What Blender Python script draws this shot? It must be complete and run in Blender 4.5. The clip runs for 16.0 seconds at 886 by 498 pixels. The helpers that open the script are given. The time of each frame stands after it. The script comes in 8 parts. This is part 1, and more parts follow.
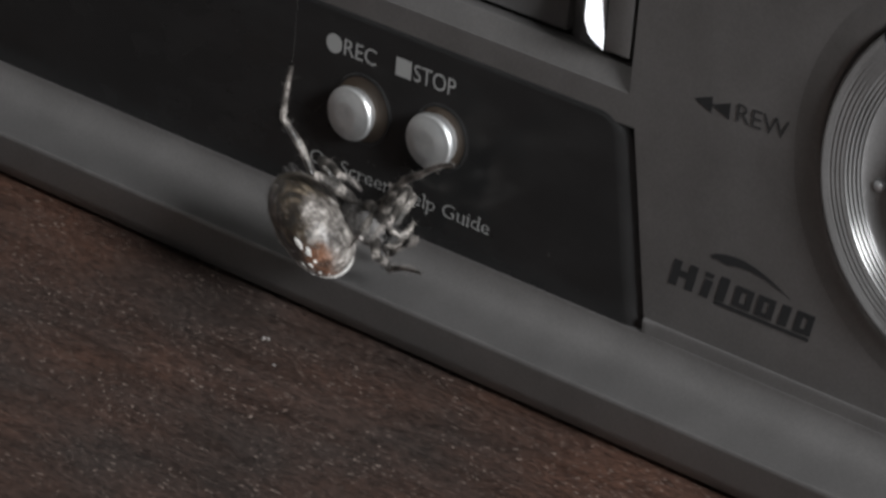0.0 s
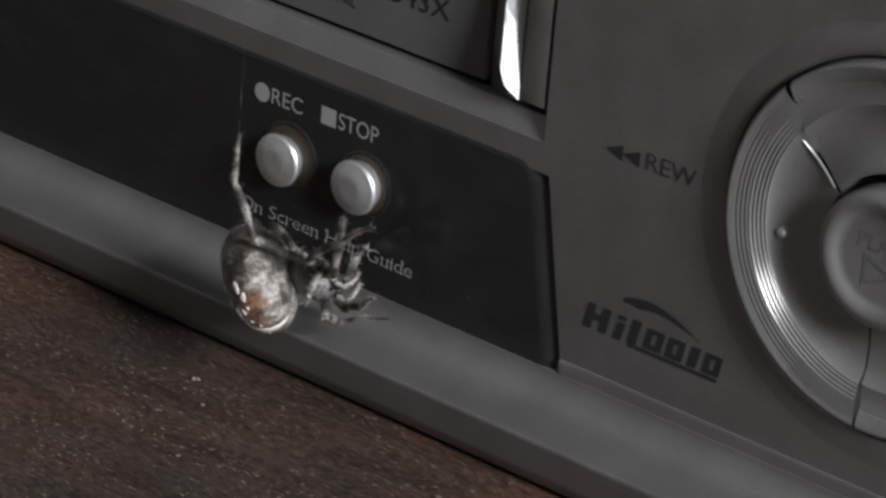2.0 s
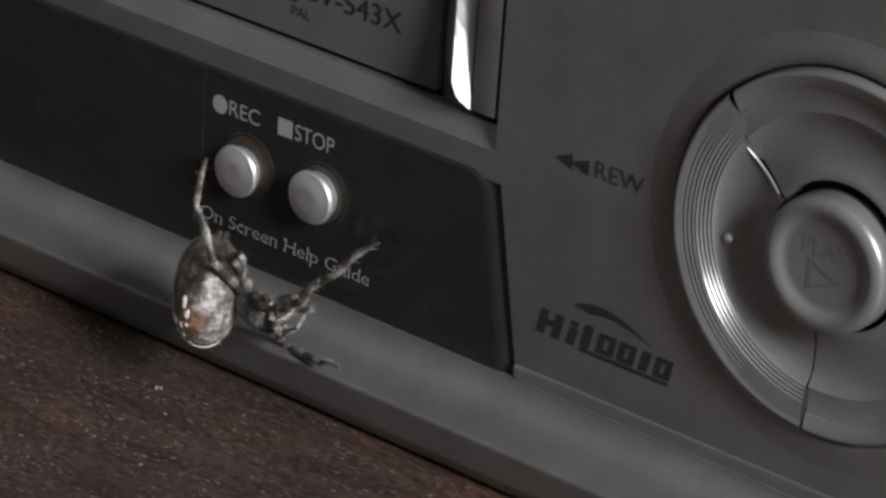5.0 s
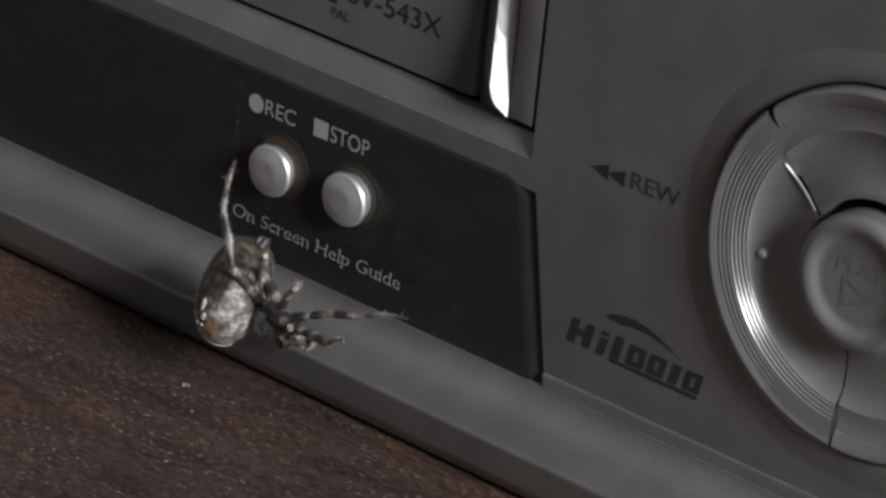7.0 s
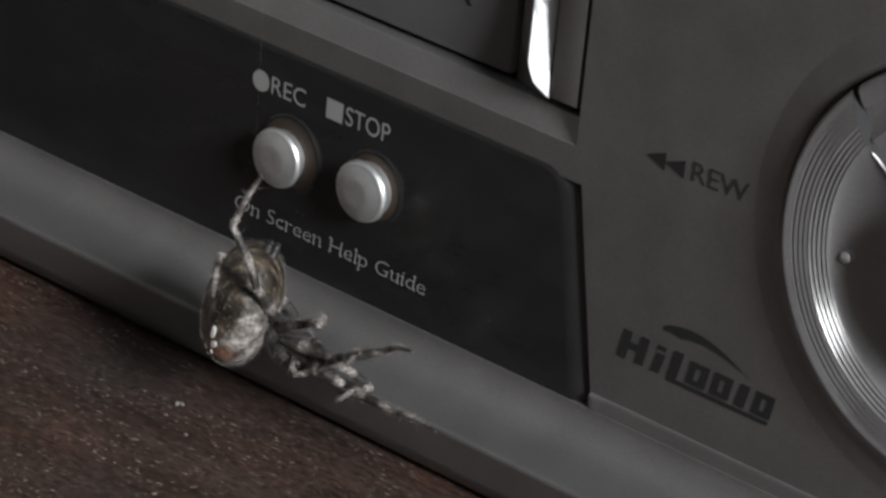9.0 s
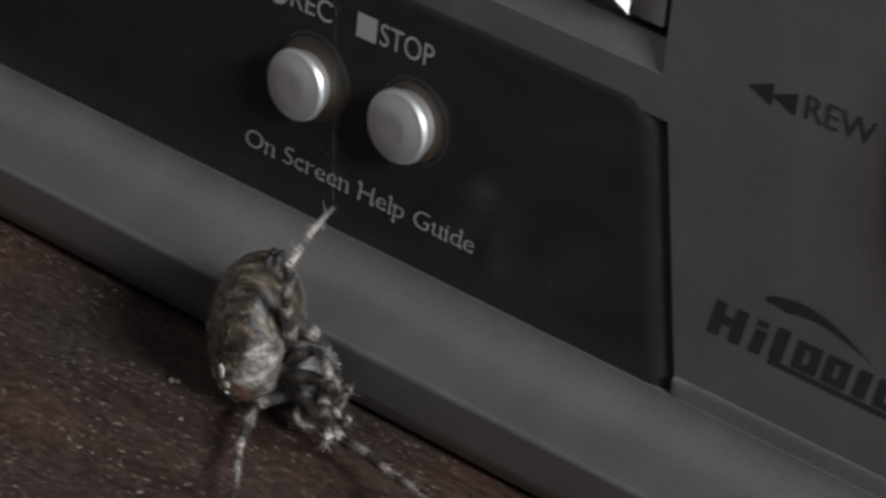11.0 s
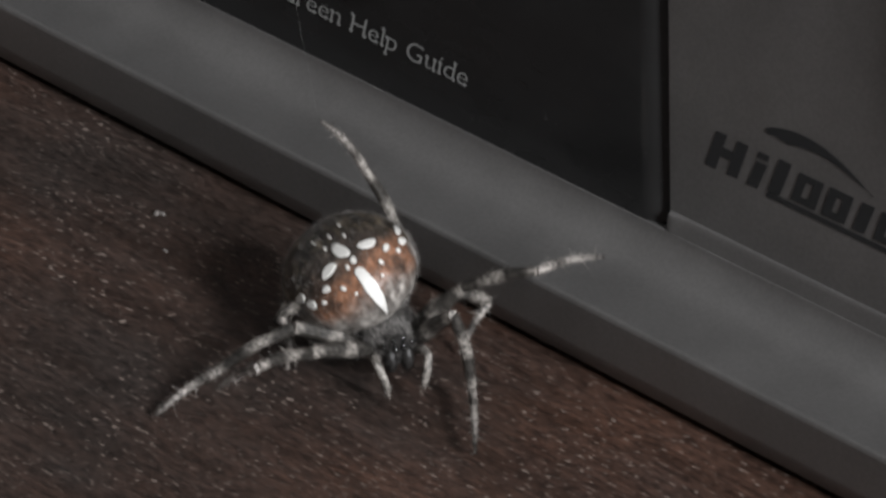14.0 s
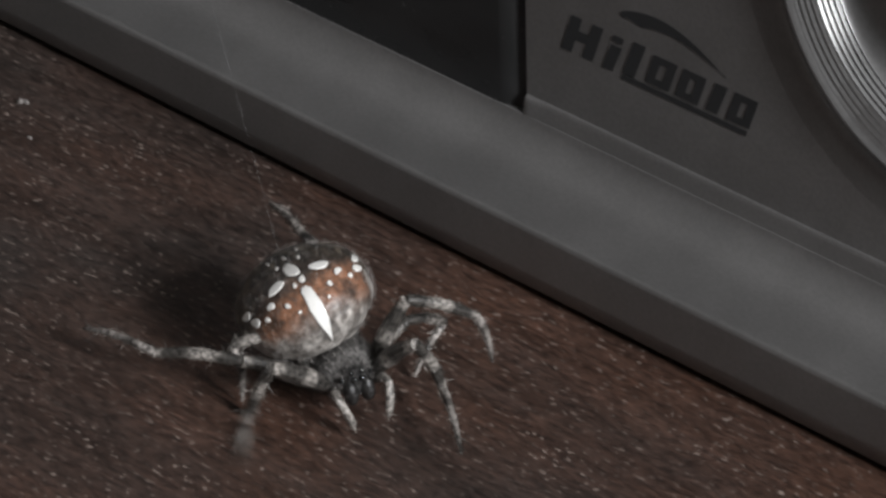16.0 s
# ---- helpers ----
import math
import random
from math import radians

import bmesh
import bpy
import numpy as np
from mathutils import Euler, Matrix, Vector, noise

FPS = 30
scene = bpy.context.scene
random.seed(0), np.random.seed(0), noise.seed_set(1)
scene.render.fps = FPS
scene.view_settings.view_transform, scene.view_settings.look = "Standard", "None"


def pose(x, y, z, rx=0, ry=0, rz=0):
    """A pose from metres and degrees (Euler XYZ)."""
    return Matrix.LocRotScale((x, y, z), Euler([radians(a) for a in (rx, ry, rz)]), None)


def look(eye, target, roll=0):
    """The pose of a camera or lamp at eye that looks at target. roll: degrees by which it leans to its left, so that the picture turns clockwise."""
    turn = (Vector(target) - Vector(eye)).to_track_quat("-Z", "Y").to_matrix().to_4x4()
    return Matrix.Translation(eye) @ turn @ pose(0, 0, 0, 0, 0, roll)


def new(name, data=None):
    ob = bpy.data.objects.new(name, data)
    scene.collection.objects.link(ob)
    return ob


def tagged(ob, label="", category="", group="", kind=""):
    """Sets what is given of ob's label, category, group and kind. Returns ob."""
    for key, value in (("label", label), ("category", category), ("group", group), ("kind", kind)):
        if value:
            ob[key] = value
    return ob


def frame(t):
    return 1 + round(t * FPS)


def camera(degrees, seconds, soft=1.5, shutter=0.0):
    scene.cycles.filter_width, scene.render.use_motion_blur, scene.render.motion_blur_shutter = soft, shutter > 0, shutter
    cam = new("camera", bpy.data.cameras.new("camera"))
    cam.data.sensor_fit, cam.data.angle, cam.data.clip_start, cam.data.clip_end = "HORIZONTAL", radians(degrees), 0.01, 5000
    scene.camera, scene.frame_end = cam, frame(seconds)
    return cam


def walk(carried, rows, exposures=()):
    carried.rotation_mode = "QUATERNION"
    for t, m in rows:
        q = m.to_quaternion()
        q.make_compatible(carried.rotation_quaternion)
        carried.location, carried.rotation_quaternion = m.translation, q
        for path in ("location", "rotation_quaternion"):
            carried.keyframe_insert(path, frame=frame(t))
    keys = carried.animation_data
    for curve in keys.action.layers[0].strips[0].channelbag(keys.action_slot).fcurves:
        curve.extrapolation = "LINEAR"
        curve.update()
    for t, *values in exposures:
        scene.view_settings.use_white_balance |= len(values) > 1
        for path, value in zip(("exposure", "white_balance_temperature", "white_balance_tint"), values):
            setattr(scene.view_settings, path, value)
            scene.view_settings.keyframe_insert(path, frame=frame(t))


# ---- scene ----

# ---------------------------------------------------------------- camera and walk
C = 0.01                       # lengths below are written in centimetres
cam = camera(12.0, 16.0, soft=2.8, shutter=0.6)


def eye_row(t, e, a, r):
    return (t, look([c * C for c in e], [c * C for c in a], r))


EXPO = ((0, 0.0), (3.5, 0.1), (8.5, 0.05), (11, -0.15), (16, -0.15))
walk(cam, [eye_row(*row) for row in (
    (0, (19.689, -28.593, 17.821), (14.143, -21.398, 13.642), 5.108),
    (0.5, (19.928, -28.562, 18.123), (14.356, -21.387, 13.943), 4.624),
    (0.8, (20.455, -28.314, 17.968), (14.777, -21.196, 13.834), 4.467),
    (0.9, (20.630, -28.231, 17.916), (14.911, -21.130, 13.811), 4.414),
    (1, (20.806, -28.148, 17.864), (15.024, -21.074, 13.799), 4.362),
    (1.1, (20.785, -28.285, 17.982), (15.026, -21.169, 13.957), 4.473),
    (1.2, (20.764, -28.422, 18.100), (15.059, -21.280, 14.046), 4.583),
    (1.5, (20.702, -28.833, 18.454), (15.107, -21.647, 14.324), 4.915),
    (2, (20.849, -28.899, 18.677), (15.289, -21.702, 14.519), 4.956),
    (2.5, (21.161, -28.835, 18.897), (15.589, -21.666, 14.709), 4.315),
    (3, (21.484, -28.915, 19.133), (15.884, -21.767, 14.943), 3.836),
    (3.5, (21.524, -29.007, 19.129), (15.952, -21.836, 14.944), 3.913),
    (6, (21.452, -28.909, 19.267), (15.876, -21.762, 15.044), 4.563),
    (6.5, (21.309, -29.178, 19.261), (15.745, -22.009, 15.060), 5.382),
    (7, (21.291, -29.080, 19.194), (15.715, -21.917, 15.000), 5.904),
    (7.5, (21.068, -29.346, 19.317), (15.545, -22.147, 15.113), 6.299),
    (8, (21.267, -28.928, 19.365), (15.659, -21.806, 15.143), 5.863),
    (8.5, (19.981, -27.097, 18.457), (14.344, -20.016, 14.206), 5.600),
    (11, (14.707, -20.600, 14.531), (9.032, -13.646, 10.123), 6.219),
    (11.5, (14.379, -20.743, 14.778), (8.836, -13.795, 10.195), 6.391),
    (12, (14.511, -20.427, 14.183), (8.893, -13.539, 9.600), 6.851),
    (12.5, (14.367, -20.539, 14.115), (8.789, -13.642, 9.497), 7.181),
    (13, (14.534, -20.290, 13.843), (8.876, -13.441, 9.252), 6.994),
    (13.5, (14.409, -20.515, 13.946), (8.862, -13.603, 9.313), 7.227),
    (14, (14.651, -20.325, 13.590), (9.030, -13.406, 9.059), 7.109),
    (14.5, (14.574, -20.565, 13.609), (9.115, -13.530, 9.060), 7.672),
    (15, (14.685, -20.800, 13.668), (9.302, -13.716, 9.102), 7.844),
    (15.5, (14.757, -20.835, 13.658), (9.454, -13.732, 9.029), 7.940),
    (16, (14.875, -20.905, 13.642), (9.635, -13.780, 8.976), 7.907),
)], exposures=EXPO)

# ---------------------------------------------------------------- world, window light, exposure
world = bpy.data.worlds.new("world")
scene.world = world
world.use_nodes = True
_wn = world.node_tree.nodes
_sky = _wn.new("ShaderNodeTexSky")
_sky.sky_type = "NISHITA"
_sky.sun_disc = False
_sky.sun_elevation, _sky.sun_rotation = radians(35), radians(200)
world.node_tree.links.new(_sky.outputs[0], _wn["Background"].inputs[0])
_wn["Background"].inputs[1].default_value = 0.08

WIN = (0.95, -0.25, 0.54)        # centre of the window in the room's right-hand wall, metres
_area = bpy.data.lights.new("window_daylight", "AREA")
_area.shape, _area.size, _area.size_y = "RECTANGLE", 0.26, 0.30
_area.energy, _area.color = 17.6, (0.97, 0.99, 1.02)
_lamp = new("window_daylight", _area)
_lamp.matrix_world = look((WIN[0] - 0.03, WIN[1], WIN[2]), (0.0, -0.19, 0.38))
scene.view_settings.exposure = 0.0

# ---------------------------------------------------------------- materials


def shader(name, base, rough, metal=0.0, coat=0.0):
    m = bpy.data.materials.new(name)
    m.use_nodes = True
    b = m.node_tree.nodes["Principled BSDF"]
    b.inputs["Base Color"].default_value = (*base, 1)
    b.inputs["Roughness"].default_value = rough
    b.inputs["Metallic"].default_value = metal
    b.inputs["Coat Weight"].default_value = coat
    return m, m.node_tree.nodes, m.node_tree.links, b


def noise_tex(n, l, scale, detail=4.0, stretch=(1, 1, 1), rough=0.55):
    co, mp, tx = n.new("ShaderNodeTexCoord"), n.new("ShaderNodeMapping"), n.new("ShaderNodeTexNoise")
    mp.inputs["Scale"].default_value = stretch
    tx.inputs["Scale"].default_value, tx.inputs["Detail"].default_value = scale, detail
    tx.inputs["Roughness"].default_value = rough
    l.new(co.outputs["Object"], mp.inputs[0])
    l.new(mp.outputs[0], tx.inputs["Vector"])
    return tx.outputs["Fac"]


def ramp(n, l, fac, stops):
    r = n.new("ShaderNodeValToRGB")
    els = r.color_ramp.elements
    while len(els) < len(stops):
        els.new(0.5)
    for e, (p, c) in zip(els, stops):
        e.position, e.color = p, (*c, 1) if len(c) == 3 else c
    l.new(fac, r.inputs[0])
    return r.outputs[0]


def mix(n, l, fac, a, b, how="MIX"):
    x = n.new("ShaderNodeMix")
    x.data_type, x.blend_type = "RGBA", how
    for sock, v in ((0, fac), (6, a), (7, b)):
        if hasattr(v, "links"):
            l.new(v, x.inputs[sock])
        else:
            x.inputs[sock].default_value = v if sock == 0 else (*v, 1)
    return x.outputs[2]


def bump(n, l, b, height, strength, dist):
    bp = n.new("ShaderNodeBump")
    bp.inputs["Strength"].default_value, bp.inputs["Distance"].default_value = strength, dist
    l.new(height, bp.inputs["Height"])
    l.new(bp.outputs[0], b.inputs["Normal"])


def g(v):
    return (v, v, v)


def plastic(name, base, rough, speck=0.08, scale=900.0):
    m, n, l, b = shader(name, base, rough)
    fine, wide = noise_tex(n, l, scale * 4, 2), noise_tex(n, l, scale / 6, 3)
    lo, hi = [c * (1 - speck) for c in base], [c * (1 + speck) for c in base]
    a = ramp(n, l, wide, ((0.3, lo), (0.7, hi)))
    f = ramp(n, l, fine, ((0.35, g(0.9)), (0.65, g(1.0))))
    l.new(mix(n, l, 1.0, a, f, "MULTIPLY"), b.inputs["Base Color"])
    l.new(ramp(n, l, wide, ((0.3, g(rough * 0.88)), (0.7, g(rough * 1.12)))), b.inputs["Roughness"])
    bump(n, l, b, fine, 0.06, 0.0001)
    return m


SILVER = plastic("silver_grey_plastic", (0.228, 0.22, 0.215), 0.4)
SILVER.node_tree.nodes["Principled BSDF"].inputs["Metallic"].default_value = 0.6
DIALGREY = plastic("dial_silver_plastic", (0.25, 0.246, 0.243), 0.34)
DIALGREY.node_tree.nodes["Principled BSDF"].inputs["Metallic"].default_value = 0.5
CASE = plastic("dark_case_metal", (0.03, 0.03, 0.03), 0.5)
GAP = plastic("dark_gap", (0.012, 0.012, 0.012), 0.7)
DOORGREY = plastic("smoked_grey_plastic", (0.108, 0.106, 0.105), 0.4)
PRINT_W, _n, _l, _b = shader("pale_grey_print", (0.33, 0.33, 0.32), 0.6)
PRINT_D, _n, _l, _b = shader("dark_grey_print", (0.012, 0.012, 0.0125), 0.75)
PRINT_P, _n, _l, _b = shader("worn_grey_print", (0.12, 0.118, 0.117), 0.5)
PRINT_F, _n, _l, _b = shader("faint_grey_print", (0.03, 0.029, 0.029), 0.6)
CHROME, _n, _l, _b = shader("satin_chrome", (0.75, 0.76, 0.77), 0.42, 1.0)


def black_gloss():
    m, n, l, b = shader("glossy_black_plastic", (0.02, 0.02, 0.02), 0.16)
    dust = noise_tex(n, l, 2600, 3)
    smear = noise_tex(n, l, 130, 4, (1, 1, 2))
    d = ramp(n, l, dust, ((0.67, g(0.017)), (0.78, g(0.06))))
    s = ramp(n, l, smear, ((0.45, g(0.0)), (0.8, g(0.006))))
    l.new(mix(n, l, 1.0, d, s, "ADD"), b.inputs["Base Color"])
    l.new(ramp(n, l, smear, ((0.3, g(0.1)), (0.75, g(0.3)))), b.inputs["Roughness"])
    return m


def button_metal():
    m, n, l, b = shader("worn_satin_metal", (0.5, 0.5, 0.5), 0.3, 0.9)
    wear, fine = noise_tex(n, l, 420, 5), noise_tex(n, l, 3000, 3)
    l.new(ramp(n, l, wear, ((0.3, (0.55, 0.56, 0.56)), (0.7, (0.82, 0.82, 0.81)))), b.inputs["Base Color"])
    l.new(ramp(n, l, wear, ((0.3, g(0.52)), (0.7, g(0.4)))), b.inputs["Roughness"])
    bump(n, l, b, fine, 0.1, 0.0001)
    return m


def table_wood():
    m, n, l, b = shader("dark_brown_wood", (0.06, 0.035, 0.025), 0.38)
    wide = noise_tex(n, l, 55, 5, (0.6, 1.1, 1), 0.6)
    grain = noise_tex(n, l, 330, 5, (0.22, 1.3, 1), 0.65)
    pore = noise_tex(n, l, 1500, 5, (0.5, 1.4, 1), 0.66)
    fleck = noise_tex(n, l, 2300, 2, (0.62, 1.2, 1), 0.5)
    worn = noise_tex(n, l, 190, 4, (0.5, 1.3, 1), 0.6)
    a = ramp(n, l, wide, ((0.34, (0.039, 0.0285, 0.0245)), (0.5, (0.053, 0.0315, 0.0244)), (0.66, (0.075, 0.0378, 0.0256))))
    s = ramp(n, l, grain, ((0.34, g(0.72)), (0.52, g(1.0)), (0.72, g(1.22))))
    p = ramp(n, l, pore, ((0.36, g(0.5)), (0.5, g(1.0)), (0.68, g(1.6))))
    c = mix(n, l, 1.0, mix(n, l, 1.0, a, s, "MULTIPLY"), p, "MULTIPLY")
    k = ramp(n, l, fleck, ((0.615, g(0.0)), (0.72, g(0.7))))
    k = mix(n, l, 1.0, k, ramp(n, l, worn, ((0.38, g(0.2)), (0.6, g(1.0)))), "MULTIPLY")
    l.new(mix(n, l, k, c, (0.38, 0.305, 0.262)), b.inputs["Base Color"])
    l.new(ramp(n, l, grain, ((0.35, g(0.42)), (0.7, g(0.6)))), b.inputs["Roughness"])
    bump(n, l, b, pore, 0.6, 0.00025)
    return m


BLACK, BUTTON, WOOD = black_gloss(), button_metal(), table_wood()
WALL = plastic("painted_plaster", (0.62, 0.61, 0.60), 0.9, 0.05, 3.0)
CEIL = plastic("white_ceiling_paint", (0.86, 0.86, 0.85), 0.9, 0.04, 3.0)
FLOOR = plastic("brown_carpet", (0.16, 0.12, 0.09), 0.95, 0.2, 20.0)

# ---------------------------------------------------------------- mesh helpers


def mesh_of(name, bm, mat, smooth=True):
    me = bpy.data.meshes.new(name)
    bmesh.ops.recalc_face_normals(bm, faces=bm.faces)
    for v in bm.verts:
        v.co *= C
    bm.to_mesh(me)
    bm.free()
    me.materials.append(mat)
    if smooth:
        for p in me.polygons:
            p.use_smooth = True
        me.set_sharp_from_angle(angle=radians(32))
    return me


def part(name, bm, material, parent=None, label="", smooth=True):
    ob = new(name, mesh_of(name, bm, material, smooth))
    ob.parent = parent
    return tagged(ob, label)


def box(x0, x1, y0, y1, z0, z1, bevel=0.0, seg=2):
    bm = bmesh.new()
    bmesh.ops.create_cube(bm, size=1)
    for v in bm.verts:
        v.co = ((x0 + x1) / 2 + v.co.x * (x1 - x0), (y0 + y1) / 2 + v.co.y * (y1 - y0), (z0 + z1) / 2 + v.co.z * (z1 - z0))
    if bevel:
        bmesh.ops.bevel(bm, geom=list(bm.edges), offset=bevel, segments=seg, affect="EDGES", profile=0.5)
    return bm


def profile_along_x(pts, x0, x1):
    """A closed outline in (y, z), drawn out from x0 to x1."""
    bm = bmesh.new()
    a = [bm.verts.new((x0, y, z)) for y, z in pts]
    b = [bm.verts.new((x1, y, z)) for y, z in pts]
    k = len(pts)
    for i in range(k):
        bm.faces.new((a[i], a[(i + 1) % k], b[(i + 1) % k], b[i]))
    bm.faces.new(a), bm.faces.new(b[::-1])
    return bm


def slab(outline, y0, y1, inset=0.0, drop=0.0):
    """A plate with an outline in (x, z), its front at y0 and its back at y1; the front edge is rounded over inset and drop."""
    bm = bmesh.new()
    k = len(outline)
    rings = []
    if inset:
        steps = 5
        for s in range(steps + 1):
            w = s / steps * math.pi / 2
            rings.append((y0 + drop * (1 - math.cos(w)), inset * (1 - math.sin(w))))
    else:
        rings.append((y0, 0.0))
    rings.append((y1, 0.0))
    loops = []
    for y, d in rings:
        loop = []
        for i in range(k):
            p, q, r = Vector(outline[i - 1]), Vector(outline[i]), Vector(outline[(i + 1) % k])
            e, f = (q - p).normalized(), (r - q).normalized()
            nrm = Vector((-e.y, e.x)) + Vector((-f.y, f.x))
            nrm = nrm.normalized() / max(0.4, math.sqrt((1 + e.dot(f)) / 2))
            c = q + nrm * d
            loop.append(bm.verts.new((c.x, y, c.y)))
        loops.append(loop)
    for a, b in zip(loops, loops[1:]):
        for i in range(k):
            bm.faces.new((a[i], a[(i + 1) % k], b[(i + 1) % k], b[i]))
    bm.faces.new(loops[0]), bm.faces.new(loops[-1][::-1])
    return bm


def lathe(prof, cx, cz, a0=0.0, a1=360.0, seg=96):
    """A profile of (radius, y) turned about the y axis through (cx, cz), from angle a0 to a1."""
    bm = bmesh.new()
    whole = a1 - a0 >= 360
    n = seg if whole else max(8, int(seg * (a1 - a0) / 360))
    cols = []
    for i in range(n if whole else n + 1):
        w = radians(a0 + (a1 - a0) * i / n)
        cols.append([bm.verts.new((cx + r * math.cos(w), y, cz + r * math.sin(w))) for r, y in prof])
    for i in range(n):
        a, b = cols[i], cols[(i + 1) % len(cols)]
        for j in range(len(prof) - 1):
            bm.faces.new((a[j], a[j + 1], b[j + 1], b[j]))
    bmesh.ops.remove_doubles(bm, verts=bm.verts, dist=1e-5)
    return bm


def writing(text, x0, x1, z0, z1, y, shear=0.0, weight=0.0):
    """Raised print on a front plate, fitted into a box."""
    cu = bpy.data.curves.new("print", "FONT")
    cu.body, cu.shear, cu.offset = text, shear, weight
    ob = bpy.data.objects.new("print", cu)
    scene.collection.objects.link(ob)
    me = bpy.data.meshes.new_from_object(ob.evaluated_get(bpy.context.evaluated_depsgraph_get()))
    bpy.data.objects.remove(ob)
    bm = bmesh.new()
    bm.from_mesh(me)
    xs, ys = [v.co.x for v in bm.verts], [v.co.y for v in bm.verts]
    for v in bm.verts:
        v.co = (x0 + (v.co.x - min(xs)) / (max(xs) - min(xs)) * (x1 - x0), y,
                z0 + (v.co.y - min(ys)) / (max(ys) - min(ys)) * (z1 - z0))
    return bm


STEMS = {"n": ((0, 0), (1, 0), (0, 1)), "r": ((0, 0), (0, 1)), "u": ((0, 1), (1, 1), (1, 0)), "i": ((0.5, 0), (0.5, 1)), "d": ((1, 0), (1, 1)),
         "l": ((0.5, 0), (0.5, 1)), "p": ((0, 0), (0, 1)), "H": ((0, 0), (0, 1), (1, 0)), "e": ((0.9, 0.06),), "c": ((0.9, 0.06), (0.85, 0.95))}


def pen_writing(text, x0, x1, z0, z1, y):
    """The same, as if drawn with a broad slanted pen: slanted diamonds end the stems."""
    bm = writing(text, x0, x1, z0, z1, y, 0.1, -0.012)
    left, islands = set(bm.verts), []
    while left:
        todo, isle = [left.pop()], []
        while todo:
            v = todo.pop()
            isle.append(v.co.copy())
            for e in v.link_edges:
                w = e.other_vert(v)
                if w in left:
                    left.remove(w)
                    todo.append(w)
        xs, zs = [c.x for c in isle], [c.z for c in isle]
        islands.append((min(xs), max(xs), min(zs), max(zs)))
    islands = sorted(b for b in islands if b[3] - b[2] > 0.05)
    for n, (letter, (a, b, low, top)) in enumerate(zip(text.replace(" ", ""), islands)):
        lift = y - 0.0006 - 0.00002 * n
        for u, w in STEMS.get(letter, ()):
            inner = min(0.010, (b - a) / 2)
            cx, cz = a + inner + u * (b - a - 2 * inner), low + 0.006 + w * (top - low - 0.012)
            bm.faces.new([bm.verts.new((cx + dx, lift, cz + dz)) for dx, dz in ((-0.020, 0.004), (-0.002, -0.016), (0.020, -0.004), (0.002, 0.016))])
    return bm


def flat(polys, y):
    bm = bmesh.new()
    for p in polys:
        bm.faces.new([bm.verts.new((x, y, z)) for x, z in p])
    return bm


# ---------------------------------------------------------------- room and table

TABLE = 0.34                    # height of the tabletop, centimetres


# unseen shell added around the table; its pale walls and ceiling bounce fill light
def room():
    x0, x1, y0, y1, z0, z1 = -170.0, 95.0, -210.0, 60.0, -75.0, 175.0
    t = 12.0
    def wall(name, bm, mat, label):
        ob = part(name, bm, mat, None, label, False)
        return tagged(ob, "", name.split("_")[0], "", "structure")
    wall("floor", box(x0 - t, x1 + t, y0 - t, y1 + t, z0 - t, z0), FLOOR, "plain brown carpet floor of the room")
    wall("ceiling", box(x0 - t, x1 + t, y0 - t, y1 + t, z1, z1 + t), CEIL, "plain white painted ceiling of the room")
    wall("wall_back", box(x0 - t, x1 + t, y1, y1 + t, z0, z1), WALL, "plain grey painted wall behind the table")
    wall("wall_front", box(x0 - t, x1 + t, y0 - t, y0, z0, z1), WALL, "plain grey painted wall facing the table")
    wall("wall_left", box(x0 - t, x0, y0, y1, z0, z1), WALL, "plain grey painted side wall of the room")
    wy, wz, hw, hh = WIN[1] * 100, WIN[2] * 100, 15.0, 17.0
    bm = box(x1, x1 + t, y0, wy - hw, z0, z1)
    for b in (box(x1, x1 + t, wy + hw, y1, z0, z1), box(x1, x1 + t, wy - hw, wy + hw, z0, wz - hh), box(x1, x1 + t, wy - hw, wy + hw, wz + hh, z1)):
        me = bpy.data.meshes.new("tmp")
        b.to_mesh(me)
        bm.from_mesh(me)
        b.free()
        bpy.data.meshes.remove(me)
    wall("wall_right", bm, WALL, "grey painted side wall with the window opening")


room()


def table():
    top = tagged(new("table"), "dark brown wooden table with streaked worn grain", "table")
    part("tabletop", box(-75, 70, -48, 42, TABLE - 2.4, TABLE, 0.25), WOOD, top)
    for x in (-68, 63):
        for y in (-42, 36):
            part("leg", box(x - 2.5, x + 2.5, y - 2.5, y + 2.5, -75, TABLE - 2.4, 0.2), WOOD, top)
    return top


table()



def crumb(x, y, size, seed):
    """A pale crumb: a few stuck grains."""
    rnd = random.Random(seed)
    bm = bmesh.new()
    for i in range(4):
        r = size * rnd.uniform(0.3, 0.55)
        at = Vector((rnd.uniform(-0.6, 0.6) * size, rnd.uniform(-0.4, 0.4) * size, r * 0.8))
        for v in bmesh.ops.create_icosphere(bm, subdivisions=2, radius=r)["verts"]:
            v.co = at + v.co * (1 + 0.35 * noise.noise(v.co * 3 / r + at * 9))
    for v in bm.verts:
        v.co += Vector((x, y, TABLE - 0.002))
    ob = part("crumb", bm, CRUMB)
    return tagged(ob, "tiny pale crumb of dust on the table", "crumb", "crumbs on the table")


CRUMB = plastic("pale_dust", (0.21, 0.19, 0.178), 0.8, 0.3, 2000)
for _i, (_x, _y, _s) in enumerate(((-3.31, -1.362, 0.042), (-2.89, -1.70, 0.024))):
    crumb(_x, _y, _s, 30 + _i)

# ---------------------------------------------------------------- the video recorder


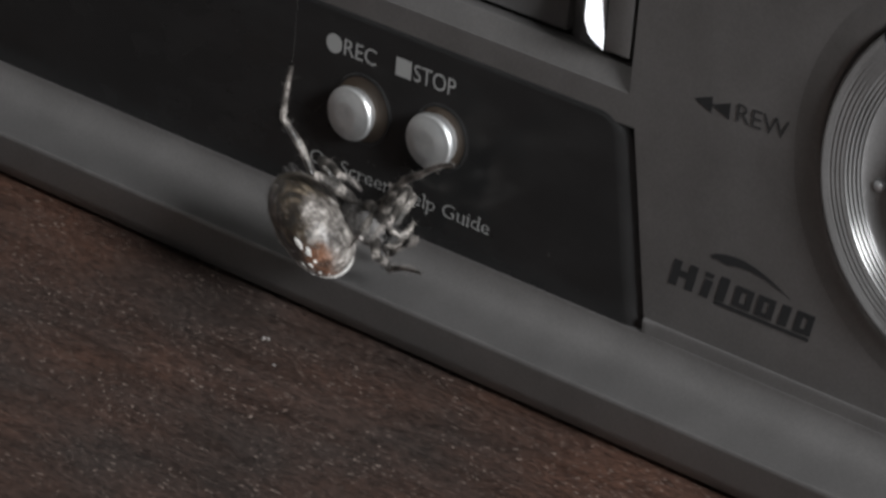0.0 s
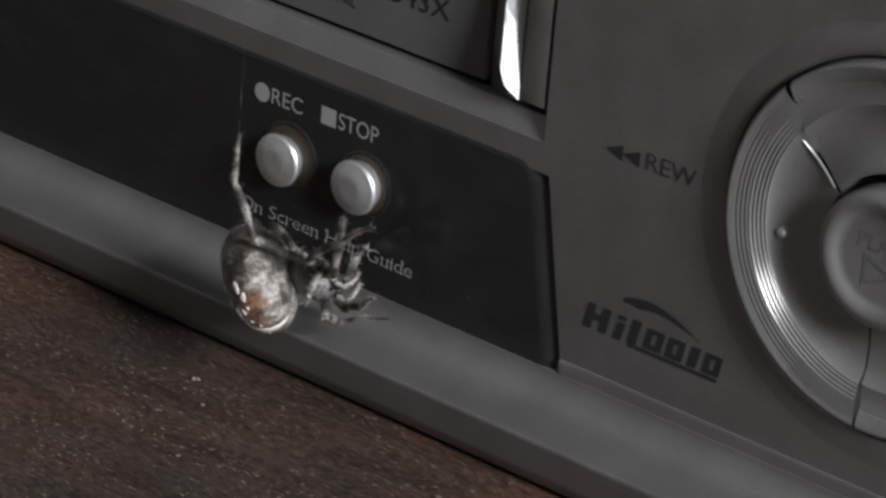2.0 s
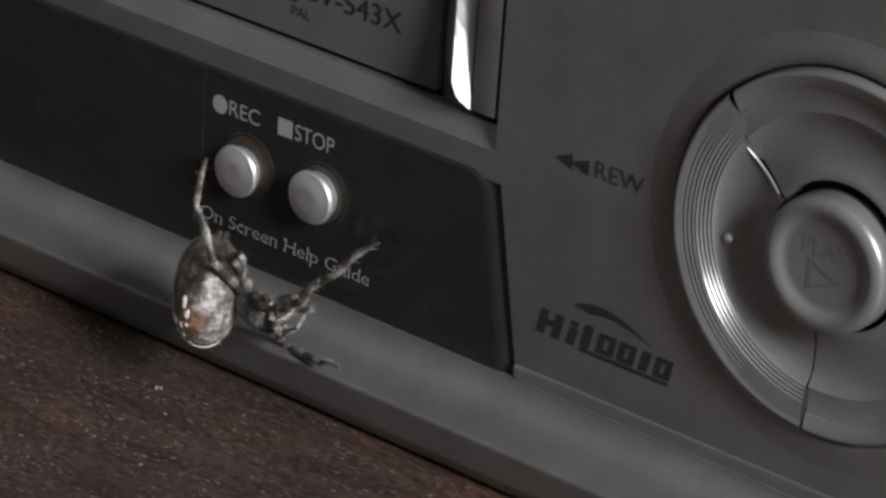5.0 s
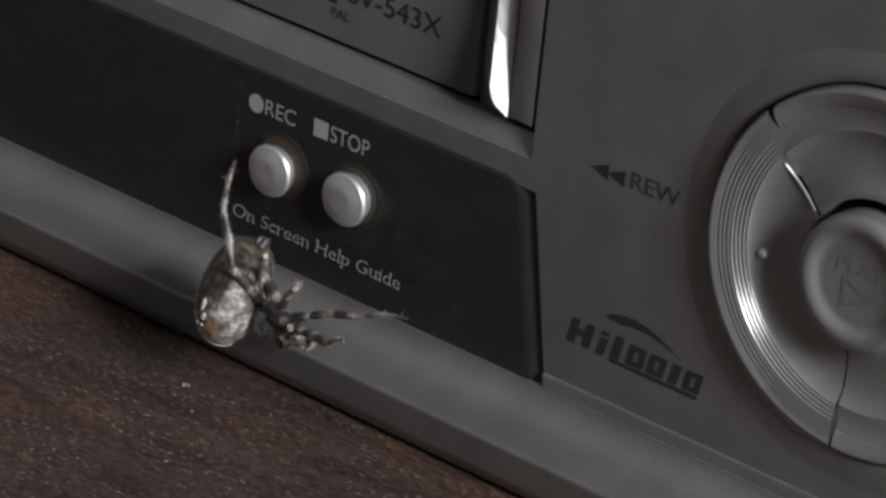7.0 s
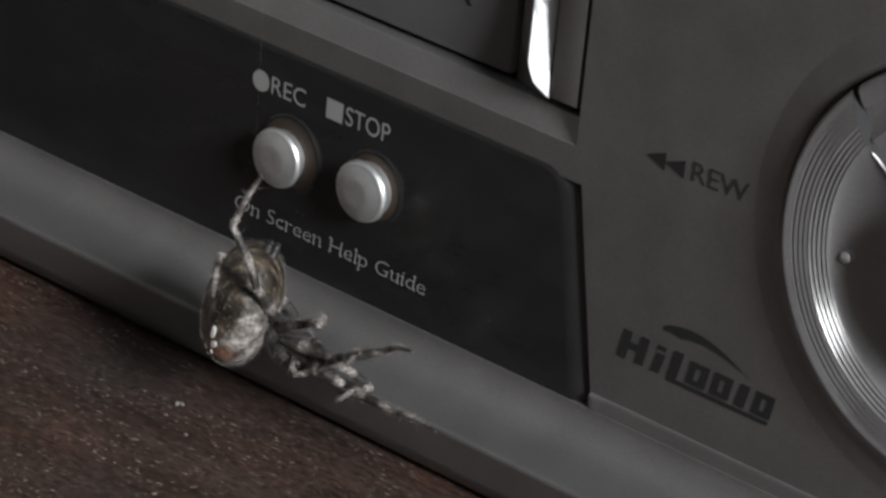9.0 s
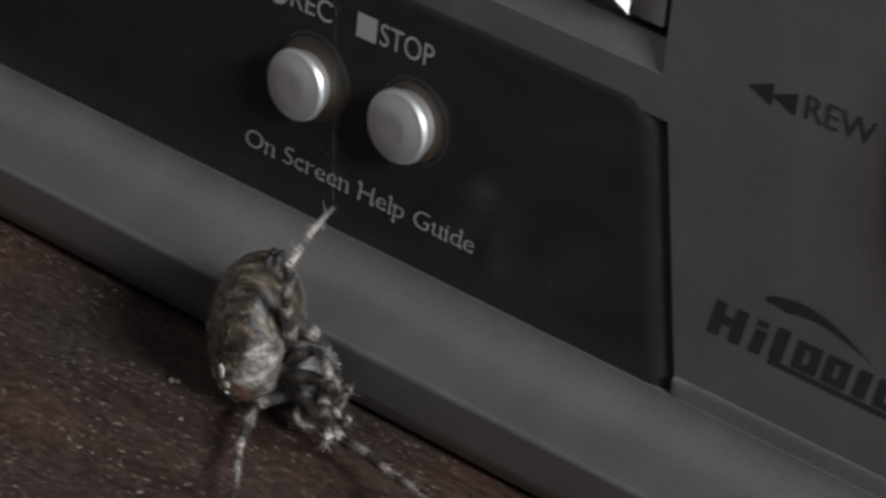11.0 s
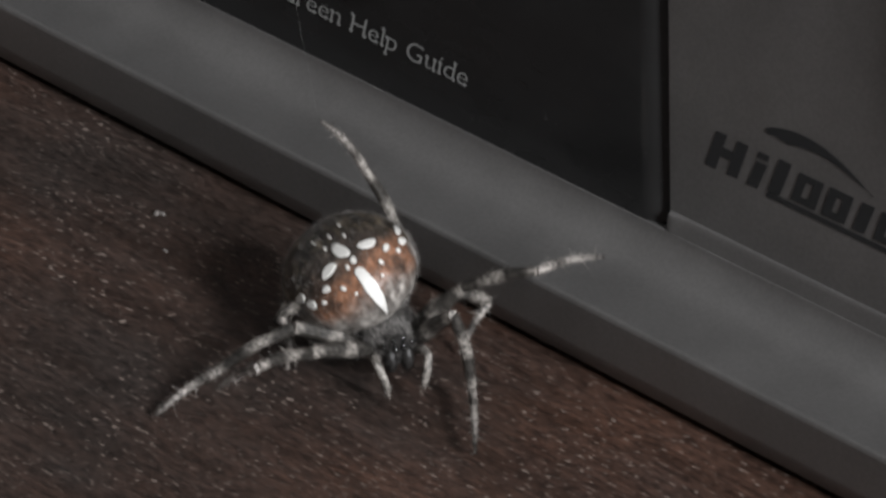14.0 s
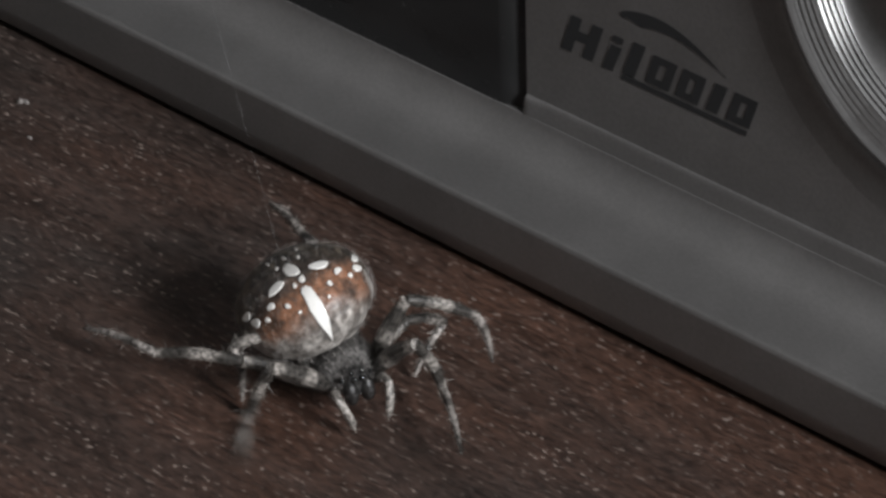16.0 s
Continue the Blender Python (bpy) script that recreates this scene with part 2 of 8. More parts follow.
def tube(bm, pts, radii, sides=10):
    rings = []
    for i, (p, r) in enumerate(zip(pts, radii)):
        way = (pts[min(i + 1, len(pts) - 1)] - pts[max(i - 1, 0)]).normalized()
        a = way.cross(Vector((0.1, 0.2, 1.0))).normalized()
        b = way.cross(a)
        rings.append([bm.verts.new(p + (a * math.cos(w) + b * math.sin(w)) * r) for w in [2 * math.pi * k / sides for k in range(sides)]])
    for a, b in zip(rings, rings[1:]):
        for k in range(sides):
            bm.faces.new((a[k], a[(k + 1) % sides], b[(k + 1) % sides], b[k]))
    bm.faces.new(rings[0]), bm.faces.new(rings[-1])

X_LEFT, X_RIGHT = -27.0, 9.0
DIAL = (3.45, 3.69)


def recorder():
    vcr = tagged(new("video_recorder"), "silver-grey video recorder with a glossy black control strip on a table", "video recorder")
    part("case", box(X_LEFT + 0.2, X_RIGHT - 0.2, 1.1, 26, 0.5, 9.2, 0.15), CASE, vcr, "dark metal case")
    for x in (X_LEFT + 4, X_RIGHT - 4):
        for y in (3.0, 23.0):
            part("foot", box(x - 0.9, x + 0.9, y - 0.9, y + 0.9, TABLE, 0.52, 0.05), GAP, vcr)
    # skirt below the strip: upright front, rounded lip, hollow slope that steepens up to the face
    lip = [(0.6, 0.38), (-0.59, 0.38), (-0.625, 0.405), (-0.676, 0.518), (-0.686, 0.545), (-0.708, 0.80), (-0.716, 0.83), (-0.717, 0.85), (-0.708, 0.868), (-0.69, 0.876)]
    steps = [radians(3 + 84 * ((i + 0.5) / 36) ** 2.6) for i in range(36)]
    across, up = sum(math.cos(w) for w in steps), sum(math.sin(w) for w in steps)
    SLOPE = [(-0.69, 0.876)]
    for w in steps:
        SLOPE.append((SLOPE[-1][0] + 0.685 * math.cos(w) / across, SLOPE[-1][1] + 0.343 * math.sin(w) / up))
    SLOPE = SLOPE[1:] + [(0.0, 1.223), (0.03, 1.226)]
    part("skirt", profile_along_x(lip + SLOPE + [(0.6, 1.226)], X_LEFT, X_RIGHT), SILVER, vcr)
    # ridge between skirt and face, fuller where it meets the strip
    bm = bmesh.new()
    ends = []
    for x in (0.012, 0.018, 0.04, 0.07, 0.11, 0.16, 0.23, 0.33, 0.5, 0.8, X_RIGHT):
        f = math.exp(-x / 0.08) * min(1.0, 0.3 + 18 * (x - 0.012))
        y0, z0 = -0.002 - 0.035 * f, 1.35 - 0.03 * f
        ends.append([bm.verts.new((x, y, z)) for y, z in ((0.3, 1.2), (0.0, 1.19), (y0, z0 - 0.03), (y0 + 0.0005, z0), (y0 + 0.005, z0 + 0.012), (0.016, 1.366), (0.03, 1.371), (0.3, 1.372))])
    for a, b in zip(ends, ends[1:]):
        for k in range(8):
            bm.faces.new((a[k], a[(k + 1) % 8], b[(k + 1) % 8], b[k]))
    bm.faces.new(ends[0]), bm.faces.new(ends[-1][::-1])
    part("fillet", bm, SILVER, vcr)
    # right-hand face
    face = [(-0.002, 1.35), (X_RIGHT, 1.35), (X_RIGHT, 9.3), (-0.43, 9.3), (-0.43, 3.44), (X_LEFT, 3.44), (X_LEFT, 3.12), (-0.335, 3.12)]
    bm = slab(face, 0.02, 0.6, 0.012, 0.012)
    front = max((f for f in bm.faces if len(f.verts) == len(face)), key=lambda f: -f.calc_center_median().y)
    rim = list(front.edges)
    bm.faces.remove(front)
    rings = [[bm.verts.new((DIAL[0] + 1.77 * math.cos(w), y, DIAL[1] + 1.77 * math.sin(w))) for w in [math.pi * k / 48 for k in range(96)]] for y in (0.02, 0.32)]
    hole = [bm.edges.new((rings[0][k], rings[0][(k + 1) % 96])) for k in range(96)]
    bmesh.ops.triangle_fill(bm, edges=rim + hole, use_beauty=True)
    for k in range(96):
        bm.faces.new((rings[0][k], rings[0][(k + 1) % 96], rings[1][(k + 1) % 96], rings[1][k]))
    part("face_plate", bm, SILVER, vcr)
    # black strip with a slanted, rounded right end
    strip = [(X_LEFT, 1.28), (-0.008, 1.28)]
    for i in range(9):
        w = radians(10 + 80 * i / 8)
        strip.append((-0.658 + 0.3 * math.cos(w), 2.93 + 0.3 * math.sin(w)))
    strip.append((X_LEFT, 3.23))
    bm = slab(strip, 0.0, 0.3, 0.11, 0.09)
    for v in bm.verts:
        if v.co.x > -1.2 and v.co.y < 0.09:
            v.co.x -= 0.07 * (1 - v.co.y / 0.09)      # the right-hand end slopes back more widely
        if v.co.z < 1.5 and v.co.y < 0.09:
            v.co.z -= 0.17 * (1 - v.co.y / 0.09)      # the foot is sharp and stands on the skirt
    part("control_strip", bm, BLACK, vcr, "glossy black control strip")
    # sill under the cassette door
    sill = [(0.06, 3.2), (0.042, 3.436), (0.046, 3.447), (0.054, 3.459), (0.125, 3.635), (0.131, 3.643), (0.143, 3.648), (0.29, 3.65), (0.295, 3.2)]
    part("sill", profile_along_x(sill, X_LEFT, -0.42), SILVER, vcr)
    door = part("cassette_door", box(-18, -1.33, 0.22, 0.5, 3.686, 8.0, 0.05), DOORGREY, vcr, "smoked grey cassette door")
    part("door_gap", box(-18.2, -0.42, 0.95, 1.0, 3.5, 8.2), GAP, vcr)
    # chrome end piece beside the door
    part("end_strip", box(-0.765, -0.475, 0.03, 0.5, 3.745, 8.0, 0.02), SILVER, vcr)
    bm = bmesh.new()
    cols = []
    for i in range(-1, 11):
        u = max(i, 0) / 10
        low = 3.75 + 0.17 * (1 - u) + 0.11 * max(0.0, 1 - u / 0.4) ** 2
        x0 = -0.875 + 0.128 * u - (0.06 if i < 0 else 0.0)
        col = []
        for k in range(17):
            z = low + (8.0 - low) * (k / 16) ** 1.6
            h = z - 3.66
            lean = 0.2 * h if h < 0.75 else 0.15 + 0.2 * 0.3 * (1 - math.exp(-(h - 0.75) / 0.3))
            col.append(bm.verts.new((x0 - 0.75 * lean, -0.15 + 0.148 * u + lean + (0.05 if i < 0 else 0.0), z)))
        cols.append(col)
    for a, b in zip(cols, cols[1:]):
        for k in range(len(a) - 1):
            bm.faces.new((a[k], a[k + 1], b[k + 1], b[k]))
    edge = [v.co.copy() for v in cols[0]]
    foot = [v.co.copy() for v in [c[0] for c in cols]]
    part("chrome_trim", bm, CHROME, vcr, "bright satin chrome end trim", False)
    # grey flank and underside of the chrome piece, down to the sill
    bm = bmesh.new()
    near, far = [bm.verts.new(p) for p in edge], [bm.verts.new((-1.325, 0.3, p.z)) for p in edge]
    for k in range(len(near) - 1):
        bm.faces.new((near[k], near[k + 1], far[k + 1], far[k]))
    up, down = [bm.verts.new(p) for p in foot], [bm.verts.new((p.x, max(p.y, 0.17) + 0.02, 3.655)) for p in foot]
    for k in range(len(up) - 1):
        bm.faces.new((up[k], up[k + 1], down[k + 1], down[k]))
    low = bm.verts.new((-1.325, 0.3, 3.655))
    bm.faces.new((far[0], near[0], down[0], low))
    part("trim_flank", bm, SILVER, vcr)
    return vcr, door


VCR, DOOR = recorder()


def push_button(x, z, h, r, well):
    """A turned metal push button in a round recess of the strip."""
    wx, wz, hole = well
    part("button_well", lathe([(hole + 0.03, -0.002), (hole + 0.012, -0.014), (hole - 0.006, -0.012), (hole - 0.012, 0.02)], wx, wz, seg=64), BLACK, VCR)
    part("button_floor", lathe([(hole - 0.004, -0.005), (0.15, -0.004), (0.001, -0.004)], wx, wz, seg=48), WELL, VCR, "dusty brown-black recess")
    # upright wall, rounded shoulder, low dome with a flat worn centre
    cap = [(0.86 * r, 0.0), (0.88 * r, -0.3 * h), (0.97 * r, -0.42 * h), (r, -0.50 * h)]
    for k in range(1, 9):
        w = radians(90 * k / 8)
        cap.append((r * (0.87 + 0.13 * math.cos(w)), -h * (0.50 + 0.28 * math.sin(w))))
    for q in (0.8, 0.72, 0.64, 0.56, 0.5, 0.46, 0.3, 0.15, 0.001):
        cap.append((r * q, -h * (0.78 + 0.22 * (1 - max(q, 0.46) ** 2 / 0.87 ** 2) / (1 - 0.46 ** 2 / 0.87 ** 2))))
    part("push_button", lathe(cap, x, z, seg=64), BUTTON, VCR, "worn satin metal push button")


WELL = plastic("dusty_recess", (0.045, 0.031, 0.02), 0.7, 0.5, 500)
push_button(-3.525, 2.24, 0.18, 0.272, (-3.455, 2.28, 0.33))
push_button(-2.53, 2.295, 0.205, 0.278, (-2.49, 2.315, 0.305))


def slant(per_cm):
    """An end that runs aside by so many degrees for each centimetre inwards."""
    return lambda q: per_cm * (1.735 - q)


def bent(q):
    """The bent end between the grooved key and the upper one."""
    return float(np.interp(q, (0.72, 0.9, 1.25, 1.735), (14.7, 14.2, 11.4, 0.0)))


def key_lathe(a0, a1, skew0, skew1, grooves, narrow=False):
    """One key of the dial: an outer rim, a ring with or without fine grooves, and a hollow bowl. Its ends run aside by the skews."""
    cx, cz = DIAL
    bm = bmesh.new()
    cols = []
    n = int((a1 - a0) / 1.5)
    for i in range(n + 1):
        u = i / n
        ang = a0 + (a1 - a0) * u
        deep = 0.0
        if grooves:
            deep = max(0.0, min(1.0, (ang - 142) / 12)) * max(0.0, min(1.0, (252 - ang) / 22))
        prof = [(1.738, 0.3), (1.735, -0.065), (1.722, -0.09), (1.70, -0.1), (1.675, -0.096), (1.655, -0.086)]
        r, y = 1.655, -0.086
        for k in range(8):
            if k < 4:
                prof += [(r - 0.006, y - 0.001 * deep), (r - 0.03, y + 0.005 + 0.006 * deep), (r - 0.039, y + 0.006)]
                r, y = r - 0.042, y + 0.006
            else:
                prof += [(r - 0.004, y - 0.002 * deep), (r - 0.018, y + 0.012 + 0.012 * deep), (r - 0.034, y + 0.012)]
                r, y = r - 0.036, y + 0.012
        if narrow:
            prof = prof[:4] + [(1.67, -0.094), (1.63, -0.074), (1.595, -0.054), (1.575, -0.044), (1.565, -0.026), (1.55, -0.022), (1.50, -0.006), (1.43, 0.008)]
        prof += [(1.335, 0.0), (1.30, 0.028), (1.26, 0.052), (1.2, 0.074), (1.12, 0.086), (1.0, 0.086), (0.9, 0.07), (0.82, 0.046), (0.77, 0.03), (0.72, 0.018), (0.708, 0.022), (0.704, 0.3)]
        col = []
        for q, y0 in prof:
            w = radians(ang + skew0(q) * (1 - u) + skew1(q) * u)
            col.append(bm.verts.new((cx + q * math.cos(w), y0, cz + q * math.sin(w))))
        cols.append(col)
    for a, b in zip(cols, cols[1:]):
        for k in range(len(a) - 1):
            bm.faces.new((a[k], a[k + 1], b[k + 1], b[k]))
    for col in (cols[0], cols[-1]):
        bm.faces.new(col)
    return bm


def dial():
    cx, cz = DIAL
    bez = [(2.1, 0.024), (2.06, 0.018), (2.0, 0.007), (1.96, -0.002), (1.92, -0.01), (1.88, -0.016), (1.84, -0.018), (1.81, -0.014), (1.788, -0.002), (1.778, 0.015), (1.773, 0.12)]
    part("dial_bezel", lathe(bez, cx, cz, seg=128), SILVER, VCR)
    part("dial_gap", lathe([(1.80, 0.06), (1.72, 0.06), (1.71, 0.23), (0.2, 0.23)], cx, cz), GAP, VCR)
    for a0, a1, s0, s1, grooves, narrow in ((136.3, 266.4, bent, slant(-8), True, False), (267.5, 404.0, slant(-8), slant(-20), False, True), (47.5, 133.4, slant(-20), bent, False, True)):
        key = part("dial_key", key_lathe(a0, a1, s0, s1, grooves, narrow), DIALGREY, VCR)
        # key ends get the near-black colour: shade between the keys, painted on
        key.data.materials.append(GAP)
        for p in key.data.polygons:
            if len(p.vertices) > 8:
                p.material_index = 1
    # bright metal bead that puts in the chamfer's highlight, along the inner half of one gap
    line = []
    for q, y0 in ((0.78, 0.025), (0.85, 0.048), (0.95, 0.072), (1.07, 0.08), (1.2, 0.066), (1.28, 0.034)):
        w = radians(136.0 + bent(q))
        line.append(Vector((cx + q * math.cos(w), y0, cz + q * math.sin(w))))
    bm = bmesh.new()
    tube(bm, line, (0.010, 0.012, 0.013, 0.013, 0.012, 0.008), 8)
    part("chamfer_glint", bm, BUTTON, VCR)
    hub = [(0.65, 0.12), (0.65, -0.07), (0.642, -0.11), (0.62, -0.14), (0.585, -0.162), (0.545, -0.17), (0.505, -0.162), (0.47, -0.142), (0.445, -0.12), (0.42, -0.108), (0.38, -0.103), (0.001, -0.1)]
    cx, cz = cx - 0.045, cz - 0.06
    play = part("play_button", lathe(hub, cx, cz, seg=96), DIALGREY, VCR, "round dished play button")
    nub = lathe([(0.05, 0.12), (0.048, 0.03), (0.03, 0.012), (0.001, 0.002)], 2.27, 3.46, seg=20)
    part("tactile_nub", nub, CHROME, VCR)
    tri = [((-0.17, -0.28), (-0.13, -0.24), (-0.13, -0.02), (-0.17, 0.02)), ((-0.17, -0.28), (0.19, -0.13), (0.10, -0.13), (-0.13, -0.24)), ((0.19, -0.13), (-0.17, 0.02), (-0.13, -0.02), (0.10, -0.13))]
    part("play_mark", flat([[(cx + x, cz + z) for x, z in p] for p in tri], -0.105), PRINT_P, play)
    part("play_word", writing("PLAY", cx - 0.25, cx + 0.25, cz + 0.07, cz + 0.22, -0.105), PRINT_P, play)


dial()


def prints():
    def disc(x, z, r):
        return [[(x + r * math.cos(radians(a)), z + r * math.sin(radians(a))) for a in range(0, 360, 10)]]
    y = -0.004
    part("record_mark", flat(disc(-3.86, 2.826, 0.098), y), PRINT_W, VCR, "pale grey dot")
    part("record_word", writing("REC", -3.735, -3.335, 2.752, 2.915, y), PRINT_W, VCR, "pale grey word REC")
    part("stop_mark", flat([[(-3.095, 2.755), (-2.905, 2.755), (-2.905, 2.94), (-3.095, 2.94)]], y), PRINT_W, VCR, "pale grey square")
    part("stop_word", writing("STOP", -2.872, -2.368, 2.765, 2.935, y), PRINT_W, VCR, "pale grey word STOP")
    part("help_line", pen_writing("On Screen Help Guide", -4.055, -1.83, 1.50, 1.68, y), PRINT_W, VCR, "pale grey words On Screen Help Guide")
    y = 0.014
    tri = [[(0.285, 3.63), (0.48, 3.55), (0.48, 3.71)], [(0.475, 3.63), (0.675, 3.55), (0.675, 3.71)]]
    part("rewind_mark", flat(tri, y), PRINT_D, VCR, "two dark arrowheads")
    part("rewind_word", writing("REW", 0.75, 1.31, 3.565, 3.735, y), PRINT_F, VCR, "faint grey word REW")
    # emblem: slanted bars, an underline and a swoosh
    bars = []
    def bar(x, w, z0, z1, s=0.05):
        bars.append([(x, z0), (x + w, z0), (x + w + s, z1), (x + s, z1)])
    bar(0.225, 0.09, 1.80, 2.06), bar(0.405, 0.09, 1.80, 2.06), bars.append([(0.334, 1.90), (0.424, 1.90), (0.437, 1.97), (0.347, 1.97)])
    bar(0.575, 0.09, 1.80, 1.985), bars.append([(0.62, 2.01), (0.71, 2.01), (0.72, 2.055), (0.63, 2.055)])
    bar(0.745, 0.10, 1.822, 2.07, 0.055)
    for x, w in ((0.93, 0.2), (1.18, 0.19), (1.60, 0.19)):
        k = 0.07
        bar(x, k, 1.835, 2.045, 0.04), bar(x + w - k, k, 1.835, 2.045, 0.04)
        for z0, z1 in ((1.835, 1.885), (1.995, 2.045)):
            c0, c1 = 0.04 * (z0 - 1.835) / 0.21, 0.04 * (z1 - 1.835) / 0.21
            bars.append([(x + k + c0, z0), (x + w - k + c0, z0), (x + w - k + c1, z1), (x + k + c1, z1)])
    bar(1.43, 0.10, 1.835, 2.045)
    bars.append([(0.74, 1.778), (1.775, 1.778), (1.785, 1.816), (0.75, 1.816)])
    up, dn = [], []
    for i in range(17):
        u = i / 16
        x = 0.655 + 0.885 * u
        top = 2.12 + 0.16 * math.sin(math.pi * min(1, 0.28 + 0.72 * u) ** 1.0) * (1 if u > 0.05 else 0.9) - 0.10 * u * u + 0.09 * u
        th = 0.115 * (1 - u) ** 0.8 * min(1.0, 0.25 + 4 * u)
        up.append((x, top)), dn.append((x + 0.02, top - th))
    for i in range(16):
        bars.append([dn[i], dn[i + 1], up[i + 1], up[i]])
    emblem = part("emblem", flat(bars[-16:], y), PRINT_D, VCR, "dark emblem of slanted bars under a swoosh")
    for q in bars[:-16]:
        part("emblem_bar", flat([q], y), PRINT_D, emblem)
    y = 0.214
    part("model_number", writing("SV-543X", -2.98, -1.80, 4.15, 4.365, y), PRINT_D, DOOR, "dark printed model number")
    part("system_word", writing("PAL", -3.18, -2.94, 3.935, 4.035, y), PRINT_F, DOOR)
    part("format_mark", flat([[(x - 0.42, z - 0.22) for x, z in q] for q in ([(-3.04, 4.30), (-2.70, 4.30), (-2.70, 4.34), (-3.04, 4.34)], [(-2.74, 4.34), (-2.70, 4.34), (-2.70, 4.6), (-2.74, 4.6)], [(-2.98, 4.37), (-2.78, 4.37), (-2.78, 4.5), (-2.98, 4.5)])], y), PRINT_D, DOOR)


prints()

# ---------------------------------------------------------------- the spider: x forward, y to its left, z to its back


def abdomen_skin():
    m, n, l, b = shader("mottled_abdomen", (0.1, 0.08, 0.06), 0.42)
    b.inputs["Coat Weight"].default_value, b.inputs["Coat Roughness"].default_value = 0.22, 0.3
    co, sep = n.new("ShaderNodeTexCoord"), n.new("ShaderNodeSeparateXYZ")
    l.new(co.outputs["Object"], sep.inputs[0])

    def span(axis, a, b0, absolute=False):
        """0 to 1 as a coordinate, in centimetres, goes from a to b0."""
        src = sep.outputs[axis]
        if absolute:
            ab = n.new("ShaderNodeMath")
            ab.operation = "ABSOLUTE"
            l.new(src, ab.inputs[0])
            src = ab.outputs[0]
        wob = n.new("ShaderNodeMath")
        wob.operation = "MULTIPLY_ADD"
        l.new(noise_tex(n, l, 650, 5), wob.inputs[0])
        wob.inputs[1].default_value = 0.0024
        l.new(src, wob.inputs[2])
        r = n.new("ShaderNodeMapRange")
        r.interpolation_type = "SMOOTHSTEP"
        r.inputs[1].default_value, r.inputs[2].default_value = a * C + 0.0012, b0 * C + 0.0012
        l.new(wob.outputs[0], r.inputs[0])
        return r.outputs[0]

    def times(a, b0):
        k = n.new("ShaderNodeMath")
        k.operation = "MULTIPLY"
        l.new(a, k.inputs[0]), l.new(b0, k.inputs[1])
        return k.outputs[0]

    blot, fine, stripe = noise_tex(n, l, 700, 5), noise_tex(n, l, 2600, 4), noise_tex(n, l, 900, 4, (0.5, 2.2, 0.7))
    streak = noise_tex(n, l, 560, 5, (0.35, 1.5, 1.5))
    side = ramp(n, l, stripe, ((0.36, (0.012, 0.0095, 0.007)), (0.5, (0.046, 0.034, 0.022)), (0.62, (0.145, 0.114, 0.08)), (0.74, (0.36, 0.31, 0.245))))
    back = ramp(n, l, blot, ((0.3, (0.024, 0.019, 0.016)), (0.52, (0.075, 0.056, 0.045)), (0.72, (0.2, 0.16, 0.135))))
    front = ramp(n, l, streak, ((0.34, (0.06, 0.052, 0.045)), (0.48, (0.2, 0.18, 0.162)), (0.62, (0.47, 0.435, 0.4))))
    orange = ramp(n, l, blot, ((0.34, (0.06, 0.038, 0.028)), (0.48, (0.17, 0.09, 0.058)), (0.6, (0.32, 0.15, 0.085)), (0.74, (0.46, 0.29, 0.2))))
    col = mix(n, l, times(span(0, 0.0, 0.13), span(2, -0.3, -0.1)), side, front)
    col = mix(n, l, times(span(2, 0.16, 0.32), span(0, 0.08, -0.04)), col, back)
    band = times(times(span(0, -0.15, 0.0), span(0, 0.25, 0.1)), times(span(2, 0.2, 0.31), span(1, 0.43, 0.37, True)))
    col = mix(n, l, band, col, orange)
    speck = ramp(n, l, fine, ((0.36, g(0.62)), (0.52, g(1.0)), (0.7, g(1.35))))
    l.new(mix(n, l, 1.0, col, speck, "MULTIPLY"), b.inputs["Base Color"])
    bump(n, l, b, fine, 0.5, 0.0002)
    return m


def leg_skin(name, dark, pale, bands, length):
    """Grey-brown skin with paler rings along the segment."""
    m, n, l, b = shader(name, dark, 0.37)
    co, sep = n.new("ShaderNodeTexCoord"), n.new("ShaderNodeSeparateXYZ")
    l.new(co.outputs["Object"], sep.inputs[0])
    wob = n.new("ShaderNodeMath")
    wob.operation = "MULTIPLY_ADD"
    l.new(noise_tex(n, l, 1700, 3), wob.inputs[0])
    wob.inputs[1].default_value = 0.0006
    l.new(sep.outputs[0], wob.inputs[2])
    r = n.new("ShaderNodeMapRange")
    r.inputs[1].default_value, r.inputs[2].default_value = 0.0003, length * C + 0.0003
    l.new(wob.outputs[0], r.inputs[0])
    col = ramp(n, l, r.outputs[0], [(p, pale if k else dark) for p, k in bands])
    fine = noise_tex(n, l, 3200, 4)
    l.new(mix(n, l, 1.0, col, ramp(n, l, fine, ((0.36, g(0.3)), (0.52, g(1.0)), (0.68, g(1.7)))), "MULTIPLY"), b.inputs["Base Color"])
    bump(n, l, b, fine, 0.7, 0.00015)
    return m


DARK, PALE = (0.052, 0.047, 0.042), (0.285, 0.26, 0.235)
ABDOMEN = abdomen_skin()
FEMUR_SKIN = leg_skin("banded_femur", DARK, PALE, ((0.0, 0), (0.3, 0), (0.42, 1), (0.55, 0), (0.8, 0), (0.9, 1)), 0.55)
TIBIA_SKIN = leg_skin("banded_tibia", DARK, PALE, ((0.0, 0), (0.2, 0), (0.36, 1), (0.5, 1), (0.62, 0), (0.85, 0), (0.95, 1)), 0.58)
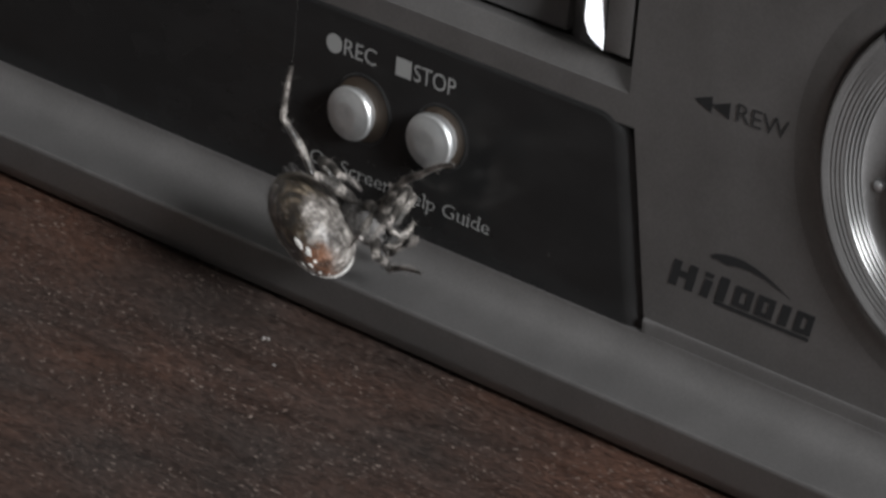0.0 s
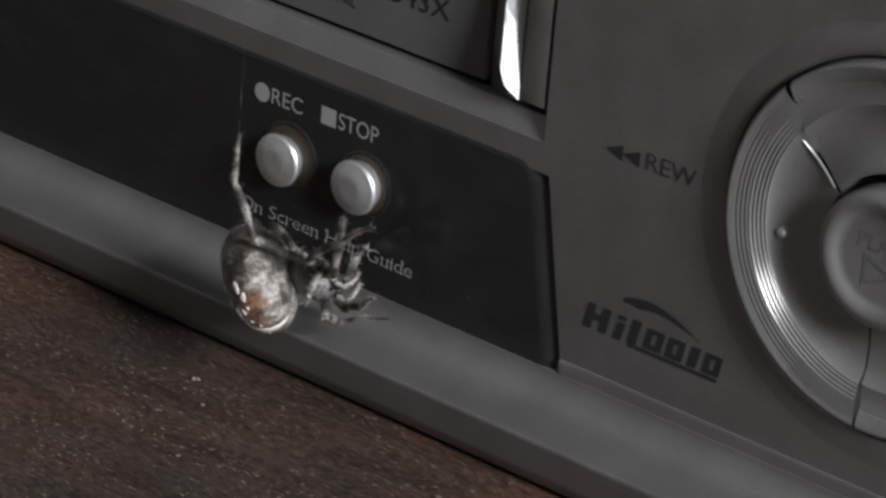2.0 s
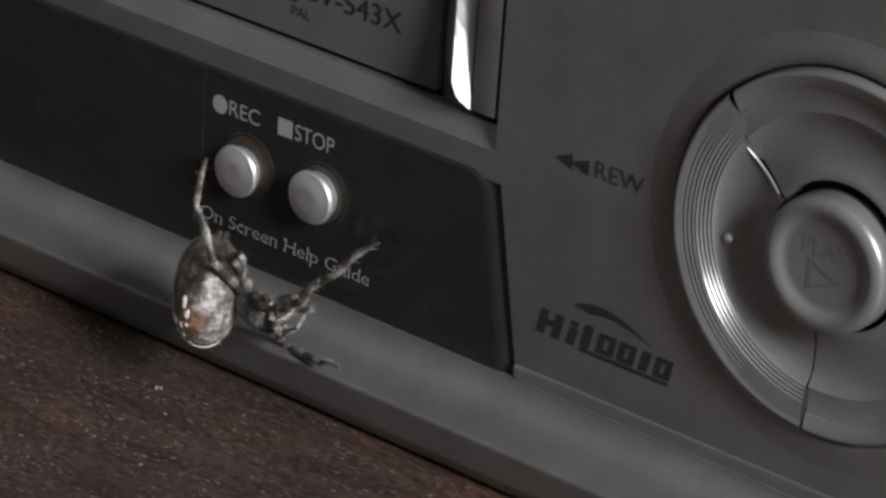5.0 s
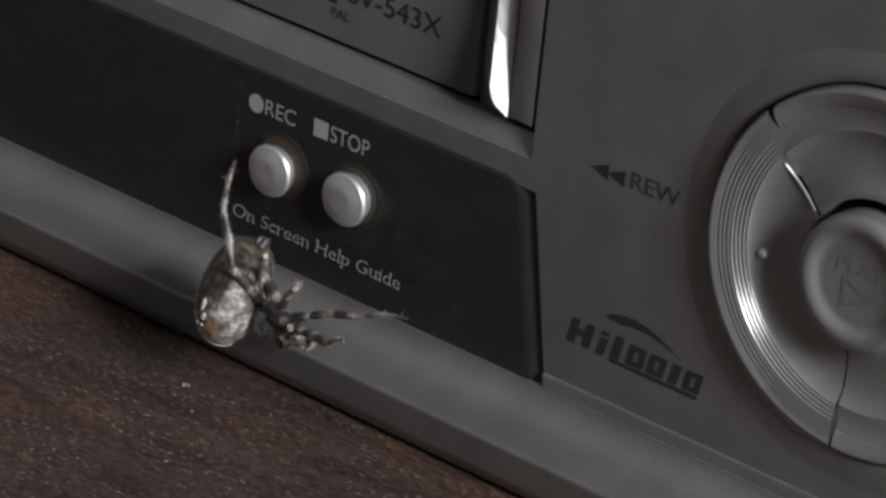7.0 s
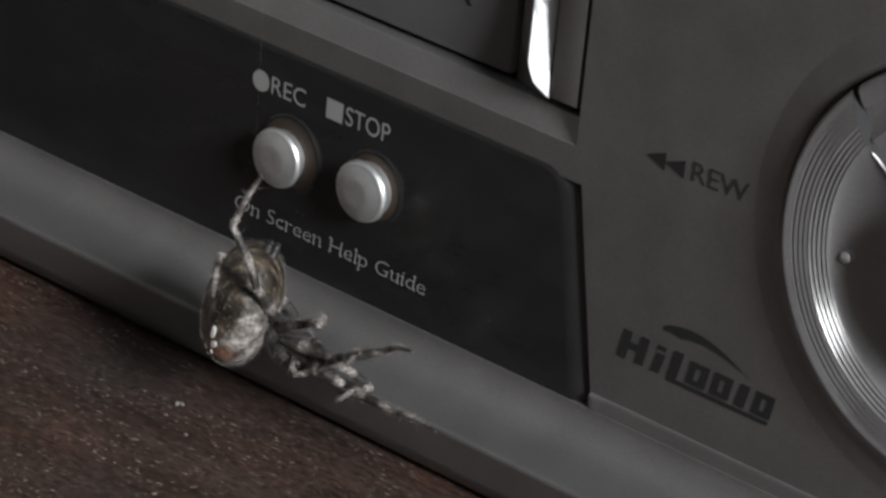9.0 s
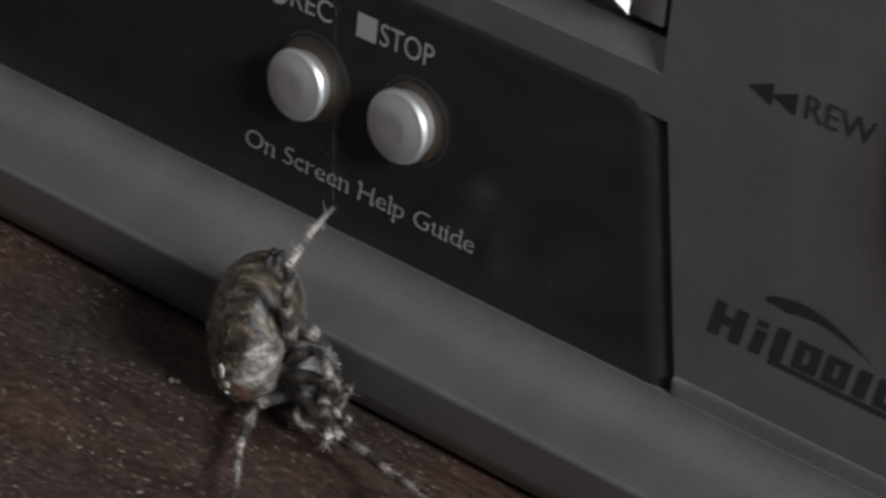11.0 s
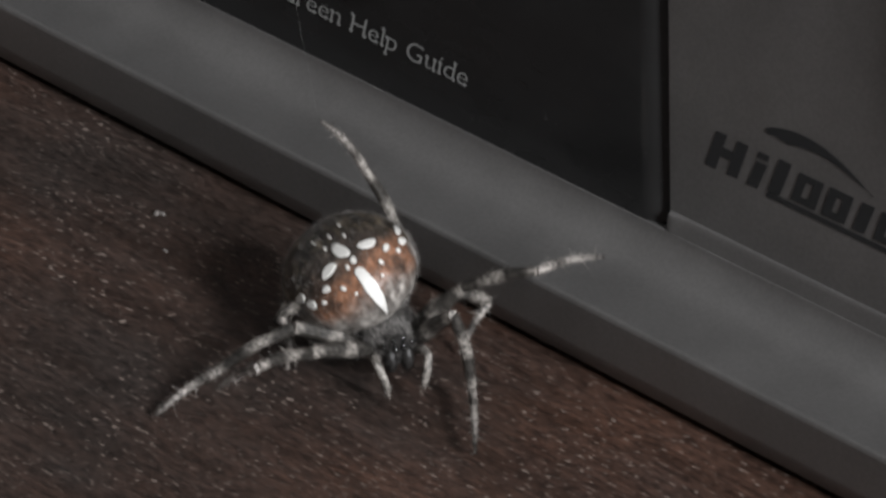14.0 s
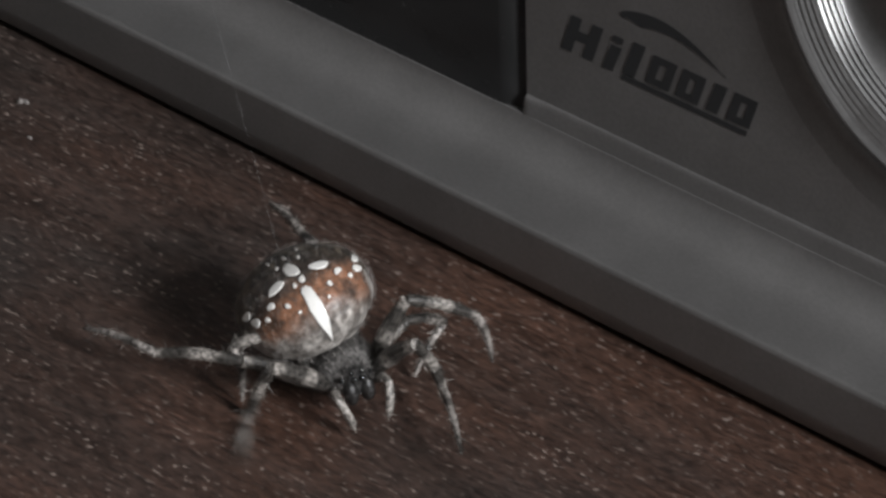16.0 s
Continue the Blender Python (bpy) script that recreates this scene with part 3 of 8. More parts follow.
TARSUS_SKIN = leg_skin("banded_tarsus", (0.09, 0.081, 0.073), (0.34, 0.31, 0.285), ((0.0, 1), (0.18, 1), (0.3, 0), (0.5, 1), (0.7, 1), (0.95, 0)), 0.62)
HEAD_SKIN = leg_skin("hairy_carapace", (0.022, 0.0205, 0.0195), (0.15, 0.142, 0.135), ((0.0, 0), (0.25, 1), (0.5, 0), (0.75, 1), (0.95, 0)), 0.52)
PALP_SKIN = leg_skin("banded_palp", DARK, PALE, ((0.0, 0), (0.35, 0), (0.45, 1), (0.6, 1), (0.7, 0), (0.8, 1)), 0.66)
SPOT, _n, _l, _b = shader("white_spot", (0.86, 0.84, 0.8), 0.4)
_b.inputs["Coat Weight"].default_value = 0.4
EYE, _n, _l, _b = shader("shiny_black_eye", (0.01, 0.01, 0.01), 0.05, 0.0, 1.0)
HAIR, _n, _l, _b = shader("pale_bristle", (0.27, 0.25, 0.235), 0.5)
AB = (0.55, 0.438, 0.32)           # half length, half width, half thickness of the abdomen
TILT = radians(70)                # its long axis hangs down behind the marked back
LONG = Matrix(((math.cos(TILT), 0, -math.sin(TILT)), (0, 1, 0), (math.sin(TILT), 0, math.cos(TILT))))


def abdomen_point(s, w):
    """A point of the abdomen: s from tail (-1) to front (1), w the angle about the long axis."""
    k = math.sqrt(max(0.0, 1 - abs(s) ** 2.3))
    return LONG @ Vector((AB[0] * s, AB[1] * k * math.cos(w), AB[2] * k * math.sin(w)))


def fullness(p):
    q = LONG.transposed() @ p
    return abs(q.x / AB[0]) ** 2.3 + (q.y / AB[1]) ** 2 + (q.z / AB[2]) ** 2


def outward(p):
    e = 0.002
    return Vector([fullness(p + d) - fullness(p - d) for d in (Vector((e, 0, 0)), Vector((0, e, 0)), Vector((0, 0, e)))]).normalized()


def on_back(x, y):
    """The place on the back above (x, y), with its normal."""
    x, y = max(-0.34, min(0.34, x)), max(-0.43, min(0.43, y))
    lo, hi = 0.0, 0.8
    while fullness(Vector((x, y, lo))) > 1 and lo > -0.3:
        lo -= 0.02
    for i in range(24):
        m = (lo + hi) / 2
        lo, hi = (m, hi) if fullness(Vector((x, y, m))) < 1 else (lo, m)
    p = Vector((x, y, lo))
    return p, outward(p)


def bristle(bm, root, way, length, r):
    way = way.normalized()
    side = way.orthogonal().normalized()
    third = way.cross(side)
    ring = [bm.verts.new(root + (side * math.cos(a) + third * math.sin(a)) * r) for a in (0, 2.094, 4.189)]
    tip = bm.verts.new(root + way * length)
    for i in range(3):
        bm.faces.new((ring[i], ring[(i + 1) % 3], tip))


def build_abdomen(parent):
    rnd = random.Random(5)
    bm = bmesh.new()
    rings = []
    nu, nv = 36, 56
    for i in range(1, nu):
        s = -math.cos(math.pi * i / nu)
        ring = []
        for j in range(nv):
            w = 2 * math.pi * j / nv
            p = abdomen_point(s, w)
            p += p.normalized() * 0.012 * noise.noise(p * 9) + p.normalized() * 0.005 * noise.noise(p * 26)
            ring.append(bm.verts.new(p))
        rings.append(ring)
    for a, b in zip(rings, rings[1:]):
        for j in range(nv):
            bm.faces.new((a[j], a[(j + 1) % nv], b[(j + 1) % nv], b[j]))
    bm.faces.new(rings[0]), bm.faces.new(rings[-1])
    ab = part("abdomen", bm, ABDOMEN, parent, "swollen mottled brown abdomen with orange shoulders")
    # short hairs, as one tuft of fuzz
    bm = bmesh.new()
    for i in range(2600):
        s, w = rnd.uniform(-0.95, 0.97), rnd.uniform(0, 2 * math.pi)
        p = abdomen_point(s, w)
        q = outward(p)
        way = q + Vector((-0.5, rnd.uniform(-0.3, 0.3), rnd.uniform(-0.3, 0.3)))
        bristle(bm, p, way, rnd.uniform(0.02, 0.05), 0.0009)
    tagged(part("fuzz", bm, HAIR, ab), "", "", "", "stuff")
    # spinnerets at the tail
    for y, z in ((0.05, -0.07), (-0.05, -0.07), (0.035, -0.13), (-0.035, -0.13)):
        bm = bmesh.new()
        place = LONG.to_4x4() @ Matrix.Translation((-0.545, y, z)) @ Euler((0, radians(-105), 0)).to_matrix().to_4x4()
        bmesh.ops.create_cone(bm, segments=10, radius1=0.055, radius2=0.022, depth=0.1, cap_ends=True, matrix=place)
        part("spinneret", bm, HEAD_SKIN, ab)
    # white marks: outlines on the back, raised a little

    def mark(outline):
        bm = bmesh.new()
        cx, cy = sum(p[0] for p in outline) / len(outline), sum(p[1] for p in outline) / len(outline)
        loops = []
        for k, lift in ((1.0, -0.004), (0.88, 0.002), (0.5, 0.003)):
            loop = []
            for x, y in outline:
                p, q = on_back(cx + (x - cx) * k, cy + (y - cy) * k)
                loop.append(bm.verts.new(p + q * (lift + 0.013)))
            loops.append(loop)
        c = len(outline)
        for a, b in zip(loops, loops[1:]):
            for i in range(c):
                bm.faces.new((a[i], a[(i + 1) % c], b[(i + 1) % c], b[i]))
        bm.faces.new(loops[-1])
        part("white_mark", bm, SPOT, ab)

    def blob(x, y, lx, ly, turn=0.0, n=14):
        pts = []
        lx, ly = lx * 0.86, ly * 0.86
        for i in range(n):
            a = 2 * math.pi * i / n
            k = 1 + 0.13 * math.sin(2 * a + x * 40) + 0.08 * math.sin(3 * a + y * 50)
            u, v = lx * k * math.cos(a), ly * k * math.sin(a)
            pts.append((x + u * math.cos(turn) - v * math.sin(turn), y + u * math.sin(turn) + v * math.cos(turn)))
        mark(pts)

    mark([(-0.035, -0.02), (-0.01, -0.036), (0.05, -0.04), (0.11, -0.046), (0.16, -0.04), (0.21, -0.034), (0.255, -0.022), (0.29, -0.012), (0.325, 0.0),
          (0.295, 0.012), (0.25, 0.024), (0.20, 0.038), (0.155, 0.04), (0.10, 0.046), (0.04, 0.038), (-0.015, 0.032), (-0.038, 0.01)])
    blob(0.352, 0.0, 0.012, 0.010)
    blob(-0.175, -0.012, 0.068, 0.046, 0.15), blob(-0.085, 0.012, 0.024, 0.026), blob(-0.07, -0.045, 0.018, 0.016)
    for sd in (1, -1):
        # arms of the cross, then the spots along the shoulders
        blob(-0.115, 0.148 * sd, 0.027, 0.084, -0.3 * sd)
        blob(-0.03, 0.23 * sd, 0.026, 0.028, 0.4), blob(0.02, 0.145 * sd, 0.020, 0.018)
        blob(0.03, 0.285 * sd, 0.018, 0.018), blob(0.005, 0.35 * sd, 0.032, 0.030, 0.3 * sd)
        blob(-0.06, 0.375 * sd, 0.034, 0.026, 0.3 * sd), blob(0.09, 0.10 * sd, 0.013, 0.013)
        blob(-0.23, 0.075 * sd, 0.015, 0.012), blob(-0.29, 0.10 * sd, 0.014, 0.011)
    blob(-0.27, 0.0, 0.018, 0.013)
    return ab


def build_prosoma(parent):
    rnd = random.Random(8)
    bm = bmesh.new()
    rings = []
    for i in range(0, 15):
        u = i / 14
        x = -0.02 + 0.52 * u
        wide = 0.225 * math.sin(math.pi * min(1.0, 0.10 + 0.80 * u) ** 0.9) * (1 - 0.18 * u) + 0.015
        high = 0.17 * math.sin(math.pi * (0.12 + 0.66 * u)) + 0.02
        low = 0.13 * math.sin(math.pi * (0.12 + 0.76 * u)) + 0.02
        ring = []
        for j in range(22):
            w = 2 * math.pi * j / 22
            sn = math.sin(w)
            p = Vector((x, wide * math.cos(w), (high if sn > 0 else low) * sn))
            p += Vector((0, 1, 1)) * 0.008 * noise.noise(p * 18)
            ring.append(bm.verts.new(p))
        rings.append(ring)
    for a, b in zip(rings, rings[1:]):
        for j in range(22):
            bm.faces.new((a[j], a[(j + 1) % 22], b[(j + 1) % 22], b[j]))
    bm.faces.new(rings[0]), bm.faces.new(rings[-1])
    fz = bmesh.new()
    for i in range(620):
        r = rings[rnd.randrange(2, 14)]
        v = r[rnd.randrange(22)]
        bristle(fz, v.co.copy(), Vector((rnd.uniform(-0.2, 0.9), v.co.y * 6, v.co.z * 6 + rnd.uniform(-0.2, 0.5))) + Vector((0, rnd.uniform(-0.4, 0.4), 0)), rnd.uniform(0.02, 0.05), 0.0016)
    pro = part("carapace", bm, HEAD_SKIN, parent, "hairy grey head and carapace")
    tagged(part("fuzz", fz, HAIR, pro), "", "", "", "stuff")
    for sd in (1, -1):
        bm = bmesh.new()
        bmesh.ops.create_uvsphere(bm, u_segments=14, v_segments=10, radius=1)
        for v in bm.verts:
            v.co = Vector((0.48 + 0.06 * v.co.x, sd * 0.055 + 0.05 * v.co.y, -0.05 + 0.09 * v.co.z))
        part("chelicera", bm, HEAD_SKIN, pro)
        for x, y, z, r in ((0.487, 0.032, 0.095, 0.021), (0.505, 0.028, 0.05, 0.023), (0.475, 0.095, 0.06, 0.015), (0.465, 0.102, 0.045, 0.014)):
            bm = bmesh.new()
            bmesh.ops.create_uvsphere(bm, u_segments=12, v_segments=8, radius=r, matrix=Matrix.Translation((x, sd * y, z)))
            part("eye", bm, EYE, pro)
        joints = [Vector((0.40, sd * 0.11, -0.06)), Vector((0.50, sd * 0.165, 0.0)), Vector((0.58, sd * 0.17, 0.0)), Vector((0.62, sd * 0.15, -0.07)), Vector((0.63, sd * 0.125, -0.16)), Vector((0.625, sd * 0.12, -0.21))]
        bm = bmesh.new()
        tube(bm, joints, (0.024, 0.030, 0.026, 0.028, 0.025, 0.010))
        for i in range(90):
            k = rnd.randrange(5)
            u = rnd.random()
            bristle(bm, joints[k].lerp(joints[k + 1], u), Vector((rnd.uniform(-1, 1), rnd.uniform(-1, 1), rnd.uniform(-1, 1))), rnd.uniform(0.05, 0.08), 0.002)
        part("pedipalp", bm, PALP_SKIN, pro)
    return pro


def segment_mesh(name, length, radii, sag, spines, skin, seed):
    """One rigid piece of a leg along x, from joint to joint, with hairs and stiff spines."""
    rnd = random.Random(seed)
    n = len(radii)
    pts = [Vector((length * i / (n - 1), 0, sag * math.sin(math.pi * i / (n - 1)))) for i in range(n)]
    bm = bmesh.new()
    tube(bm, pts, radii)
    for i in range(260):
        u = rnd.random()
        p = Vector((length * u, 0, sag * math.sin(math.pi * u)))
        a = rnd.uniform(0, 2 * math.pi)
        r = np.interp(u * (n - 1), range(n), radii)
        out = Vector((0, math.cos(a), math.sin(a)))
        bristle(bm, p + out * r * 0.9, out + Vector((rnd.uniform(0.5, 1.4), 0, 0)), rnd.uniform(0.02, 0.04), 0.0016)
    for i in range(spines):
        u = 0.15 + 0.78 * (i + rnd.uniform(-0.3, 0.3)) / max(1, spines)
        p = Vector((length * u, 0, sag * math.sin(math.pi * u)))
        a = (0.6, 2.4, 3.9, 5.4)[i % 4] + rnd.uniform(-0.4, 0.4)
        out = Vector((0, math.cos(a), math.sin(a)))
        bristle(bm, p + out * 0.02, out + Vector((0.55, 0, 0)), rnd.uniform(0.06, 0.105), 0.0034)
    return mesh_of(name, bm, skin)


SPIDER = tagged(new("spider"), "brown orb-weaving spider with a white cross on its swollen abdomen", "spider")
build_abdomen(SPIDER)
PROSOMA = build_prosoma(SPIDER)
LENGTHS = {"1": (0.55, 0.60, 0.68), "2": (0.52, 0.56, 0.62), "3": (0.36, 0.36, 0.40), "4": (0.56, 0.58, 0.60)}
LEGS = {}
for pair, (lf, lt, lm) in LENGTHS.items():
    k = 0.7 if pair == "3" else 0.8
    meshes = (segment_mesh("femur", lf, [r * k for r in (0.046, 0.066, 0.072, 0.069, 0.062, 0.054, 0.046)], 0.02, 5, FEMUR_SKIN, 11),
              segment_mesh("tibia", lt, [r * k for r in (0.040, 0.050, 0.042, 0.046, 0.050, 0.046, 0.040, 0.034)], 0.025, 14, TIBIA_SKIN, 12),
              segment_mesh("tarsus", lm, [r * k for r in (0.034, 0.036, 0.031, 0.028, 0.026, 0.021, 0.016, 0.010)], 0.03, 9, TARSUS_SKIN, 13))
    for side in "LR":
        pieces = []
        for me in meshes:
            ob = new(me.name, me)
            ob.parent = SPIDER
            pieces.append(ob)
        LEGS[side + pair] = pieces

SILK, _n, _l, _b = shader("spider_silk", (0.5, 0.5, 0.5), 0.6)
_bm = bmesh.new()
tube(_bm, [Vector((0, 0, 0)), Vector((0.0, 0, 3.0)), Vector((0, 0, 7.5))], (0.00025, 0.00025, 0.00025), 5)
THREAD = tagged(part("silk_thread", _bm, SILK), "fine pale strand of spider silk hanging above the spider", "silk thread")

# ---------------------------------------------------------------- what moves: seconds, centimetres, degrees


def keyed(ob, rows):
    walk(ob, [(t, pose(x * C, y * C, z * C, a, b, c)) for t, x, y, z, a, b, c in rows])


def motions():
    keyed(SPIDER, (
        (0, -3.064, -1.100, 1.549, 147.0, -22.9, 34.4), (0.5, -2.808, -1.100, 1.604, 147.0, -22.4, 34.4), (1, -2.805, -1.100, 1.588, 143.7, -19.5, 32.3),
        (1.5, -2.801, -1.100, 1.568, 143.3, -20.1, 31.3), (2, -2.805, -1.100, 1.534, 137.5, -17.4, 23.3), (2.5, -2.798, -1.100, 1.544, 137.2, -16.9, 23.3),
        (3, -2.793, -1.100, 1.623, 127.7, -12.2, 24.3), (3.5, -2.786, -1.100, 1.569, 127.7, -12.2, 24.1), (6, -3.048, -1.100, 1.443, 155.3, 28.6, 20.3),
        (6.5, -2.981, -1.100, 1.451, 154.1, 27.3, 11.2), (7, -2.999, -1.100, 1.428, 154.3, 26.9, 11.6), (7.5, -3.032, -1.100, 1.427, 154.5, 26.6, 11.4),
        (8, -3.012, -1.100, 1.440, 159.4, 32.2, 21.7), (8.5, -2.943, -1.100, 1.436, 166.2, 32.6, 27.0), (11, -2.758, -1.150, 0.952, 179.6, 18.4, 28.9),
        (11.5, -2.653, -1.300, 0.846, -178.6, 26.7, 27.5), (12, -2.575, -1.400, 0.964, 169.7, 34.6, 22.5), (12.5, -2.340, -1.450, 0.920, 148.1, 26.8, 9.3),
        (13, -2.201, -1.500, 0.946, 113.6, 44.5, 8.0), (13.2, -2.048, -1.520, 0.958, 81.6, 50.6, 14.9), (13.5, -1.782, -1.627, 1.040, 60.1, 46.2, 8.9),
        (14, -1.134, -1.821, 0.980, 49.5, 45.1, 18.7), (14.5, -0.823, -2.105, 0.940, 54.3, 34.2, 7.0), (15, -0.424, -2.431, 0.920, 52.6, 33.6, 7.2),
        (15.5, 0.011, -2.433, 0.910, 34.6, 40.5, -3.0), (16, 0.477, -2.710, 0.910, 39.1, 42.4, 0.7),
    ))
    keyed(PROSOMA, (
        (0, 0.330, 0.000, -0.080, -5.8, -44.9, -24.3), (0.5, 0.330, 0.000, -0.080, -6.1, -46.7, -24.5), (1, 0.330, 0.000, -0.080, 3.3, -36.9, 16.2),
        (1.5, 0.330, -0.000, -0.080, -5.7, -38.5, -27.6), (2, 0.330, 0.000, -0.080, -3.1, -26.8, -17.2), (2.5, 0.330, -0.000, -0.080, -5.7, -26.9, -33.6),
        (3, 0.330, -0.000, -0.080, -3.3, -24.8, -19.2), (3.5, 0.330, 0.000, -0.080, -3.5, -24.2, -20.2), (6, 0.330, 0.000, -0.080, 5.2, -6.5, 36.3),
        (6.5, 0.330, 0.000, -0.080, 3.9, -5.8, 26.7), (7, 0.330, 0.000, -0.080, 3.4, -3.5, 23.2), (7.5, 0.330, -0.000, -0.080, 4.1, -3.8, 28.0),
        (8, 0.330, 0.000, -0.080, 4.2, -4.5, 29.2), (8.5, 0.330, -0.000, -0.080, 4.8, -6.2, 33.0), (11, 0.330, 0.000, -0.080, 7.5, -39.0, 38.2),
        (11.5, 0.330, -0.000, -0.080, 6.9, -38.4, 34.7), (12, 0.330, -0.000, -0.080, 4.8, -38.7, 23.1), (12.5, 0.330, -0.000, -0.080, 5.7, -26.2, 34.0),
        (13, 0.330, -0.000, -0.080, 5.3, -42.5, 23.6), (13.2, 0.330, 0.000, -0.080, -31.5, -52.9, 22.8), (13.5, 0.330, 0.000, -0.080, -19.3, -43.3, 5.9),
        (14, 0.330, 0.000, -0.080, -9.7, -57.8, -16.4), (14.5, 0.330, -0.000, -0.080, -18.7, -46.3, -2.4), (15, 0.330, -0.000, -0.080, -20.3, -49.3, 1.4),
        (15.5, 0.330, -0.000, -0.080, -6.3, -48.5, -16.5), (16, 0.330, 0.000, -0.080, -14.7, -50.6, 3.2),
    ))
    keyed(LEGS["L1"][0], (
        (0, 0.651, 0.016, 0.143, 176.3, 17.2, 55.3), (0.25, 0.648, 0.016, 0.147, 165.0, 22.9, 62.8), (0.5, 0.645, 0.017, 0.151, 154.0, 29.9, 69.3),
        (0.75, 0.611, 0.123, 0.135, 161.0, 16.1, 72.7), (1, 0.577, 0.229, 0.119, 166.8, 2.1, 74.3), (1.5, 0.672, -0.014, 0.109, 152.3, 12.1, 87.8),
        (2, 0.697, 0.042, 0.048, 162.7, -5.4, 84.6), (2.5, 0.695, -0.067, 0.043, 178.5, -12.9, 67.6), (2.75, 0.699, -0.020, 0.039, -171.1, 1.9, 65.5),
        (3, 0.703, 0.027, 0.036, -160.7, 17.0, 66.1), (3.167, 0.703, 0.025, 0.035, -170.2, 4.7, 71.2), (3.333, 0.704, 0.022, 0.033, 179.3, -6.5, 78.3),
        (3.5, 0.704, 0.020, 0.032, 167.1, -16.1, 87.6), (3.917, 0.675, 0.072, 0.018, -178.4, -8.1, 71.3), (4.333, 0.646, 0.125, 0.003, -166.8, 3.3, 57.7),
        (4.75, 0.617, 0.178, -0.011, -157.8, 16.9, 46.0), (5.167, 0.588, 0.230, -0.026, -151.1, 32.0, 35.6), (5.583, 0.559, 0.283, -0.041, -146.8, 47.9, 25.2),
        (6, 0.530, 0.335, -0.055, -146.8, 64.2, 11.9), (6.25, 0.557, 0.316, -0.059, -146.3, 47.4, 17.2), (6.5, 0.583, 0.297, -0.063, -147.7, 30.7, 21.2),
        (6.75, 0.593, 0.289, -0.071, -142.5, 36.3, 35.5), (7, 0.602, 0.281, -0.079, -135.3, 40.5, 51.3), (7.25, 0.589, 0.292, -0.077, -142.5, 37.5, 35.3),
        (7.5, 0.577, 0.303, -0.076, -148.1, 33.1, 20.5), (8, 0.570, 0.308, -0.071, -153.8, 35.2, 16.9), (8.25, 0.560, 0.316, -0.065, -160.1, 22.6, 10.1),
        (8.5, 0.549, 0.323, -0.059, -164.4, 9.4, 5.2), (9.75, 0.505, 0.310, 0.040, -165.9, 4.6, 20.8), (11, 0.461, 0.297, 0.139, -168.6, 0.3, 36.5),
        (11.25, 0.471, 0.294, 0.136, -166.1, 6.8, 39.2), (11.5, 0.481, 0.290, 0.134, -163.3, 13.2, 42.3), (12, 0.539, 0.254, 0.132, -148.1, 27.9, 48.7),
        (12.167, 0.532, 0.273, 0.110, -143.3, 29.9, 47.1), (12.333, 0.525, 0.292, 0.088, -138.5, 32.0, 45.6), (12.5, 0.518, 0.311, 0.066, -133.7, 34.2, 44.4),
        (12.625, 0.519, 0.295, 0.087, -127.8, 37.1, 41.8), (12.75, 0.520, 0.280, 0.109, -121.8, 40.2, 39.5), (12.875, 0.521, 0.265, 0.130, -115.6, 43.5, 37.5),
        (13, 0.522, 0.250, 0.152, -109.3, 46.9, 35.9), (13.05, 0.532, 0.242, 0.150, -98.2, 33.4, 54.6), (13.1, 0.542, 0.235, 0.148, -93.4, 18.1, 68.2),
        (13.15, 0.553, 0.227, 0.146, -92.4, 2.3, 79.8), (13.2, 0.563, 0.220, 0.145, -94.6, -13.5, 91.4), (13.3, 0.585, 0.201, 0.133, -99.6, -28.5, 88.1),
        (13.4, 0.608, 0.182, 0.122, -104.5, -43.8, 85.8), (13.5, 0.630, 0.164, 0.110, -110.2, -59.1, 85.1), (13.667, 0.620, 0.132, 0.139, -114.7, -60.7, 90.5),
        (13.833, 0.609, 0.101, 0.167, -119.6, -62.1, 96.3), (14, 0.599, 0.070, 0.195, -125.1, -63.3, 102.7), (14.1, 0.607, 0.080, 0.182, -161.1, -66.1, 123.9),
        (14.2, 0.615, 0.090, 0.168, 163.1, -63.0, 144.8), (14.3, 0.623, 0.100, 0.155, 135.9, -55.7, 156.6), (14.4, 0.631, 0.110, 0.141, 115.8, -46.7, 160.8),
        (14.5, 0.639, 0.120, 0.128, 99.2, -37.2, 160.3), (14.625, 0.635, 0.124, 0.131, 101.5, -38.6, 160.0), (14.75, 0.631, 0.128, 0.134, 103.8, -40.0, 159.6),
        (14.875, 0.627, 0.133, 0.137, 106.2, -41.3, 159.1), (15, 0.622, 0.137, 0.141, 108.6, -42.6, 158.6), (15.1, 0.625, 0.122, 0.144, 127.1, -54.3, 158.6),
        (15.2, 0.627, 0.107, 0.148, 153.1, -65.2, 149.8), (15.3, 0.629, 0.092, 0.152, -163.3, -71.7, 122.8), (15.4, 0.631, 0.077, 0.155, -112.7, -68.7, 88.8),
        (15.5, 0.633, 0.062, 0.159, -80.7, -59.0, 73.7), (15.75, 0.618, 0.108, 0.157, -90.1, -60.6, 80.8), (16, 0.602, 0.153, 0.156, -100.2, -61.6, 88.7),
    ))
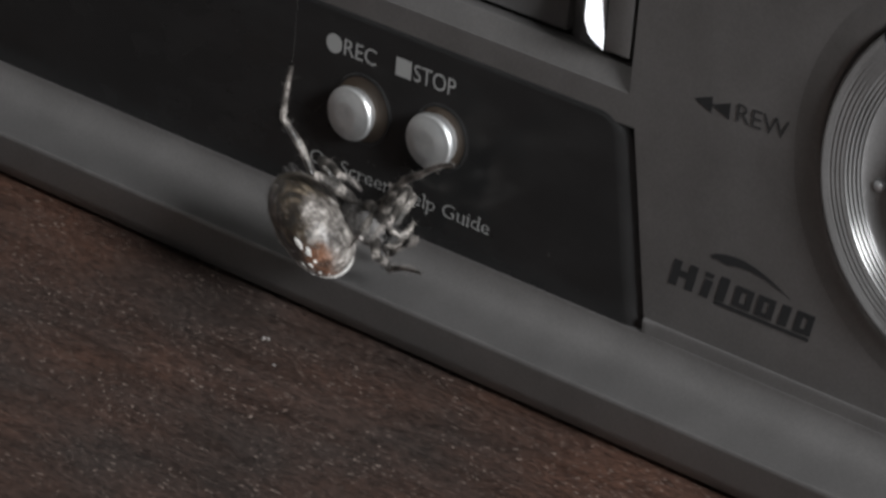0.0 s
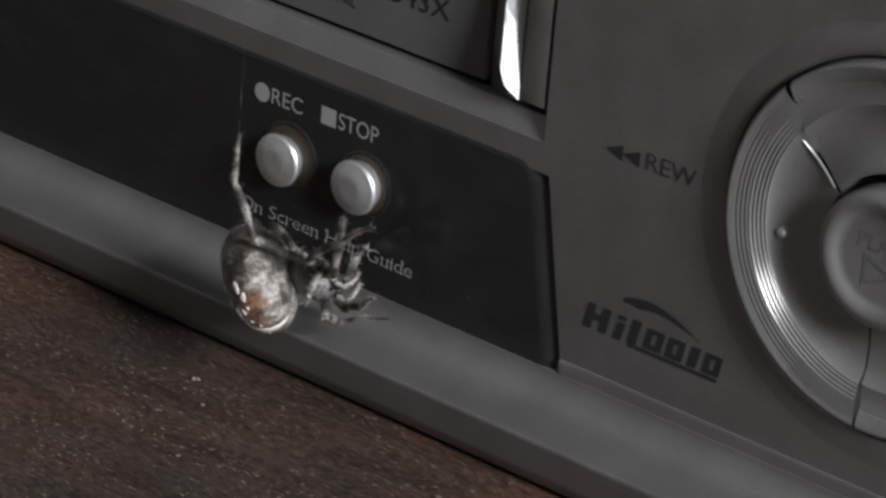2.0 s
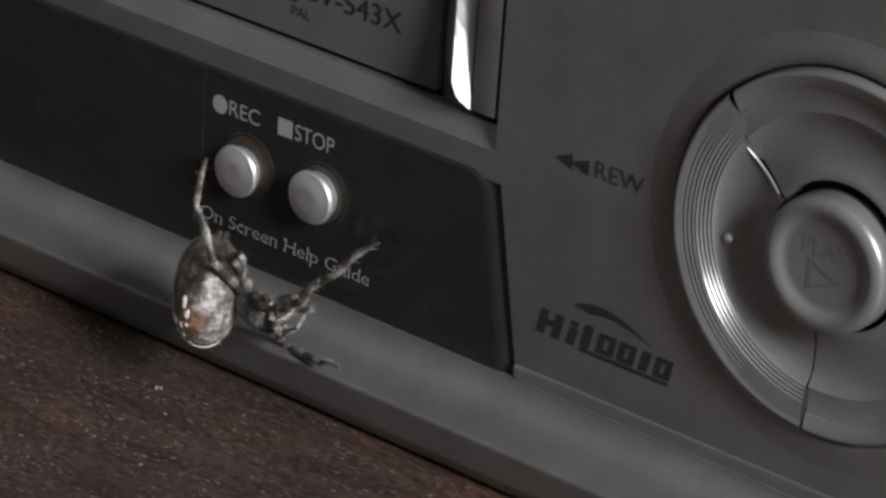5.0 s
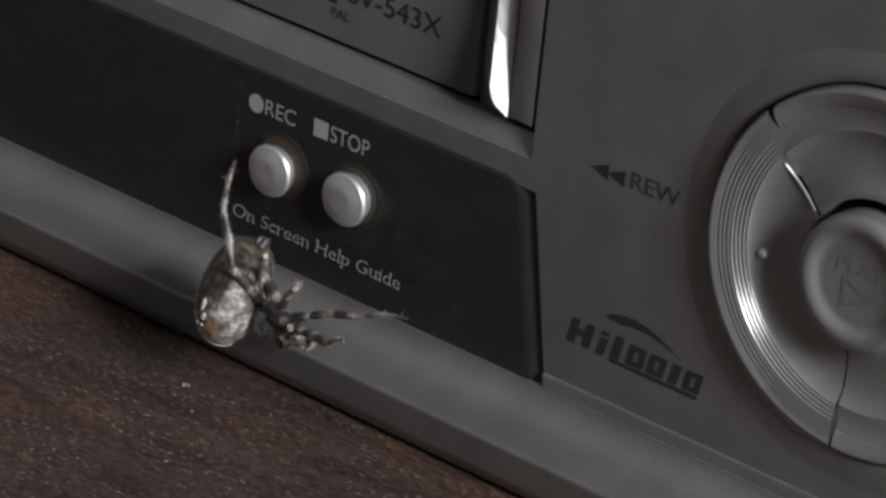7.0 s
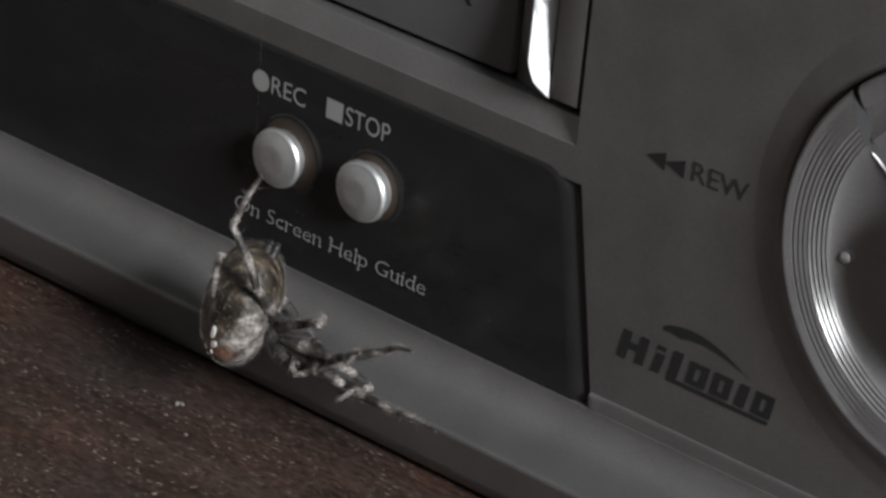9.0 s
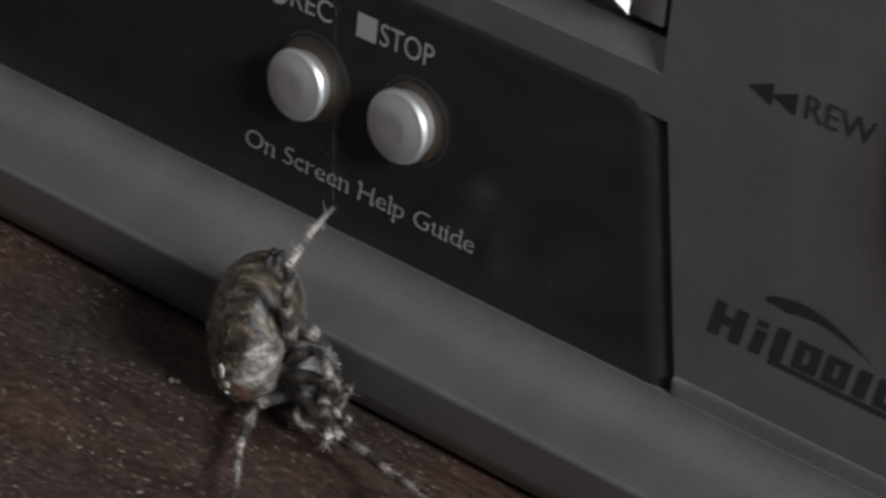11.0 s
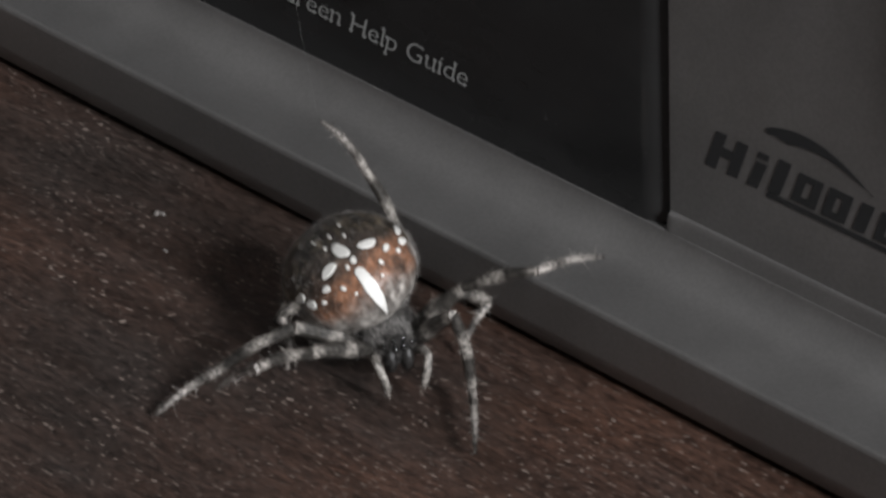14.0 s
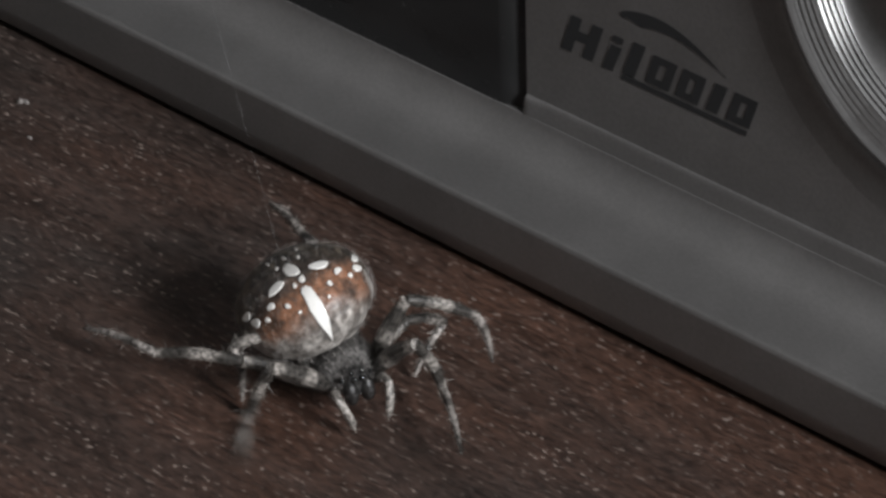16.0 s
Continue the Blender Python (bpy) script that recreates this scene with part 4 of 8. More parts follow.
    keyed(LEGS["L1"][1], (
        (0, 0.950, 0.448, -0.020, 179.6, -3.3, 52.7), (0.25, 0.880, 0.467, -0.068, -179.4, -0.4, 51.8), (0.5, 0.814, 0.463, -0.124, -178.5, 2.5, 50.9),
        (0.75, 0.768, 0.627, -0.018, -176.5, 0.3, 51.8), (1, 0.725, 0.758, 0.099, -174.6, -2.0, 52.5), (1.5, 0.693, 0.524, -0.007, -169.9, 1.1, 46.9),
        (2, 0.749, 0.587, 0.100, -157.5, -2.8, 39.7), (2.5, 0.899, 0.429, 0.166, -162.8, -3.0, 47.2), (2.75, 0.927, 0.480, 0.021, -155.1, 1.3, 48.2),
        (3, 0.915, 0.508, -0.125, -147.3, 5.4, 49.7), (3.167, 0.879, 0.544, -0.011, -145.3, 4.1, 46.3), (3.333, 0.814, 0.557, 0.095, -143.3, 3.0, 42.8),
        (3.5, 0.726, 0.548, 0.185, -141.2, 1.9, 39.4), (3.917, 0.849, 0.588, 0.095, -140.7, 9.5, 43.0), (4.333, 0.940, 0.589, -0.028, -139.6, 17.0, 46.9),
        (4.75, 0.982, 0.556, -0.172, -137.9, 24.5, 51.1), (5.167, 0.967, 0.502, -0.317, -135.5, 31.8, 55.9), (5.583, 0.892, 0.440, -0.449, -132.1, 38.9, 61.5),
        (6, 0.764, 0.385, -0.550, -127.3, 45.6, 68.4), (6.25, 0.912, 0.427, -0.464, -137.8, 34.2, 51.2), (6.5, 1.024, 0.469, -0.344, -143.3, 21.1, 38.3),
        (6.75, 0.954, 0.547, -0.397, -142.6, 27.7, 37.4), (7, 0.863, 0.608, -0.436, -142.0, 34.2, 36.7), (7.25, 0.945, 0.544, -0.412, -143.2, 30.8, 35.2),
        (7.5, 1.008, 0.465, -0.376, -144.2, 27.4, 33.8), (8, 1.000, 0.439, -0.388, -147.8, 27.0, 31.3), (8.25, 1.060, 0.405, -0.276, -148.3, 27.6, 37.1),
        (8.5, 1.089, 0.372, -0.149, -148.7, 28.1, 43.0), (9.75, 1.017, 0.505, -0.004, -157.8, 22.7, 44.1), (11, 0.903, 0.624, 0.136, -166.7, 17.5, 46.0),
        (11.25, 0.894, 0.639, 0.071, -169.8, 20.4, 31.8), (11.5, 0.877, 0.651, 0.009, -173.6, 22.5, 17.2), (12, 0.860, 0.620, -0.125, -161.6, 6.3, 14.8),
        (12.167, 0.857, 0.622, -0.164, -166.3, -2.9, -2.5), (12.333, 0.851, 0.625, -0.204, -168.1, -13.1, -19.4), (12.5, 0.843, 0.629, -0.244, -166.6, -23.3, -37.0),
        (12.625, 0.846, 0.587, -0.245, -156.7, -9.4, -24.9), (12.75, 0.844, 0.547, -0.247, -144.2, 1.9, -10.7), (12.875, 0.837, 0.508, -0.249, -129.1, 9.5, 5.8),
        (13, 0.826, 0.470, -0.250, -112.2, 12.3, 24.1), (13.05, 0.798, 0.617, -0.153, -103.3, 3.2, 30.8), (13.1, 0.737, 0.720, -0.023, -95.5, -6.6, 36.0),
        (13.15, 0.650, 0.768, 0.125, -88.4, -17.1, 40.1), (13.2, 0.549, 0.754, 0.273, -81.6, -28.0, 42.9), (13.3, 0.601, 0.684, 0.396, -71.0, -21.8, 26.8),
        (13.4, 0.637, 0.579, 0.502, -63.0, -13.3, 12.7), (13.5, 0.654, 0.445, 0.582, -57.5, -3.2, 0.2), (13.667, 0.618, 0.401, 0.618, -69.0, 9.4, -1.8),
        (13.833, 0.581, 0.357, 0.653, -81.7, 21.2, -6.7), (14, 0.545, 0.311, 0.686, -96.9, 31.6, -14.9), (14.1, 0.483, 0.265, 0.684, -96.8, 33.7, -13.2),
        (14.2, 0.411, 0.234, 0.658, -96.7, 35.8, -11.4), (14.3, 0.339, 0.222, 0.609, -96.4, 37.9, -9.6), (14.4, 0.275, 0.234, 0.541, -96.1, 40.0, -7.8),
        (14.5, 0.227, 0.267, 0.460, -95.7, 42.1, -5.8), (14.625, 0.231, 0.271, 0.474, -91.7, 42.2, -0.7), (14.75, 0.236, 0.275, 0.487, -87.8, 42.1, 4.3),
        (14.875, 0.241, 0.280, 0.500, -83.8, 41.7, 9.3), (15, 0.246, 0.285, 0.513, -80.0, 41.0, 14.3), (15.1, 0.326, 0.240, 0.591, -79.5, 41.0, 14.0),
        (15.2, 0.427, 0.224, 0.647, -79.1, 40.9, 13.7), (15.3, 0.536, 0.237, 0.674, -78.6, 40.8, 13.4), (15.4, 0.635, 0.277, 0.668, -78.1, 40.8, 13.1),
        (15.5, 0.713, 0.334, 0.630, -77.7, 40.7, 12.8), (15.75, 0.661, 0.374, 0.636, -90.7, 49.9, 14.6), (16, 0.608, 0.415, 0.639, -106.6, 59.1, 12.8),
    ))
    keyed(LEGS["L1"][2], (
        (0, 1.314, 0.924, 0.015, -178.3, -8.5, 49.8), (0.25, 1.251, 0.938, -0.063, -174.7, -4.8, 45.7), (0.5, 1.192, 0.928, -0.150, -171.4, -0.8, 41.9),
        (0.75, 1.139, 1.099, -0.021, -177.2, -1.0, 52.2), (1, 1.090, 1.234, 0.120, 177.0, -0.2, 62.5), (1.5, 1.103, 0.961, -0.018, -169.5, -3.5, 45.6),
        (2, 1.210, 0.969, 0.130, -157.1, -3.8, 38.7), (2.5, 1.306, 0.869, 0.197, -153.6, 10.5, 42.4), (2.75, 1.327, 0.927, 0.007, -149.7, 9.8, 46.7),
        (3, 1.302, 0.964, -0.181, -146.0, 8.8, 50.9), (3.167, 1.293, 0.976, -0.054, -145.5, 7.9, 49.6), (3.333, 1.254, 0.965, 0.064, -144.9, 7.0, 48.3),
        (3.5, 1.190, 0.928, 0.164, -144.4, 6.1, 46.9), (3.917, 1.282, 0.992, -0.004, -142.4, 13.8, 48.4), (4.333, 1.332, 1.008, -0.204, -140.2, 21.5, 50.1),
        (4.75, 1.325, 0.981, -0.420, -137.6, 29.1, 52.3), (5.167, 1.253, 0.924, -0.634, -134.4, 36.6, 55.1), (5.583, 1.115, 0.850, -0.825, -130.3, 43.9, 58.9),
        (6, 0.919, 0.775, -0.979, -124.8, 50.9, 64.0), (6.25, 1.223, 0.813, -0.802, -136.2, 40.7, 47.9), (6.5, 1.463, 0.815, -0.561, -142.7, 28.9, 36.4),
        (6.75, 1.376, 0.870, -0.675, -142.1, 31.2, 37.6), (7, 1.261, 0.904, -0.774, -141.5, 33.4, 38.8), (7.25, 1.366, 0.841, -0.720, -141.8, 34.5, 37.1),
        (7.5, 1.450, 0.762, -0.653, -142.2, 35.6, 35.4), (8, 1.457, 0.716, -0.661, -136.7, 41.9, 53.5), (8.25, 1.484, 0.726, -0.553, -141.2, 36.3, 52.7),
        (8.5, 1.476, 0.734, -0.432, -145.2, 30.7, 52.4), (9.75, 1.415, 0.890, -0.235, -154.8, 25.0, 54.8), (11, 1.300, 1.036, -0.044, -164.1, 19.7, 58.1),
        (11.25, 1.372, 0.935, -0.138, -164.7, 26.3, 45.9), (11.5, 1.407, 0.815, -0.221, -166.9, 32.7, 32.8), (12, 1.436, 0.772, -0.191, -146.3, 29.1, 53.7),
        (12.167, 1.455, 0.596, -0.134, -144.6, 17.5, 49.8), (12.333, 1.402, 0.431, -0.068, -142.3, 6.1, 45.6), (12.5, 1.283, 0.297, -0.006, -139.1, -5.1, 41.1),
        (12.625, 1.383, 0.339, -0.147, -130.8, -5.9, 41.5), (12.75, 1.433, 0.436, -0.267, -122.5, -6.7, 41.8), (12.875, 1.426, 0.568, -0.348, -114.2, -7.6, 42.0),
        (13, 1.361, 0.709, -0.378, -105.9, -8.5, 42.1), (13.05, 1.313, 0.923, -0.187, -97.2, -18.3, 38.7), (13.1, 1.219, 1.071, 0.046, -87.2, -27.4, 33.5),
        (13.15, 1.089, 1.137, 0.302, -75.2, -35.5, 25.9), (13.2, 0.937, 1.115, 0.555, -60.8, -41.9, 15.4), (13.3, 1.099, 0.935, 0.618, -52.8, -42.8, 9.5),
        (13.4, 1.206, 0.707, 0.640, -44.7, -43.2, 3.4), (13.5, 1.253, 0.447, 0.616, -36.5, -42.9, -2.8), (13.667, 1.209, 0.382, 0.521, -24.7, -49.4, -14.3),
        (13.833, 1.137, 0.292, 0.436, -9.4, -53.8, -29.2), (14, 1.038, 0.180, 0.372, 8.5, -55.4, -46.7), (14.1, 0.969, 0.151, 0.351, -5.2, -50.3, -35.2),
        (14.2, 0.888, 0.137, 0.307, -15.9, -43.7, -26.8), (14.3, 0.806, 0.143, 0.240, -24.3, -36.4, -20.9), (14.4, 0.730, 0.171, 0.155, -31.1, -28.5, -16.7),
        (14.5, 0.670, 0.222, 0.058, -36.8, -20.3, -13.7), (14.625, 0.676, 0.265, 0.071, -51.8, -5.8, -7.3), (14.75, 0.680, 0.309, 0.085, -65.2, 9.8, -4.8),
        (14.875, 0.683, 0.353, 0.101, -79.2, 25.6, -6.0), (15, 0.684, 0.397, 0.119, -96.2, 40.4, -12.4), (15.1, 0.766, 0.349, 0.198, -77.6, 26.4, -1.8),
        (15.2, 0.868, 0.331, 0.254, -63.4, 10.4, 2.9), (15.3, 0.977, 0.343, 0.281, -50.6, -6.2, 3.6), (15.4, 1.078, 0.380, 0.276, -37.1, -22.5, 0.4),
        (15.5, 1.156, 0.435, 0.239, -20.2, -37.4, -8.0), (15.75, 1.035, 0.472, 0.178, -17.0, -43.4, -13.1), (16, 0.909, 0.483, 0.125, -12.7, -49.2, -19.2),
    ))
    keyed(LEGS["R1"][0], (
        (0, 0.509, -0.248, 0.164, 161.8, -37.3, 81.6), (0.5, 0.501, -0.245, 0.173, 163.0, -36.2, 80.3), (1, 0.670, -0.056, 0.105, 160.5, -38.2, 89.8),
        (1.25, 0.594, -0.163, 0.119, 164.5, -42.7, 82.5), (1.5, 0.518, -0.270, 0.132, 169.6, -46.8, 74.2), (2, 0.602, -0.242, 0.063, 178.0, -54.0, 67.8),
        (2.167, 0.574, -0.264, 0.065, -176.6, -51.2, 60.8), (2.333, 0.546, -0.286, 0.067, -172.0, -48.0, 54.6), (2.5, 0.519, -0.308, 0.069, -168.2, -44.6, 49.2),
        (3, 0.597, -0.253, 0.052, -161.1, -48.6, 50.8), (3.5, 0.594, -0.259, 0.049, -160.6, -48.5, 50.1), (4.333, 0.632, -0.140, 0.005, -157.4, -29.0, 57.9),
        (5.167, 0.671, -0.022, -0.038, -151.9, -9.9, 66.0), (6, 0.709, 0.096, -0.082, -143.8, 8.1, 75.7), (6.5, 0.720, 0.031, -0.084, -144.8, 9.2, 79.2),
        (6.75, 0.720, 0.019, -0.090, -145.5, 10.3, 82.0), (7, 0.721, 0.006, -0.097, -146.1, 11.4, 84.9), (7.083, 0.720, 0.012, -0.097, -145.4, -2.7, 89.0),
        (7.167, 0.720, 0.018, -0.097, -145.8, -16.9, 93.2), (7.25, 0.720, 0.023, -0.097, -147.4, -30.9, 98.0), (7.333, 0.719, 0.029, -0.097, -151.0, -44.8, 104.3),
        (7.417, 0.719, 0.034, -0.097, -158.6, -58.1, 114.4), (7.5, 0.719, 0.040, -0.097, -177.3, -69.8, 135.4), (7.667, 0.718, 0.043, -0.096, -146.6, -70.4, 93.2),
        (7.833, 0.718, 0.045, -0.094, -124.4, -64.3, 59.5), (8, 0.718, 0.048, -0.093, -114.9, -55.1, 38.1), (8.125, 0.717, 0.055, -0.091, -128.5, -36.8, 51.1),
        (8.25, 0.716, 0.061, -0.088, -135.6, -17.2, 57.5), (8.375, 0.715, 0.068, -0.086, -140.2, 2.8, 61.2), (8.5, 0.714, 0.074, -0.083, -143.7, 23.0, 63.5),
        (8.917, 0.706, 0.075, -0.051, -142.3, 12.5, 76.7), (9.333, 0.697, 0.076, -0.020, -143.2, 2.0, 89.4), (9.75, 0.689, 0.076, 0.012, -146.5, -8.1, 102.3),
        (10.167, 0.681, 0.077, 0.044, -152.2, -17.1, 116.3), (10.583, 0.672, 0.078, 0.076, -160.4, -24.4, 132.0), (11, 0.664, 0.078, 0.108, -170.9, -29.2, 149.6),
        (11.25, 0.666, 0.068, 0.107, -167.3, -24.4, 147.0), (11.5, 0.669, 0.058, 0.106, -164.0, -19.5, 144.8), (11.75, 0.670, 0.022, 0.109, -163.9, -18.5, 141.5),
        (12, 0.671, -0.014, 0.112, -163.9, -17.5, 138.2), (12.25, 0.683, 0.028, 0.075, -168.1, -29.1, 128.7), (12.5, 0.696, 0.070, 0.039, -170.3, -41.2, 118.8),
        (12.75, 0.677, 0.027, 0.085, -157.3, -43.0, 110.7), (13, 0.659, -0.016, 0.131, -143.9, -43.3, 102.2), (13.067, 0.622, -0.032, 0.167, -166.6, -57.0, 122.9),
        (13.133, 0.584, -0.048, 0.203, 155.0, -62.1, 159.4), (13.2, 0.547, -0.064, 0.239, 119.3, -54.8, -166.7), (13.275, 0.558, -0.080, 0.225, 97.7, -39.1, -147.2),
        (13.35, 0.569, -0.095, 0.211, 85.7, -20.5, -137.7), (13.425, 0.581, -0.110, 0.197, 77.5, -0.7, -132.8), (13.5, 0.592, -0.125, 0.182, 70.7, 19.6, -130.5),
        (13.583, 0.572, -0.138, 0.189, 70.4, 10.1, -129.8), (13.667, 0.553, -0.151, 0.196, 69.9, 0.6, -129.1), (13.75, 0.533, -0.163, 0.202, 69.3, -8.8, -128.3),
        (13.833, 0.514, -0.176, 0.209, 68.6, -18.3, -127.4), (13.917, 0.494, -0.189, 0.216, 67.6, -27.7, -126.2), (14, 0.475, -0.202, 0.222, 66.3, -37.1, -124.8),
        (14.25, 0.516, -0.182, 0.208, 66.4, -42.9, -130.2), (14.5, 0.558, -0.161, 0.194, 67.3, -48.7, -136.2), (15, 0.550, -0.146, 0.208, 74.9, -59.9, -141.9),
        (15.5, 0.525, -0.217, 0.181, 67.4, -67.9, -116.8), (15.583, 0.531, -0.204, 0.185, 68.3, -64.2, -119.9), (15.667, 0.537, -0.191, 0.188, 68.7, -60.5, -122.6),
        (15.75, 0.543, -0.178, 0.192, 68.7, -56.8, -124.9), (15.833, 0.548, -0.166, 0.196, 68.5, -53.1, -127.1), (15.917, 0.554, -0.153, 0.200, 68.1, -49.4, -129.1),
        (16, 0.560, -0.140, 0.204, 67.5, -45.7, -130.9),
    ))
    keyed(LEGS["R1"][1], (
        (0, 0.573, 0.185, 0.497, -154.4, -2.6, -93.5), (0.5, 0.575, 0.192, 0.498, -154.8, -2.8, -93.4), (1, 0.672, 0.377, 0.445, -157.6, 0.4, -92.0),
        (1.25, 0.647, 0.238, 0.492, -158.2, 4.0, -92.4), (1.5, 0.620, 0.092, 0.533, -159.0, 7.5, -92.8), (2, 0.724, 0.057, 0.507, -167.4, 16.5, -99.1),
        (2.167, 0.742, 0.037, 0.493, -176.3, 15.0, -109.4), (2.333, 0.759, 0.014, 0.476, 175.3, 12.2, -119.2), (2.5, 0.775, -0.012, 0.455, 167.6, 8.0, -128.3),
        (3, 0.827, 0.028, 0.464, 159.7, 14.7, -126.1), (3.5, 0.827, 0.021, 0.461, 159.5, 14.5, -126.3), (4.333, 0.888, 0.268, 0.271, 159.4, 5.2, -109.9),
        (5.167, 0.891, 0.473, 0.056, 156.6, -3.7, -93.5), (6, 0.843, 0.624, -0.160, 151.3, -11.4, -76.3), (6.5, 0.822, 0.564, -0.172, 149.8, -6.0, -87.0),
        (6.75, 0.795, 0.555, -0.189, 143.6, -17.6, -91.1), (7, 0.769, 0.543, -0.206, 137.7, -29.6, -94.2), (7.083, 0.730, 0.561, -0.071, 134.9, -44.5, -115.0),
        (7.167, 0.691, 0.543, 0.063, 141.4, -59.1, -142.7), (7.25, 0.654, 0.490, 0.186, 168.8, -68.4, 170.0), (7.333, 0.623, 0.407, 0.291, -154.3, -64.3, 113.6),
        (7.417, 0.599, 0.299, 0.370, -140.4, -51.1, 79.2), (7.5, 0.584, 0.173, 0.419, -140.0, -36.0, 56.4), (7.667, 0.708, 0.227, 0.423, -140.0, -26.9, 50.8),
        (7.833, 0.839, 0.251, 0.401, -141.0, -17.8, 45.5), (8, 0.966, 0.242, 0.358, -142.8, -8.9, 40.2), (8.125, 0.993, 0.398, 0.239, -142.9, 12.0, 29.4),
        (8.25, 0.998, 0.504, 0.075, -147.7, 32.6, 16.7), (8.375, 0.980, 0.549, -0.112, -161.1, 51.1, -3.2), (8.5, 0.940, 0.527, -0.298, 166.2, 62.7, -41.9),
        (8.917, 0.829, 0.597, -0.171, -168.6, 58.0, -4.4), (9.333, 0.703, 0.625, -0.039, -155.3, 47.5, 21.7), (9.75, 0.573, 0.608, 0.090, -150.6, 34.7, 40.3),
        (10.167, 0.447, 0.548, 0.206, -151.0, 21.5, 55.5), (10.583, 0.337, 0.450, 0.303, -154.9, 8.8, 70.0), (11, 0.250, 0.321, 0.376, -161.7, -2.5, 85.1),
        (11.25, 0.247, 0.341, 0.334, -157.2, -7.8, 84.7), (11.5, 0.245, 0.357, 0.290, -152.6, -13.1, 83.9), (11.75, 0.262, 0.347, 0.283, -146.4, -22.4, 73.6),
        (12, 0.279, 0.335, 0.277, -137.8, -30.3, 61.3), (12.25, 0.383, 0.403, 0.343, -140.3, -30.2, 64.2), (12.5, 0.497, 0.433, 0.402, -142.7, -30.0, 67.2),
        (12.75, 0.535, 0.403, 0.460, -127.5, -35.5, 64.5), (13, 0.574, 0.375, 0.509, -110.9, -40.2, 59.9), (13.067, 0.459, 0.219, 0.628, -113.1, -54.8, 66.5),
        (13.133, 0.344, 0.042, 0.689, -121.4, -69.1, 78.9), (13.2, 0.238, -0.137, 0.688, -160.3, -80.5, 121.7), (13.275, 0.199, -0.310, 0.572, -112.6, -88.8, 73.5),
        (13.35, 0.188, -0.441, 0.403, 6.3, -81.9, -45.8), (13.425, 0.207, -0.513, 0.203, 9.7, -73.2, -49.7), (13.5, 0.255, -0.519, -0.002, 10.7, -64.4, -51.1),
        (13.583, 0.225, -0.554, 0.093, 22.7, -64.2, -65.0), (13.667, 0.206, -0.577, 0.190, 34.0, -62.7, -78.1), (13.75, 0.196, -0.590, 0.287, 43.6, -60.2, -89.6),
        (13.833, 0.197, -0.591, 0.381, 51.4, -56.9, -99.3), (13.917, 0.206, -0.582, 0.471, 57.5, -53.0, -107.4), (14, 0.224, -0.562, 0.554, 62.3, -48.7, -114.1),
        (14.25, 0.256, -0.489, 0.583, 46.8, -59.8, -99.2), (14.5, 0.296, -0.413, 0.607, 19.1, -66.9, -71.9), (15, 0.333, -0.316, 0.684, 38.5, -66.2, -95.0),
        (15.5, 0.432, -0.401, 0.690, 51.3, -47.2, -106.3), (15.583, 0.412, -0.411, 0.680, 62.5, -27.2, -110.3), (15.667, 0.391, -0.419, 0.667, 71.2, -6.9, -110.0),
        (15.75, 0.370, -0.425, 0.653, 80.2, 13.0, -106.6), (15.833, 0.349, -0.429, 0.636, 91.8, 32.1, -99.1), (15.917, 0.329, -0.431, 0.618, 110.7, 48.8, -83.8),
        (16, 0.308, -0.430, 0.598, 144.2, 58.7, -53.5),
    ))
